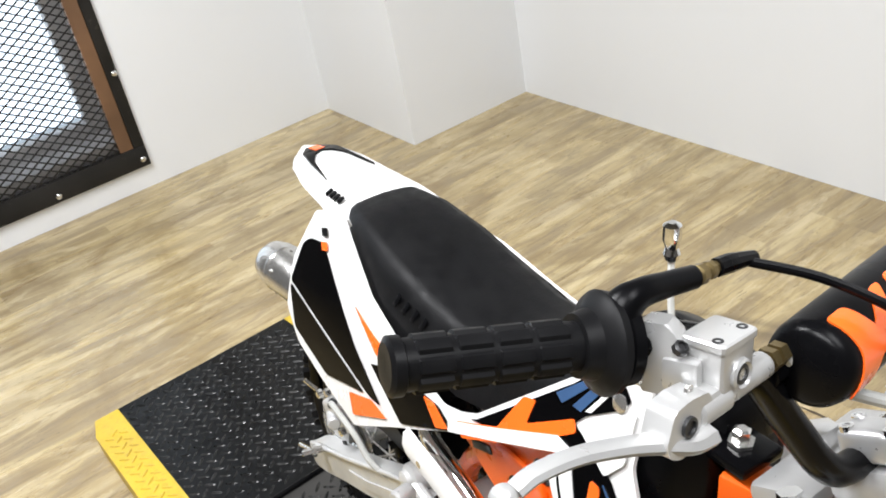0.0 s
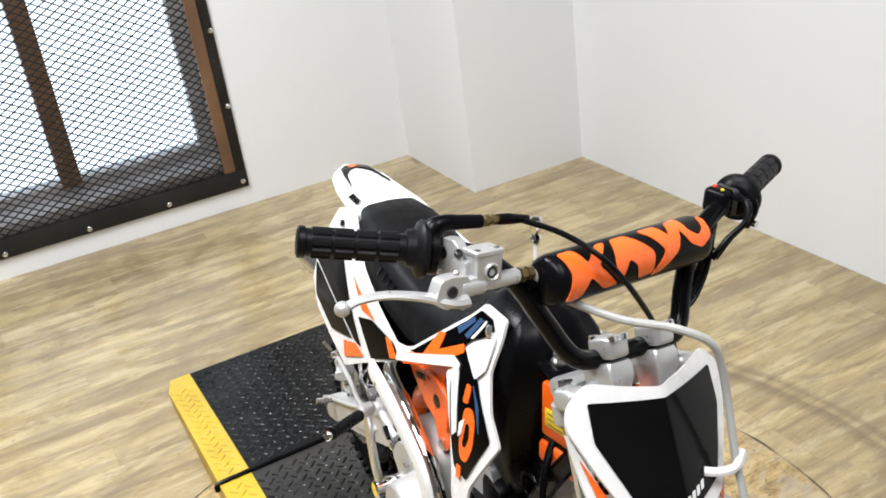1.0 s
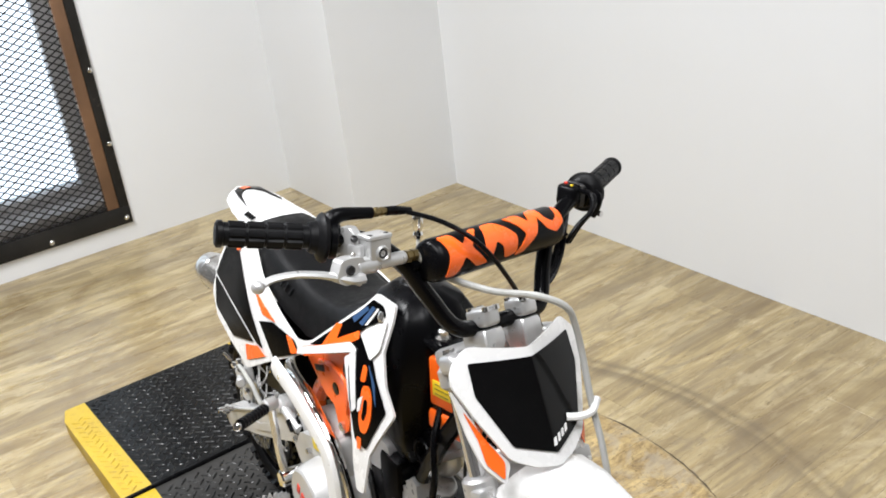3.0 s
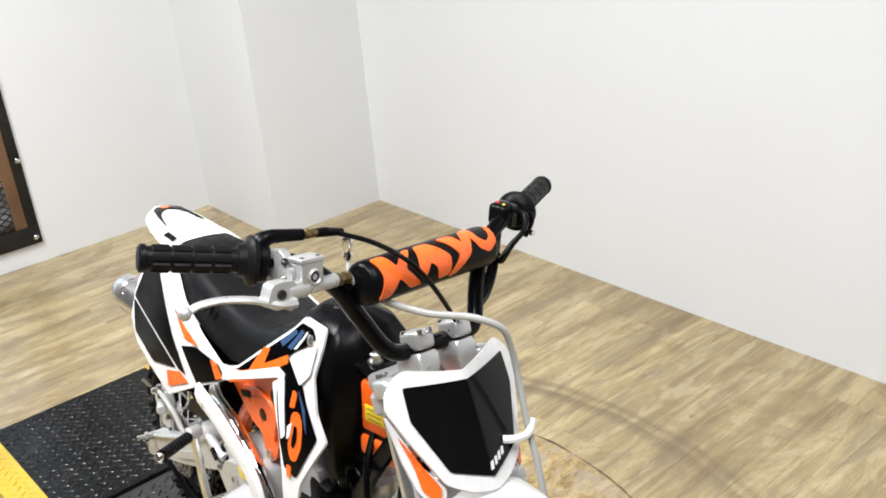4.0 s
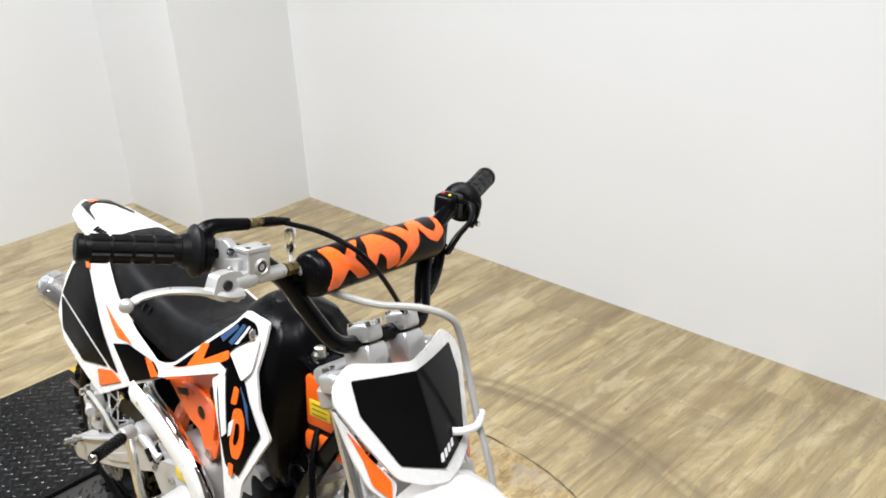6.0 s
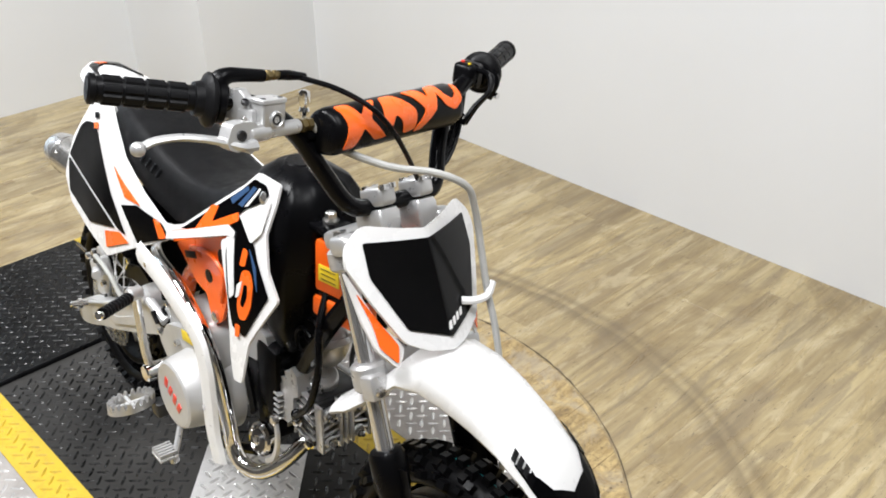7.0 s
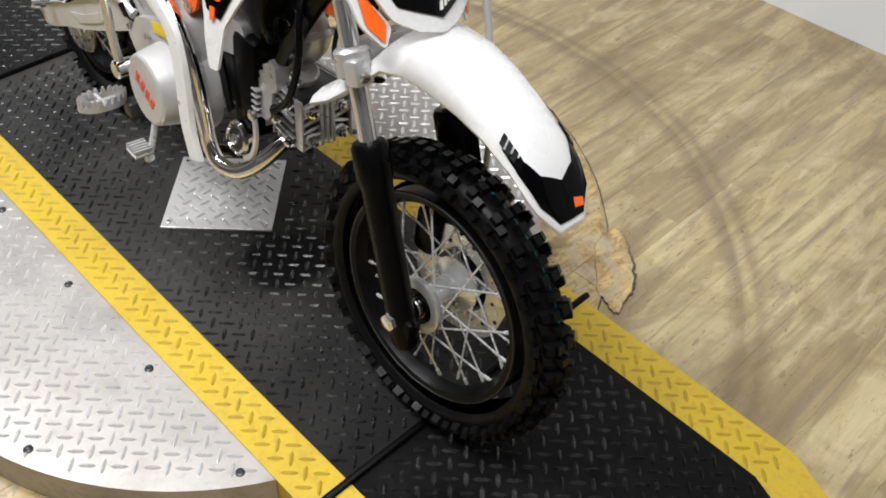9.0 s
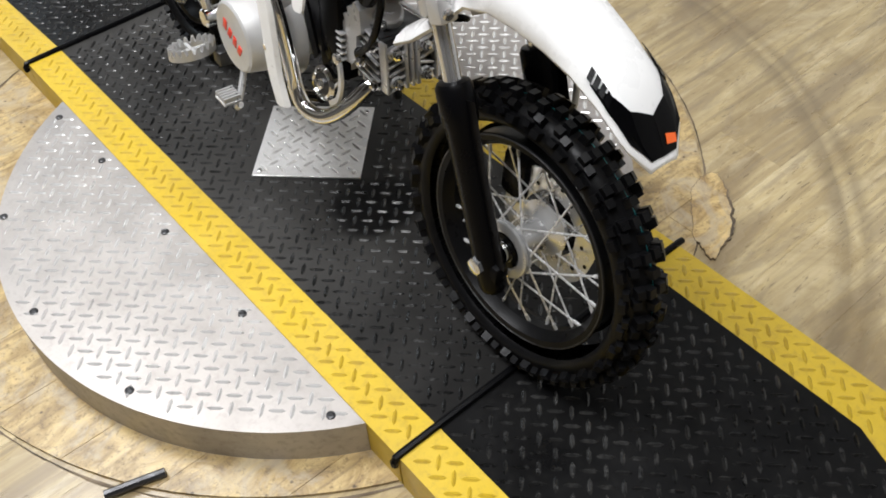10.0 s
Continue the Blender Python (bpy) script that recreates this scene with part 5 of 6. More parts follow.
    for k in range(5):
        w = 2 * math.pi * k / 5 + 0.5
        c = frame_at(muf0, muf1) @ Vector((0.0385 * math.cos(w), 0.0385 * math.sin(w), 0.268))
        n = (frame_at(muf0, muf1).to_3x3() @ Vector((math.cos(w), math.sin(w), 0)))
        part("rivet", lathe([(0, 0.003), (0.001, 0.0028), (0.0018, 0.0015)], c, c + n, 8), BRUSHED, muf, "small rivet")
    # clutch arm and the round bright cover behind the pipe
    part("clutch_arm", sweep([(-0.309, -0.108, 0.414), (-0.300, -0.110, 0.398), (-0.298, -0.112, 0.370), (-0.306, -0.114, 0.345), (-0.326, -0.115, 0.327)], [(-0.0055, -0.002), (-0.004, 0.002), (0.004, 0.002), (0.0055, -0.002), (0.004, -0.0035), (-0.004, -0.0035)], 4, (0, -1, 0)), SILVER, bike, "cast clutch arm")
    part("arm_pivot", lathe([(0, 0.0085), (0.006, 0.0085), (0.008, 0.005)], (-0.309, -0.106, 0.414), (-0.29, -1, 0.5), 14), BRUSHED, bike, "round arm pivot")
    round_cover = part("oil_drain", lathe([(0, 0.029), (0.010, 0.029), (0.014, 0.025), (0.015, 0.021), (0.012, 0.019), (0.012, 0.010), (0.020, 0.009), (0.022, 0.005)], (-0.376, -0.088, 0.328), (-0.300, -1, 0.50), 28), CHROME, bike, "round bright cover")
    part("cover_face", lathe([(0.0125, 0.0185), (0.0135, 0.0180), (0.0135, 0.0105)], (-0.376, -0.088, 0.328), (-0.300, -1, 0.50), 28), DARK_METAL, round_cover, "dull recessed face")
    # kick starter
    kick = part("kick_starter", tube([(-0.634, -0.165, 0.343), (-0.638, -0.172, 0.40), (-0.634, -0.180, 0.500)], 0.0076, 12), FORK_STEEL, bike, "chromed kick start lever")
    part("kick_boss", rod((-0.634, -0.125, 0.343), (-0.634, -0.178, 0.343), 0.0165, 16, bevel=0.003), CHROME, kick)
    part("kick_knuckle", rod((-0.638, -0.168, 0.505), (-0.631, -0.194, 0.508), 0.0118, 16, bevel=0.003), SILVER, kick)
    k0, k1 = Vector((-0.630, -0.186, 0.506)), Vector((-0.566, -0.264, 0.527))
    part("kick_rubber", lathe([(i * 0.005, 0.0104 if i % 2 else 0.0088) for i in range(18)], k0 + (k1 - k0) * 0.12, k1, 14), RUBBER, kick, "ribbed black rubber sleeve")
    part("kick_tip", rod(k1, k1 + (k1 - k0) * 0.08, 0.0075, 12, bevel=0.002), CHROME, kick)
    # foot pegs and pedals
    for s in (-1, 1):
        bm = bmesh.new()
        n = 80
        rows4 = [[], [], [], []]
        for k in range(n):
            a = 2 * math.pi * k / n
            tooth = 0.290 if k % 4 < 2 else 0.279
            for row, (g, z) in zip(rows4, ((1.0, 0.268), (1.0, tooth), (0.74, tooth), (0.74, 0.268))):
                row.append(bm.verts.new((-0.637 + 0.022 * g * math.cos(a), s * 0.205 + (0.043 * g + 0.0) * math.sin(a), z + 0.014)))
        for r0, r1 in zip(rows4, rows4[1:] + rows4[:1]):
            for k in range(n):
                bm.faces.new((r0[k], r0[(k + 1) % n], r1[(k + 1) % n], r1[k]))
        peg = part("foot_peg", bm, SILVER, bike, "serrated cast foot peg", 0)
        part("peg_bar", box((-0.637, s * 0.209, 0.290), (0.034, 0.006, 0.014), 0.001), CASE, peg)
        part("peg_bar", box((-0.637, s * 0.209, 0.288), (0.006, 0.074, 0.010), 0.001), CASE, peg)
        part("peg_mount", box((-0.625, s * 0.140, 0.268), (0.03, 0.06, 0.03), 0.006), DARK_METAL, peg, "black foot peg bracket")
    ped = part("brake_pedal", tube([(-0.60, -0.13, 0.25), (-0.55, -0.165, 0.235), (-0.50, -0.195, 0.25), (-0.475, -0.20, 0.27)], 0.006, 8), SILVER, bike, "bare metal rear brake pedal")
    bm = bmesh.new()
    for k in range(5):
        box((-0.468 - 0.007 * k, -0.215, 0.290), (0.003, 0.03, 0.010), 0, None, bm)
    box((-0.482, -0.215, 0.284), (0.034, 0.032, 0.004), 0.001, None, bm)
    part("pedal_tip", bm, SILVER, ped, "toothed pedal tip", 0)
    part("skid_tube", tube([(-0.60, -0.10, 0.255), (-0.50, -0.10, 0.245), (-0.42, -0.08, 0.27)], 0.01), BLACK_PAINT, bike, "black lower frame tube")


def wheel(name, centre, R, rim_r, half, spokes, lean, knobs, steer):
    """A spoked wheel with a knobbly tyre; its parts are turned with the fork."""
    m = (TURN if steer else Matrix.Identity(4)) @ Matrix.Translation(centre)
    holder = part(name, turned(lathe([(-0.045, 0.018), (-0.041, 0.044), (-0.035, 0.0455), (-0.031, 0.030), (-0.024, 0.0215), (0.024, 0.0215), (0.031, 0.030), (0.035, 0.0455), (0.041, 0.044), (0.045, 0.018)], (0, 0, 0), (0, 1, 0), 28), m), DISC_STEEL, bike, "spoked wheel with a knobbly off-road tyre")
    # tyre carcass
    bm = bmesh.new()
    prof = []
    n = 18
    inner = rim_r + 0.004
    for k in range(n + 1):
        a = math.pi * (-0.12 + 1.24 * k / n)
        mid = (R - 0.012 + inner) / 2
        prof.append((-half * math.cos(a) * (1.0 if k not in (0, n) else 0.8), mid + (R - 0.012 - mid) * math.sin(a)))
    seg = 96
    rings = [[bm.verts.new(m @ Vector((r * math.cos(2 * math.pi * k / seg), y, r * math.sin(2 * math.pi * k / seg)))) for k in range(seg)] for y, r in prof]
    for r0, r1 in zip(rings, rings[1:]):
        for k in range(seg):
            bm.faces.new((r0[k], r1[k], r1[(k + 1) % seg], r0[(k + 1) % seg]))
    part("tyre", bm, TYRE, holder, "black knobbly rubber tyre", 60)
    # tread blocks
    verts, faces = [], []

    def block(a, y, w, l, h, tilt):
        k = len(verts)
        for dz, g in ((-0.004, 1.08), (h, 0.86)):
            for u, v in ((-1, -1), (1, -1), (1, 1), (-1, 1)):
                yy = v * w * g
                aa = a + u * l * g / R
                off = Vector((0, math.cos(tilt) * yy, -math.sin(tilt) * yy)) + Vector((0, math.sin(tilt), math.cos(tilt))) * dz
                base_r = R - 0.012 - (1 - math.cos(tilt)) * half * 0.95
                rr = base_r + off.z
                verts.append(m @ Vector((rr * math.cos(aa), y + off.y, rr * math.sin(aa))))
        faces.extend([tuple(k + i for i in q) for q in ((4, 5, 6, 7), (0, 1, 5, 4), (1, 2, 6, 5), (2, 3, 7, 6), (3, 0, 4, 7))])

    rng = random.Random(11)
    for i in range(knobs):
        a = 2 * math.pi * i / knobs
        s = math.pi / knobs
        j = lambda: rng.uniform(-0.0006, 0.0006)
        if i % 2:
            block(a, 0.009, 0.0068, 0.0078, 0.011 + j(), 0.0)
            block(a, -0.009, 0.0068, 0.0078, 0.011 + j(), 0.0)
        else:
            block(a, 0.0, 0.0080, 0.0070, 0.0115 + j(), 0.0)
        for sg in (-1, 1):
            block(a + s * (0.2 if i % 2 else 0.9), sg * half * (0.60 if i % 2 else 0.70), 0.0062, 0.0072, 0.011 + j(), sg * (0.48 if i % 2 else 0.62))
            if i % 2 == 0:
                block(a + s * 0.4, sg * half * 0.99, 0.0058, 0.0090, 0.009 + j(), sg * 1.15)
            else:
                block(a, sg * half * 0.93, 0.0048, 0.0070, 0.008 + j(), sg * 1.0)
    me = bpy.data.meshes.new("tread_block")
    me.from_pydata(verts, [], faces)
    me.materials.append(TYRE)
    ob = new("tread_block", me)
    ob.parent = holder
    tagged(ob, "rows of raised rubber tread blocks", kind="stuff")
    if steer:
        for off in (0.002,):
            bm = bmesh.new()
            rr = R - 0.0105
            a = [bm.verts.new(m @ Vector((rr * math.cos(2 * math.pi * k / 96), off - 0.0005, rr * math.sin(2 * math.pi * k / 96)))) for k in range(96)]
            b = [bm.verts.new(m @ Vector((rr * math.cos(2 * math.pi * k / 96), off + 0.0005, rr * math.sin(2 * math.pi * k / 96)))) for k in range(96)]
            for k in range(96):
                bm.faces.new((a[k], b[k], b[(k + 1) % 96], a[(k + 1) % 96]))
            part("tread_line", bm, TEAL, holder, "thin teal mould line", 0)
    # rim
    w = half * 0.72
    prof = [(-w, rim_r + 0.006), (-w - 0.002, rim_r + 0.002), (-w, rim_r - 0.006), (-w * 0.7, rim_r - 0.010), (-w * 0.35, rim_r - 0.017), (w * 0.35, rim_r - 0.017), (w * 0.7, rim_r - 0.010), (w, rim_r - 0.006), (w + 0.002, rim_r + 0.002), (w, rim_r + 0.006), (w * 0.8, rim_r), (-w * 0.8, rim_r)]
    bm = bmesh.new()
    rings = [[bm.verts.new(m @ Vector((r * math.cos(2 * math.pi * k / seg), y, r * math.sin(2 * math.pi * k / seg)))) for k in range(seg)] for y, r in prof]
    for r0, r1 in zip(rings, rings[1:] + rings[:1]):
        for k in range(seg):
            bm.faces.new((r0[k], r1[k], r1[(k + 1) % seg], r0[(k + 1) % seg]))
    rim = part("rim", bm, RIM_BLACK, holder, "black painted steel rim", 40)
    for sg in (-1, 1):
        lip = [Vector(((rim_r + 0.0035) * math.cos(2 * math.pi * k / 96), sg * (w + 0.0012), (rim_r + 0.0035) * math.sin(2 * math.pi * k / 96))) for k in range(97)]
        part("rim_lip", turned(tube(lip, 0.0016, 6, 0), m), DARK_METAL, rim, "worn dark rim edge", 60)
    for i in range(spokes):
        a = 2 * math.pi * (i + 0.25) / spokes
        sg = -1 if i % 2 else 1
        d = radians(48) * (1 if (i // 2) % 2 else -1)
        p = Vector((0.041 * math.cos(a + d), sg * 0.037, 0.041 * math.sin(a + d)))
        q = Vector(((rim_r - 0.015) * math.cos(a), sg * 0.004, (rim_r - 0.015) * math.sin(a)))
        bm = rod(p, q, 0.0017, 6)
        rod(q - (q - p).normalized() * 0.014, q, 0.0029, 6, bm)
        part("spoke", turned(bm, m), SPOKE, holder)
    # brake disc on the left for the front wheel, right for the rear
    y = 0.05 if steer else -0.06
    bm = bmesh.new()
    seg2 = 60
    prof = [(-0.0018, 0.052), (0.0018, 0.052), (0.0018, 0.093), (-0.0018, 0.093)]
    wave = lambda r, k: r * (1 + (0.03 * math.sin(12 * math.pi * k / seg2) if r > 0.09 else 0))
    rings = [[bm.verts.new(m @ Vector((wave(r, k) * math.cos(2 * math.pi * k / seg2), y + h, wave(r, k) * math.sin(2 * math.pi * k / seg2)))) for k in range(seg2)] for h, r in prof]
    for r0, r1 in zip(rings, rings[1:] + rings[:1]):
        for k in range(seg2):
            bm.faces.new((r0[k], r1[k], r1[(k + 1) % seg2], r0[(k + 1) % seg2]))
    disc = part("brake_disc", bm, DISC_STEEL, holder, "drilled steel brake disc")
    for k in range(18):
        a, r = 2 * math.pi * k / 18, (0.066, 0.074, 0.083)[k % 3]
        c = m @ Vector((r * math.cos(a), y - 0.0024, r * math.sin(a)))
        e = m @ Vector((r * math.cos(a), y + 0.0024, r * math.sin(a)))
        part("disc_hole", rod(c, e, 0.0035, 8), BLACK_PLASTIC, disc)
    for k in range(4):
        a = math.pi / 2 * k + 0.4
        c, e = Vector((0.03 * math.cos(a), y, 0.03 * math.sin(a))), Vector((0.056 * math.cos(a), y, 0.056 * math.sin(a)))
        part("disc_arm", turned(rod(c, e, 0.007, 8), m), BRUSHED, disc)
    part("hub_cap", turned(lathe([(0, 0.0455), (0.004, 0.0450), (0.0055, 0.042), (0.0055, 0.031), (0.001, 0.029)], (0, -0.041, 0), (0, -1, 0), 32), m), SILVER_PAINT, holder, "bright hub flange")
    part("bearing_seal", turned(lathe([(0, 0.029), (0.006, 0.028), (0.006, 0.019), (0, 0.018)], (0, -0.0405, 0), (0, -1, 0), 24), m), BLACK_PLASTIC, holder, "black rubber bearing seal")
    part("spacer", turned(lathe([(0, 0.018), (0.014, 0.0165), (0.016, 0.010), (0.022, 0.009)], (0, -0.041, 0), (0, -1, 0), 20), m), CHROME, holder, "chrome axle spacer")
    part("flange_screw", turned(lathe([(0, 0.0075), (0.004, 0.0075), (0.006, 0.004), (0.0075, 0.001)], (0.012, -0.0462, -0.0345), (0.012, -1, -0.0345), 14), m), CHROME, holder, "chrome cap screw")
    return holder


def steered():
    T = TURN
    # fork legs
    for s in (-1, 1):
        y = s * 0.077 + 0.007
        lower = Vector((0.034, y, 0.20))
        d = AXIS
        top = lower + d * 0.600
        leg = part("fork_leg", turned(rod(lower + d * 0.28, top, 0.0128, 24, bevel=0.002), T), FORK_STEEL, bike, "polished steel fork tube")
        part("fork_slider", turned(lathe([(0, 0.016), (0.01, 0.021), (0.06, 0.0215), (0.25, 0.0225), (0.262, 0.0255), (0.305, 0.0255), (0.312, 0.022), (0.314, 0.013)], lower, lower + d, 24), T), BLACK_PLASTIC, leg, "matt black fork slider")
        part("axle_lug", turned(box((0.024, y, 0.232), (0.046, 0.028, 0.042), 0.01), T), BLACK_PLASTIC, leg, "black axle lug")
        part("guard_strip", turned(sweep([lower + d * 0.05 + Vector((0.02, s * 0.006, 0)), lower + d * 0.3 + Vector((0.026, s * 0.006, 0))], [(-0.02, 0), (0, 0.005), (0.02, 0), (0, 0.002)], 3, (0, 1, 0)), T), BLACK_PLASTIC, leg, "black fork guard")
        # lower clamp with its bolt
        c = lower + d * 0.40
        clamp = part("lower_clamp", turned(rod(c, c + d * 0.038, 0.0245, 24, bevel=0.004), T), SILVER, bike, "cast aluminium lower fork clamp")
        part("clamp_bolt", turned(lathe([(0, 0.0085), (0.005, 0.0085), (0.007, 0.006)], c + d * 0.019 + Vector((0.036, s * 0.014, 0)), c + d * 0.019 + Vector((1, s * 0.2, -0.3)), 12), T), BRUSHED, clamp, "round clamp bolt")
        part("clamp_ear", turned(box(c + d * 0.019 + Vector((0.024, s * 0.012, 0)), (0.026, 0.030, 0.034), 0.005, Matrix.Rotation(radians(-RAKE), 4, "Y")), T), SILVER, clamp, "split clamp ear")
        c2 = lower + d * 0.566
        part("upper_clamp", turned(rod(c2, c2 + d * 0.030, 0.022, 20, bevel=0.004), T), SILVER, bike, "cast aluminium upper fork clamp")
        part("fork_cap", turned(lathe([(0, 0.017), (0.008, 0.017), (0.008, 0.011), (0.016, 0.010)], c2 + d * 0.036, c2 + d, 6), T), CHROME, bike, "steel fork top nut")
    for s in (-1, 1):
        y = s * 0.036 - 0.012
        tilt = Matrix.Rotation(radians(-RAKE), 4, "Y")
        foot = part("bar_riser", turned(loft([[Vector((-0.166, y, 0)) + AXIS * h + Vector((u * math.cos(radians(RAKE)), v, u * math.sin(radians(RAKE)))) for u, v in round_section(a, b, 0.006)] for h, a, b in ((0.735, 0.024, 0.019), (0.752, 0.019, 0.014), (0.775, 0.019, 0.014), (0.792, 0.024, 0.019), (0.806, 0.024, 0.019), (0.812, 0.022, 0.017))], None), BARS @ Matrix.Translation((0.312, 0, 0.058))), SILVER, bike, "cast aluminium handlebar riser")
        part("clamp_cap", turned(box((-0.165, y, 0.826), (0.040, 0.031, 0.026), 0.007, tilt, segments=3), BARS), SILVER, foot, "cast bar clamp cap")
        for u in (-0.0145, 0.0145):
            for v in (-0.009, 0.009):
                p = Vector((-0.165 + u, y + v, 0.835 + u * 0.41))
                part("cap_bolt", turned(lathe([(0, 0.0052), (0.006, 0.0052), (0.006, 0.003), (0.003, 0.0028)], p, p + AXIS, 10), BARS), CHROME, foot, "small socket bolt")
        part("riser_nut", turned(lathe([(0, 0.009), (0.012, 0.009), (0.014, 0.006)], (-0.118, y + 0.012, 0.770), (-0.05, y + 0.012, 0.95), 6), BARS), CHROME, foot, "bright hex nut")
    lo = Vector((0.034, 0, 0.20)) + AXIS * 0.421
    part("lower_bridge", turned(box(lo + Vector((-0.01, 0, 0)), (0.05, 0.14, 0.034), 0.008, Matrix.Rotation(radians(-RAKE), 4, "Y")), T), SILVER, bike, "aluminium lower fork bridge")
    hi = Vector((0.034, 0.004, 0.20)) + AXIS * 0.600
    part("upper_bridge", turned(box(hi + Vector((-0.012, 0, 0)), (0.060, 0.150, 0.026), 0.008, Matrix.Rotation(radians(-RAKE), 4, "Y")), T), SILVER, bike, "aluminium upper fork bridge")
    part("stem_nut", turned(lathe([(0, 0.018), (0.012, 0.018), (0.014, 0.012)], hi + Vector((-0.03, 0, 0.01)), hi + AXIS + Vector((-0.03, 0, 0)), 6), T), CHROME, bike, "steel steering stem nut")
    # axle
    for s in (-1, 1):
        a = FRONT + Vector((0, s * 0.078, 0))
        part("axle_nut", turned(lathe([(0, 0.008), (0.016, 0.008), (0.016, 0.0135), (0.026, 0.0135), (0.028, 0.009)], a, a + Vector((0, s, 0)), 6), T), FORK_STEEL, bike, "steel front axle nut")
    part("axle", turned(rod(FRONT + Vector((0, -0.1, 0)), FRONT + Vector((0, 0.1, 0)), 0.007, 12), T), BRUSHED, bike, "steel front axle")
    cal = FRONT + Vector((-0.075, 0.06, 0.05))
    part("front_caliper", turned(box(cal, (0.05, 0.05, 0.085), 0.012), T), BLACK_PLASTIC, bike, "black front brake caliper")
    # handlebar
    def bar(y):
        return Vector((-0.272 + 0.0, y, 0.968))
    line = [(-0.295, -0.360, 0.9615), (-0.252, -0.258, 0.951), (-0.222, -0.205, 0.945), (-0.205, -0.160, 0.913), (-0.190, -0.126, 0.865), (-0.173, -0.096, 0.823), (-0.168, -0.060, 0.812), (-0.168, 0, 0.812)]
    line += [(-0.168, 0.050, 0.812), (-0.173, 0.074, 0.823), (-0.190, 0.092, 0.865), (-0.204, 0.116, 0.913), (-0.215, 0.165, 0.943), (-0.226, 0.217, 0.951), (-0.278, 0.340, 0.9605)]
    part("handlebar", turned(tube(line, 0.0115, 16, 6, up=(0, 0, 1)), BARS), BLACK_PAINT, bike, "black painted steel handlebar")
    part("crossbar", turned(rod((-0.196, -0.154, 0.910), (-0.200, 0.130, 0.914), 0.008, 12), BARS), BLACK_PAINT, bike, "black handlebar cross brace")
    PAD0, PAD1 = Vector((-0.180, -0.141, 0.917)), Vector((-0.190, 0.106, 0.924))
    along = (PAD1 - PAD0).normalized()
    pad = part("bar_pad", turned(lathe([(0, 0.022), (0.004, 0.0272), (0.012, 0.0290), (0.233, 0.0290), (0.241, 0.0272), (0.245, 0.022)], PAD0, PAD1, 36), BARS), BLACK_PLASTIC, bike, "black handlebar pad with orange shapes", 50)
    roll = lambda out: lambda u, v: (BARS @ (PAD0 + along * (0.1225 + u * 0.94) + Vector((math.cos(v), 0, math.sin(v))) * (0.0292 + out)), BARS.to_3x3() @ Vector((math.cos(v), 0, math.sin(v))))
    def mark(pts, mat=ORANGE, out=0.0012, r=0.005):
        bm = bmesh.new()
        own = bmesh.new()
        o = round_outline([(u, v * 0.029) for u, v in pts], r)
        f = own.faces.new([own.verts.new((p.x, p.y, 0)) for p in o])
        bmesh.ops.triangulate(own, faces=[f])
        bmesh.ops.subdivide_edges(own, edges=[e for e in own.edges if e.calc_length() > 0.008], cuts=3, use_grid_fill=True)
        bmesh.ops.triangulate(own, faces=own.faces[:])
        own.verts.index_update()
        fr, bk = [], []
        for v in own.verts:
            p, n = roll(out)(v.co.x, v.co.y / 0.029)
            fr.append(bm.verts.new(p))
            bk.append(bm.verts.new(p - n * 0.0012))
        for g in own.faces:
            i = [v.index for v in g.verts]
            bm.faces.new([fr[k] for k in i])
        for e in own.edges:
            if e.is_boundary:
                a, b = e.verts[0].index, e.verts[1].index
                bm.faces.new((fr[a], fr[b], bk[b], bk[a]))
        own.free()
        part("pad_mark", bm, mat, pad, "plain orange shape")
    mark([(-0.118, 1.5), (-0.095, 1.5), (-0.085, 0.75), (-0.06, 1.45), (-0.045, 1.45), (-0.07, 0.55), (-0.04, -0.35), (-0.062, -0.4), (-0.085, 0.25), (-0.10, -0.55), (-0.12, -0.55), (-0.112, 0.5)])
    mark([(-0.035, 1.5), (-0.012, 1.5), (0.02, 0.5), (0.018, -0.3), (-0.005, -0.45), (-0.01, 0.2), (-0.022, 0.5), (-0.035, -0.2), (-0.045, 0.4)])
    mark([(0.012, 1.55), (0.04, 1.6), (0.052, 0.9), (0.062, 1.65), (0.08, 1.6), (0.062, 0.3), (0.03, -0.45), (0.015, -0.5), (0.04, 0.4)])
    mark([(0.072, 1.75), (0.084, 1.75), (0.086, 0.95), (0.100, 0.62), (0.112, 0.85), (0.116, 1.5), (0.122, 1.3), (0.122, 0.5), (0.104, 0.12), (0.084, 0.4), (0.073, 1.0)])
    # grips
    for s in (-1, 1):
        a, b = (Vector((-0.2520, -0.258, 0.951)), Vector((-0.2965, -0.366, 0.962))) if s < 0 else (Vector((-0.2260, 0.217, 0.951)), Vector((-0.2800, 0.344, 0.961)))
        h = (b - a).length
        prof = [(0, 0.0142), (0.016, 0.0144), (h - 0.005, 0.0144), (h - 0.004, 0.0166), (h + 0.002, 0.0166), (h + 0.004, 0.0132), (h + 0.004, 0.004)]
        g = part("grip", turned(lathe(prof, a, b, 32), BARS), RUBBER, bike, "black rubber grip with rows of raised pads", 25)
        grip_at = frame_at(a, b)
        cell = (h - 0.026) / 4
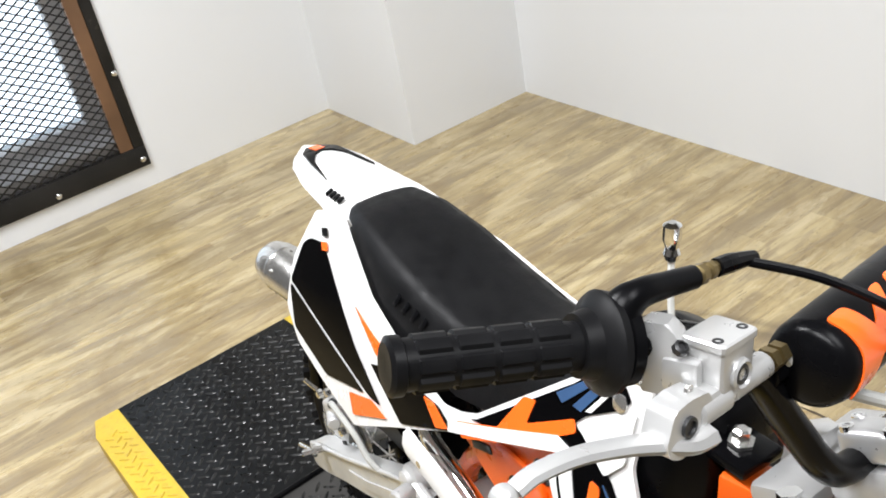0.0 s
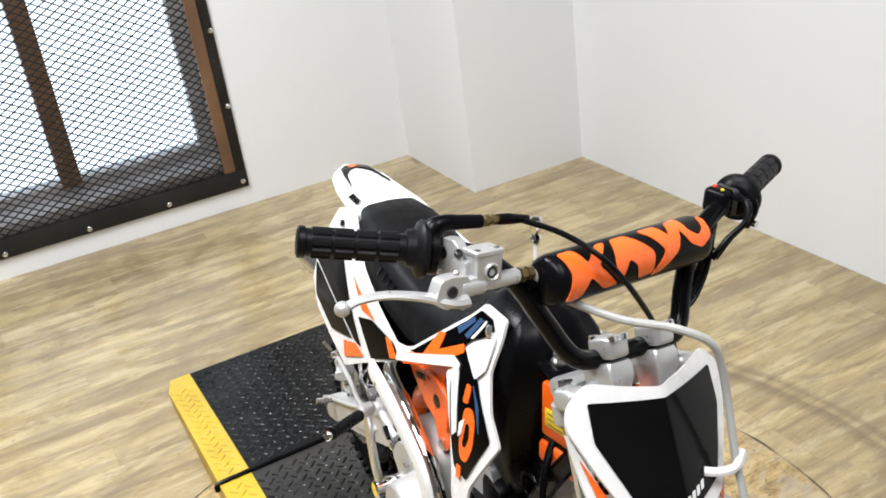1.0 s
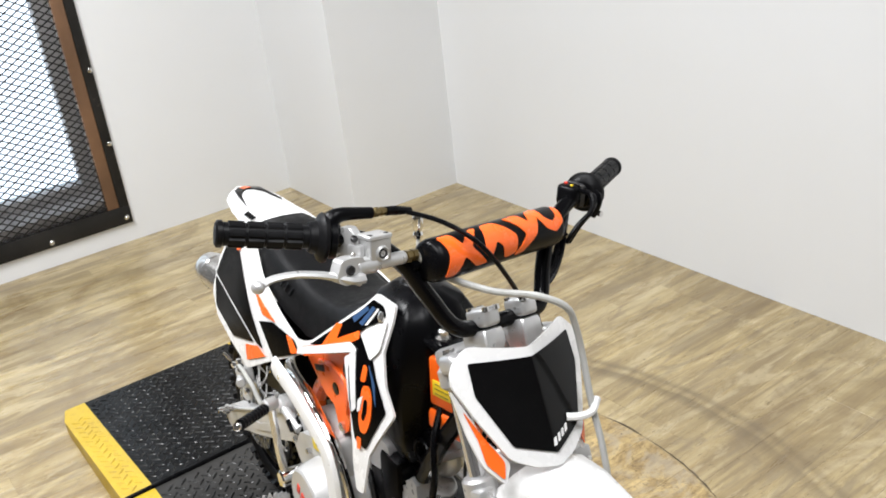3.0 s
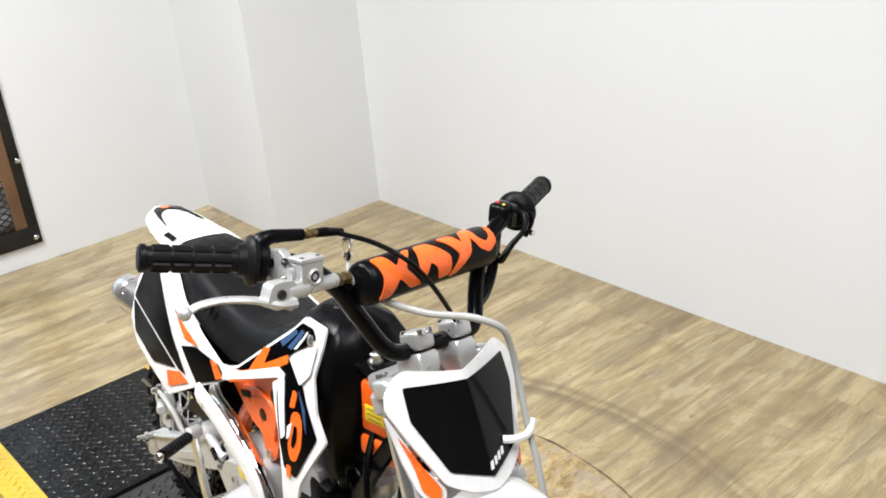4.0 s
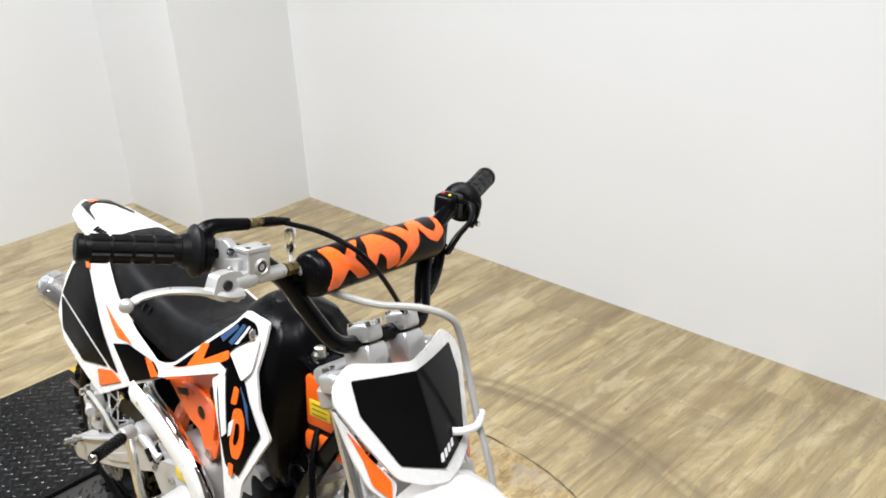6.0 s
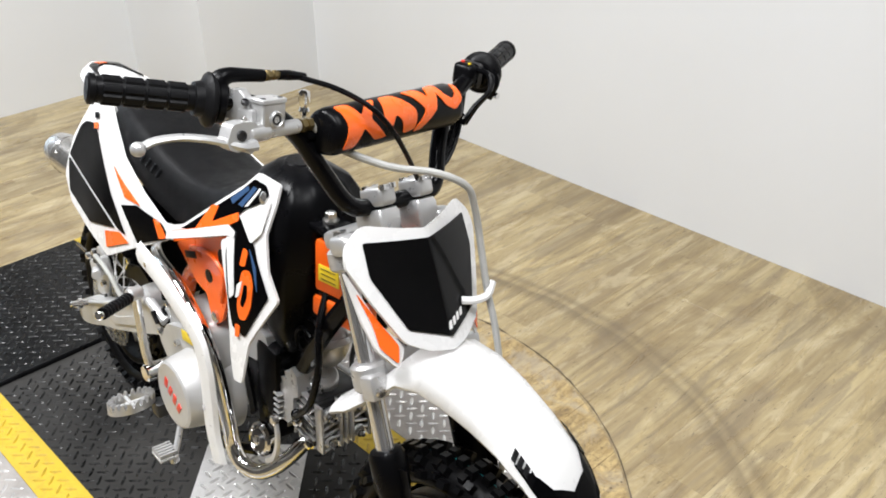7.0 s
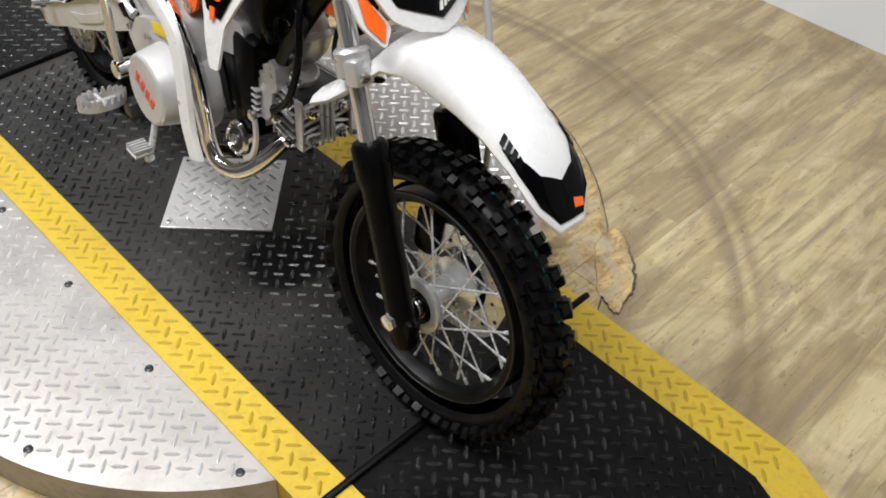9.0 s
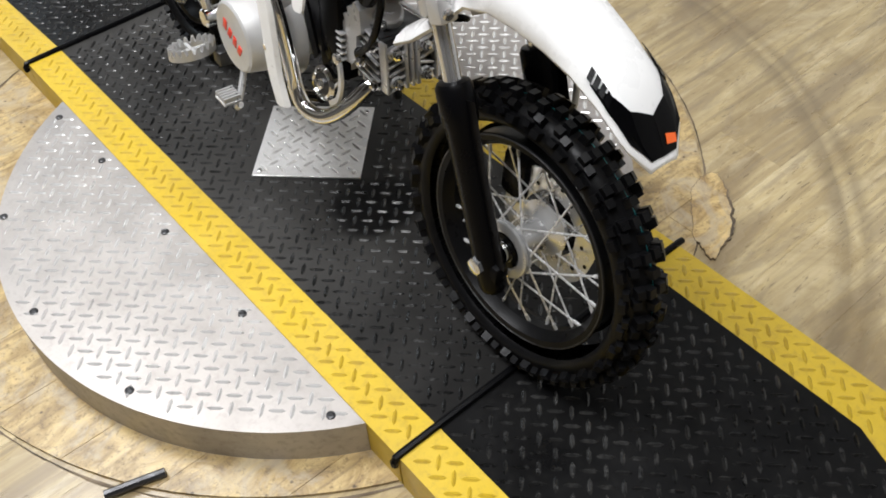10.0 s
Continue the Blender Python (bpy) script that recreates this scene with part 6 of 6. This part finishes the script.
        for row in range(4):
            z0, z1 = 0.018 + row * cell, 0.018 + (row + 1) * cell - 0.0028
            for k in range(8):
                t0, t1 = 2 * math.pi * (k + 0.06) / 8, 2 * math.pi * (k + 0.94) / 8
                bm, rings = bmesh.new(), []
                for z, r in ((z0, 0.0142), (z0 + 0.0008, 0.0163), (z1 - 0.0008, 0.0163), (z1, 0.0142)):
                    arc = [t0 + (t1 - t0) * i / 5 for i in range(6)]
                    rings.append([bm.verts.new(grip_at @ Vector(((r if 0 < i < 5 else 0.0142) * math.cos(w), (r if 0 < i < 5 else 0.0142) * math.sin(w), z))) for i, w in enumerate(arc)])
                for r0, r1 in zip(rings, rings[1:]):
                    for i in range(5):
                        bm.faces.new((r0[i], r0[i + 1], r1[i + 1], r1[i]))
                part("grip_pad", turned(bm, BARS), RUBBER, g, smooth=25)
        fl = a - (b - a).normalized() * 0.002
        part("grip_flange", turned(lathe([(-0.018, 0.020), (-0.012, 0.024), (-0.009, 0.030), (-0.004, 0.031), (-0.001, 0.029), (0.003, 0.021), (0.012, 0.0185)], fl, b, 28), BARS), RUBBER, g, "round rubber grip flange")
    GRIPSIDE = BARS @ Matrix.Translation((-0.008, -0.012, -0.008))
    # throttle side
    h0, h1 = Vector((-0.2405, -0.236, 0.9490)), Vector((-0.2500, -0.2555, 0.9508))
    body = part("throttle_housing", turned(lathe([(0, 0.019), (0.002, 0.0250), (0.009, 0.0256), (0.010, 0.0244), (0.012, 0.0244), (0.013, 0.0256), (0.020, 0.0250), (0.022, 0.019)], h0, h1, 28), BARS), BLACK_PLASTIC, bike, "black throttle housing")
    for u, z in ((-0.250, 0.932), (-0.218, 0.941)):
        part("housing_screw", turned(lathe([(0, 0.0035), (0.002, 0.0033), (0.002, 0.0018), (0.001, 0.0016)], (u + 0.022, -0.243, z), (u + 0.4, -0.230, z + 0.02), 10), BARS), BRUSHED, body, "small housing screw")
    part("throttle_elbow", turned(tube([(-0.236, -0.232, 0.966), (-0.235, -0.230, 0.980), (-0.232, -0.220, 0.9865), (-0.229, -0.200, 0.986), (-0.226, -0.176, 0.984)], 0.009, 14, sizes=[1.7, 1.35, 1.0, 0.88, 0.82]), GRIPSIDE), BLACK_PLASTIC, body, "black cable elbow")
    part("cable_adjuster", turned(lathe([(0, 0.0050), (0.004, 0.0050), (0.005, 0.0066), (0.010, 0.0066), (0.011, 0.0042), (0.014, 0.0042), (0.015, 0.0060), (0.019, 0.0060), (0.020, 0.0044), (0.028, 0.0044)], (-0.226, -0.177, 0.984), (-0.222, -0.02, 0.978), 8), GRIPSIDE), BRASS, body, "brass cable adjuster")
    part("cable_boot", turned(tube([(-0.225, -0.154, 0.983), (-0.224, -0.140, 0.982), (-0.222, -0.116, 0.979)], 0.0060, 10, sizes=[1.0, 1.05, 0.75]), GRIPSIDE), BLACK_PLASTIC, body, "black rubber cable boot")
    part("throttle_cable", turned(tube([(-0.223, -0.125, 0.979), (-0.184, -0.101, 0.973), (-0.145, -0.085, 0.961), (-0.126, -0.065, 0.939), (-0.131, -0.024, 0.899), (-0.148, 0.030, 0.845), (-0.163, 0.081, 0.783), (-0.172, 0.098, 0.741), (-0.190, 0.070, 0.700)], 0.0033, 10), GRIPSIDE), BLACK_PLASTIC, bike, "black throttle cable")
    # master cylinder: a screwed lid on a cast box, a bore below it and a clamp round the bar
    MC = BARS @ Matrix.Translation((0, -0.041, 0.001)) @ Matrix.Translation((-0.20, -0.166, 0.94)) @ Matrix.Rotation(radians(-6), 4, "Y")
    mc = part("master_cylinder", turned(loft([[Vector((u, v, h)) for u, v in round_section(p, q, 0.004)] for h, p, q in ((-0.017, 0.0105, 0.0140), (-0.013, 0.0125, 0.0158), (0.013, 0.0135, 0.0165), (0.0145, 0.0135, 0.0165))]), MC), SILVER_PAINT, bike, "silver front brake master cylinder")
    part("reservoir_lid", turned(loft([[Vector((u, v, h)) for u, v in round_section(p, q, 0.004)] for h, p, q in ((0.0148, 0.0134, 0.0164), (0.0152, 0.0146, 0.0176), (0.0190, 0.0146, 0.0176), (0.0200, 0.0136, 0.0166))]), MC), SILVER_PAINT, mc, "flat screwed lid")
    for v in (-0.0120, 0.0120):
        part("lid_screw", turned(lathe([(0, 0.0034), (0.0008, 0.0032), (0.0008, 0.0018), (-0.0012, 0.0016)], (0.0070, v, 0.0198), (0.0070, v, 1), 10), MC), DARK_METAL, mc, "small lid screw")
    part("sight_ring", turned(lathe([(0, 0.0098), (0.0032, 0.0094), (0.0044, 0.0080), (0.0026, 0.0066)], (0.0118, 0.001, -0.003), (1, 0.001, -0.003), 22), MC), SILVER_PAINT, mc, "raised sight ring")
    part("sight_bolt", turned(lathe([(0, 0.0066), (0.0028, 0.0062), (0.0030, 0.0040), (0.0012, 0.0036)], (0.0123, 0.001, -0.003), (1, 0.001, -0.003), 12), MC), DARK_METAL, mc, "dark round sight screw")
    part("cylinder_bore", turned(lathe([(0, 0.0090), (0.002, 0.0105), (0.028, 0.0105), (0.030, 0.0088), (0.074, 0.0084), (0.076, 0.0070)], (0.004, -0.034, -0.0165), (0.004, 1, -0.0165), 20), MC), SILVER_PAINT, mc, "cast cylinder bore")
    part("banjo", turned(lathe([(0, 0.0060), (0.003, 0.0060), (0.003, 0.0085), (0.009, 0.0085), (0.010, 0.0055), (0.013, 0.0055), (0.013, 0.0080), (0.020, 0.0080), (0.022, 0.0050)], (0.004, 0.041, -0.0165), (0.004, 1, -0.0165), 6), MC), BRASS, mc, "brass banjo fitting")
    part("bar_clamp", turned(loft([[Vector((u, v, h)) for u, v in round_section(p, 0.0075, 0.003)] for h, p in ((-0.021, 0.0085), (-0.010, 0.0160), (0.006, 0.0170), (0.018, 0.0130), (0.0235, 0.0070))]), MC @ Matrix.Translation((-0.026, -0.020, 0.004)) @ Matrix.Rotation(radians(16), 4, "Z")), SILVER_PAINT, mc, "silver bar clamp")
    part("clamp_bridge", turned(box((-0.010, -0.020, -0.002), (0.022, 0.012, 0.020), 0.003, Matrix.Rotation(radians(14), 4, "Z")), MC), SILVER_PAINT, mc, "cast bridge")
    part("clamp_bolt", turned(lathe([(0, 0.0046), (0.004, 0.0046), (0.005, 0.003), (0.003, 0.0026)], (-0.010, -0.024, 0.014), (0.4, -0.10, 0.5), 8), MC), DARK_METAL, mc, "dark clamp bolt")
    lift = Matrix.Translation((-0.003, -0.008, 0.009))
    perch = [(-0.057, -0.030), (-0.050, -0.012), (-0.036, -0.010), (-0.018, -0.012), (-0.014, -0.026), (-0.020, -0.036), (-0.022, -0.046), (-0.027, -0.047), (-0.028, -0.040), (-0.044, -0.043), (-0.054, -0.038)]
    at_x = lambda x: lambda v, h: (MC @ lift @ Vector((x, v, h)), MC.to_3x3() @ Vector((1, 0, 0)))
    part("lever_perch", sheet(perch, at_x(0.015), 0.018, 0.004), SILVER_PAINT, mc, "forked lever perch")
    part("perch_web", turned(box((0.002, -0.022, -0.014), (0.020, 0.020, 0.016), 0.004), MC), SILVER_PAINT, mc, "cast web")
    part("pivot_bolt", turned(lathe([(0, 0.0062), (0.0022, 0.0060), (0.0024, 0.0042), (0.0008, 0.0038)], (0.0152, -0.0385, -0.0245), (1, -0.0385, -0.0245), 14), MC @ lift), DARK_METAL, mc, "dark pivot screw")
    lever = part("brake_lever", turned(sweep([(-0.187, -0.236, 0.9150), (-0.188, -0.250, 0.9145), (-0.194, -0.268, 0.9190), (-0.201, -0.290, 0.9240), (-0.210, -0.316, 0.9265), (-0.217, -0.340, 0.9240), (-0.219, -0.352, 0.9195)], [(-0.0095, 0), (-0.007, 0.0042), (0, 0.0058), (0.007, 0.0042), (0.0095, 0), (0.007, -0.0042), (0, -0.0058), (-0.007, -0.0042)], 5, (0, 0, 1), sizes=[1.25, 1.05, 0.86, 0.76, 0.70, 0.70, 0.68]), BARS), SILVER_PAINT, bike, "silver front brake lever with a ball end")
    ball = BARS @ Vector((-0.2205, -0.358, 0.9165))
    bm = bmesh.new()
    bmesh.ops.create_uvsphere(bm, u_segments=18, v_segments=12, radius=0.0080)
    part("ball_end", turned(bm, Matrix.Translation(ball)), SILVER_PAINT, lever)
    # brake hose round the number plate
    start = [T.inverted() @ BARS @ Vector(p) for p in ((-0.195, -0.146, 0.9255), (-0.180, -0.118, 0.898))]
    part("front_brake_hose", turned(tube([*start, (-0.128, -0.060, 0.884), (-0.088, -0.018, 0.880), (-0.068, 0.018, 0.862), (-0.066, 0.036, 0.830), (-0.062, 0.048, 0.785), (-0.044, 0.052, 0.72), (-0.020, 0.054, 0.66), (-0.005, 0.066, 0.56), (0.0, 0.08, 0.42), (-0.04, 0.08, 0.31)], 0.0047, 10), T), GREY_HOSE, bike, "grey braided front brake hose")
    # left switch with its cables
    sw = part("switch_block", turned(box((-0.222, 0.172, 0.951), (0.035, 0.023, 0.034), 0.008, segments=3), BARS), BLACK_PLASTIC, bike, "black handlebar switch block")
    part("switch_seam", turned(box((-0.222, 0.1835, 0.951), (0.0365, 0.0020, 0.0355), 0.006), BARS), DARK_METAL, sw, "case seam")
    part("lever_clamp", turned(rod((-0.218, 0.190, 0.9475), (-0.222, 0.206, 0.950), 0.0185, 18, bevel=0.003), BARS), BLACK_PAINT, sw, "black lever clamp")
    for k in range(2):
        part("switch_lead", turned(tube([(-0.204, 0.176 + 0.010 * k, 0.962), (-0.186, 0.180 + 0.008 * k, 0.958 - 0.004 * k), (-0.176, 0.172, 0.938), (-0.182, 0.156 - 0.006 * k, 0.916), (-0.186, 0.140 - 0.006 * k, 0.892)], 0.0036, 8), BARS), BLACK_PLASTIC, sw, "looped black lead")
    part("kill_button", turned(rod((-0.229, 0.172, 0.9670), (-0.229, 0.172, 0.9705), 0.0030, 12, bevel=0.0008), BARS), RED_FILM, sw, "red button")
    part("choke_button", turned(box((-0.213, 0.167, 0.9690), (0.004, 0.004, 0.003), 0.001), BARS), YELLOW_FILM, sw, "yellow button")
    part("lever_mount", turned(tube([(-0.216, 0.210, 0.966), (-0.196, 0.212, 0.946), (-0.202, 0.208, 0.918)], 0.006, 10), BARS), BLACK_PAINT, sw, "black bracket")
    part("mount_bolt", turned(rod((-0.198, 0.212, 0.924), (-0.188, 0.212, 0.924), 0.0045, 8), BARS), CHROME, sw)
    for k in range(4):
        o, q = 0.0036 * (k % 2), 0.0040 * (k // 2)
        part("cable", turned(tube([(-0.216 + o, 0.158 + q, 0.938), (-0.203 + o + q, 0.136 + q, 0.912), (-0.194 + o + q, 0.121 + 1.6 * q, 0.880), (-0.187 + o + q, 0.098 + 1.6 * q, 0.848), (-0.181 + o, 0.066 + q, 0.822), (-0.170 + o, 0.064 + q, 0.791), (-0.168 + o, 0.086 + q, 0.747), (-0.18, 0.07, 0.69)], 0.0033, 8), BARS), BLACK_PLASTIC, bike, "black cable")
    for x, y, z in ((-0.196, 0.132, 0.903), (-0.178, 0.069, 0.822)):
        part("cable_tie", turned(box((x + 0.002, y, z), (0.016, 0.013, 0.004), 0.0015, Matrix.Rotation(radians(25), 4, "X")), BARS), BLACK_PLASTIC, bike, "black cable tie")
    # number plate
    def face(out, bend=1.0):
        n = Vector((math.cos(radians(31)), 0, math.sin(radians(31))))
        return lambda y, z: (T @ (Vector((-0.042 - 0.6 * (z - 0.70) - 1.2 * bend * y * y - 0.18 * bend * abs(y), y - 0.014 - 0.07 * (0.79 - z), z)) + n * out), T.to_3x3() @ n)
    def both(half):
        return half + [(-y, z) for y, z in reversed(half) if y]
    edge = both([(0.0, 0.664), (0.032, 0.668), (0.065, 0.682), (0.092, 0.728), (0.113, 0.770), (0.108, 0.790), (0.083, 0.812), (0.040, 0.805), (0.0, 0.800)])
    plate = part("number_plate", sheet(edge, face(0), 0.004, 0.008), WHITE, bike, "white front number plate with black field")
    part("film", sheet(both([(0.0, 0.679), (0.057, 0.695), (0.088, 0.755), (0.087, 0.793), (0.040, 0.791), (0.0, 0.789)]), face(0.0024), 0.0014, 0.003), PLATE_BLACK, plate, "satin black film field")
    for s in (-1, 1):
        wing = [(s * 0.104, 0.760), (s * 0.080, 0.702), (s * 0.058, 0.674), (s * 0.070, 0.650), (s * 0.090, 0.672), (s * 0.098, 0.705)]
        part("plate_wing", sheet(wing[::s], face(-0.005, 1.6), 0.004, 0.006), WHITE, plate, "white side wing")
        fl = [(s * 0.098, 0.735), (s * 0.080, 0.700), (s * 0.066, 0.676), (s * 0.071, 0.656), (s * 0.087, 0.674), (s * 0.089, 0.700)]
        part("wing_flash", sheet(fl[::s], face(-0.0015, 1.6), 0.0014, 0.004), ORANGE, plate, "orange flash")
        part("plate_mount", turned(box((-0.176, s * 0.080 + (0.0 if s < 0 else 0.004), 0.764), (0.038, 0.032, 0.028), 0.009, Matrix.Rotation(radians(-RAKE), 4, "Y"), segments=3), T), SILVER_PAINT, plate, "rounded silver plate mount")
    for k in range(4):
        y = -0.004 + 0.0085 * k
        part("printed_bar", sheet([(y, 0.686 + 0.0026 * k), (y + 0.0052, 0.687 + 0.0026 * k), (y + 0.0074, 0.696 + 0.0022 * k), (y + 0.0022, 0.695 + 0.0022 * k)], face(0.0038), 0.001, 0.001, 0), WHITE, plate)
    part("hose_clip", turned(tube([(-0.052, 0.014, 0.708), (-0.043, 0.028, 0.708), (-0.036, 0.045, 0.713), (-0.044, 0.062, 0.724)], 0.0055, 8), T), WHITE, plate, "white plastic hose clip")
    # front fender
    rows = ((-0.190, 0.520, 0.074, 0.022), (-0.155, 0.546, 0.074, 0.026), (-0.115, 0.588, 0.066, 0.030), (-0.075, 0.640, 0.062, 0.040), (-0.035, 0.659, 0.061, 0.046), (0.01, 0.658, 0.060, 0.046), (0.055, 0.645, 0.058, 0.040), (0.10, 0.624, 0.056, 0.032), (0.145, 0.596, 0.054, 0.025), (0.170, 0.573, 0.052, 0.019), (0.190, 0.549, 0.047, 0.011), (0.212, 0.518, 0.025, 0.004), (0.213, 0.517, 0.022, 0.003))
    rings = []
    for x, z, w, d in rows:
        top = [(-1, -1), (-0.92, -0.55), (-0.7, -0.16), (-0.36, -0.02), (0, 0.06), (0.36, -0.02), (0.7, -0.16), (0.92, -0.55), (1, -1)]
        ring = [(x, u * w, z + v * d) for u, v in top] + [(x, u * w * 0.95, z + v * d - 0.005) for u, v in reversed(top)]
        rings.append([T @ (Vector(p) - Vector((0, 0.012, 0))) for p in ring])
    fender = part("front_fender", loft(rings), WHITE, bike, "white plastic front fender", 45)
    def crown(out):
        xs = [r[0] for r in rows]
        def surface(x, v):
            i = max(k for k in range(len(rows) - 1) if xs[k] <= x or k == 0)
            f = (x - xs[i]) / (xs[i + 1] - xs[i])
            z, w, d = (rows[i][k] + (rows[i + 1][k] - rows[i][k]) * f for k in (1, 2, 3))
            u = min(0.999, abs(v))
            pts = ((0, 0.06), (0.36, -0.02), (0.7, -0.16), (0.92, -0.55), (1, -1))
            j = max(k for k in range(4) if pts[k][0] <= u)
            g = (u - pts[j][0]) / (pts[j + 1][0] - pts[j][0])
            h = pts[j][1] + (pts[j + 1][1] - pts[j][1]) * g
            n = Vector((0.4, 0.5 * v * abs(v) * 1.2, 0.9)).normalized()
            return T @ (Vector((x, v * w - 0.012, z + h * d)) + n * out), T.to_3x3() @ n
        return surface
    for s in (-1, 1):
        o = [(0.124, s * 0.93), (0.146, s * 0.80), (0.170, s * 0.55), (0.181, 0.0), (0.2095, 0.0), (0.2085, s * 0.74), (0.190, s * 0.90), (0.155, s * 0.94)]
        part("film", sheet(o if s > 0 else o[::-1], crown(0.0022), 0.0014, 0.006), BLACK_GLOSS, fender, "black film on the fender tip")
        for k in range(4):
            x = 0.116 + 0.0095 * k
            part("printed_bar", sheet([(x, s * 0.76), (x + 0.007, s * 0.76), (x + 0.010, s * 0.92), (x + 0.003, s * 0.92)][::s], crown(0.0036), 0.001, 0.0008, 0), BLACK_PLASTIC, fender)
    part("film", sheet([(0.1965, 0.22), (0.2035, 0.22), (0.2045, 0.70), (0.1985, 0.64)], crown(0.0038), 0.001, 0.001), ORANGE, fender, "small orange mark")
    part("fender_brace", turned(box((0.03, 0.02, 0.585), (0.10, 0.05, 0.02), 0.005), T), BLACK_PLASTIC, fender, "black fender brace")


bodywork()
chassis()
engine()
wheel("front_wheel", FRONT, 0.241, 0.166, 0.033, 32, 0, 60, True)
wheel("rear_wheel", REAR, 0.223, 0.140, 0.044, 32, 0, 48, False)
steered()


# ---- floor boards ----
def boards():
    rng = random.Random(7)
    width, length = 0.152, 1.22
    meshes = {}

    def board(w, l):
        key = (round(w, 4), round(l, 4))
        if key not in meshes:
            bm = box((0, 0, -0.003), (w - 0.0002, l - 0.0002, 0.006), 0.0003, segments=1)
            me = bpy.data.meshes.new("plank")
            bm.to_mesh(me)
            bm.free()
            me.materials.append(PLANK)
            meshes[key] = me
        return meshes[key]

    x = WEST + width / 2
    while x < 1.75:
        y = -1.6 - rng.choice((0.0, 0.2, 0.41, 0.61, 0.81, 1.02))
        while y < NORTH - 0.001:
            end = min(y + length, NORTH)
            ob = new("plank", board(width, end - y))
            ob.location = (x, (y + end) / 2, FLOOR)
            ob.parent = floor
            y = end
        x += width


boards()
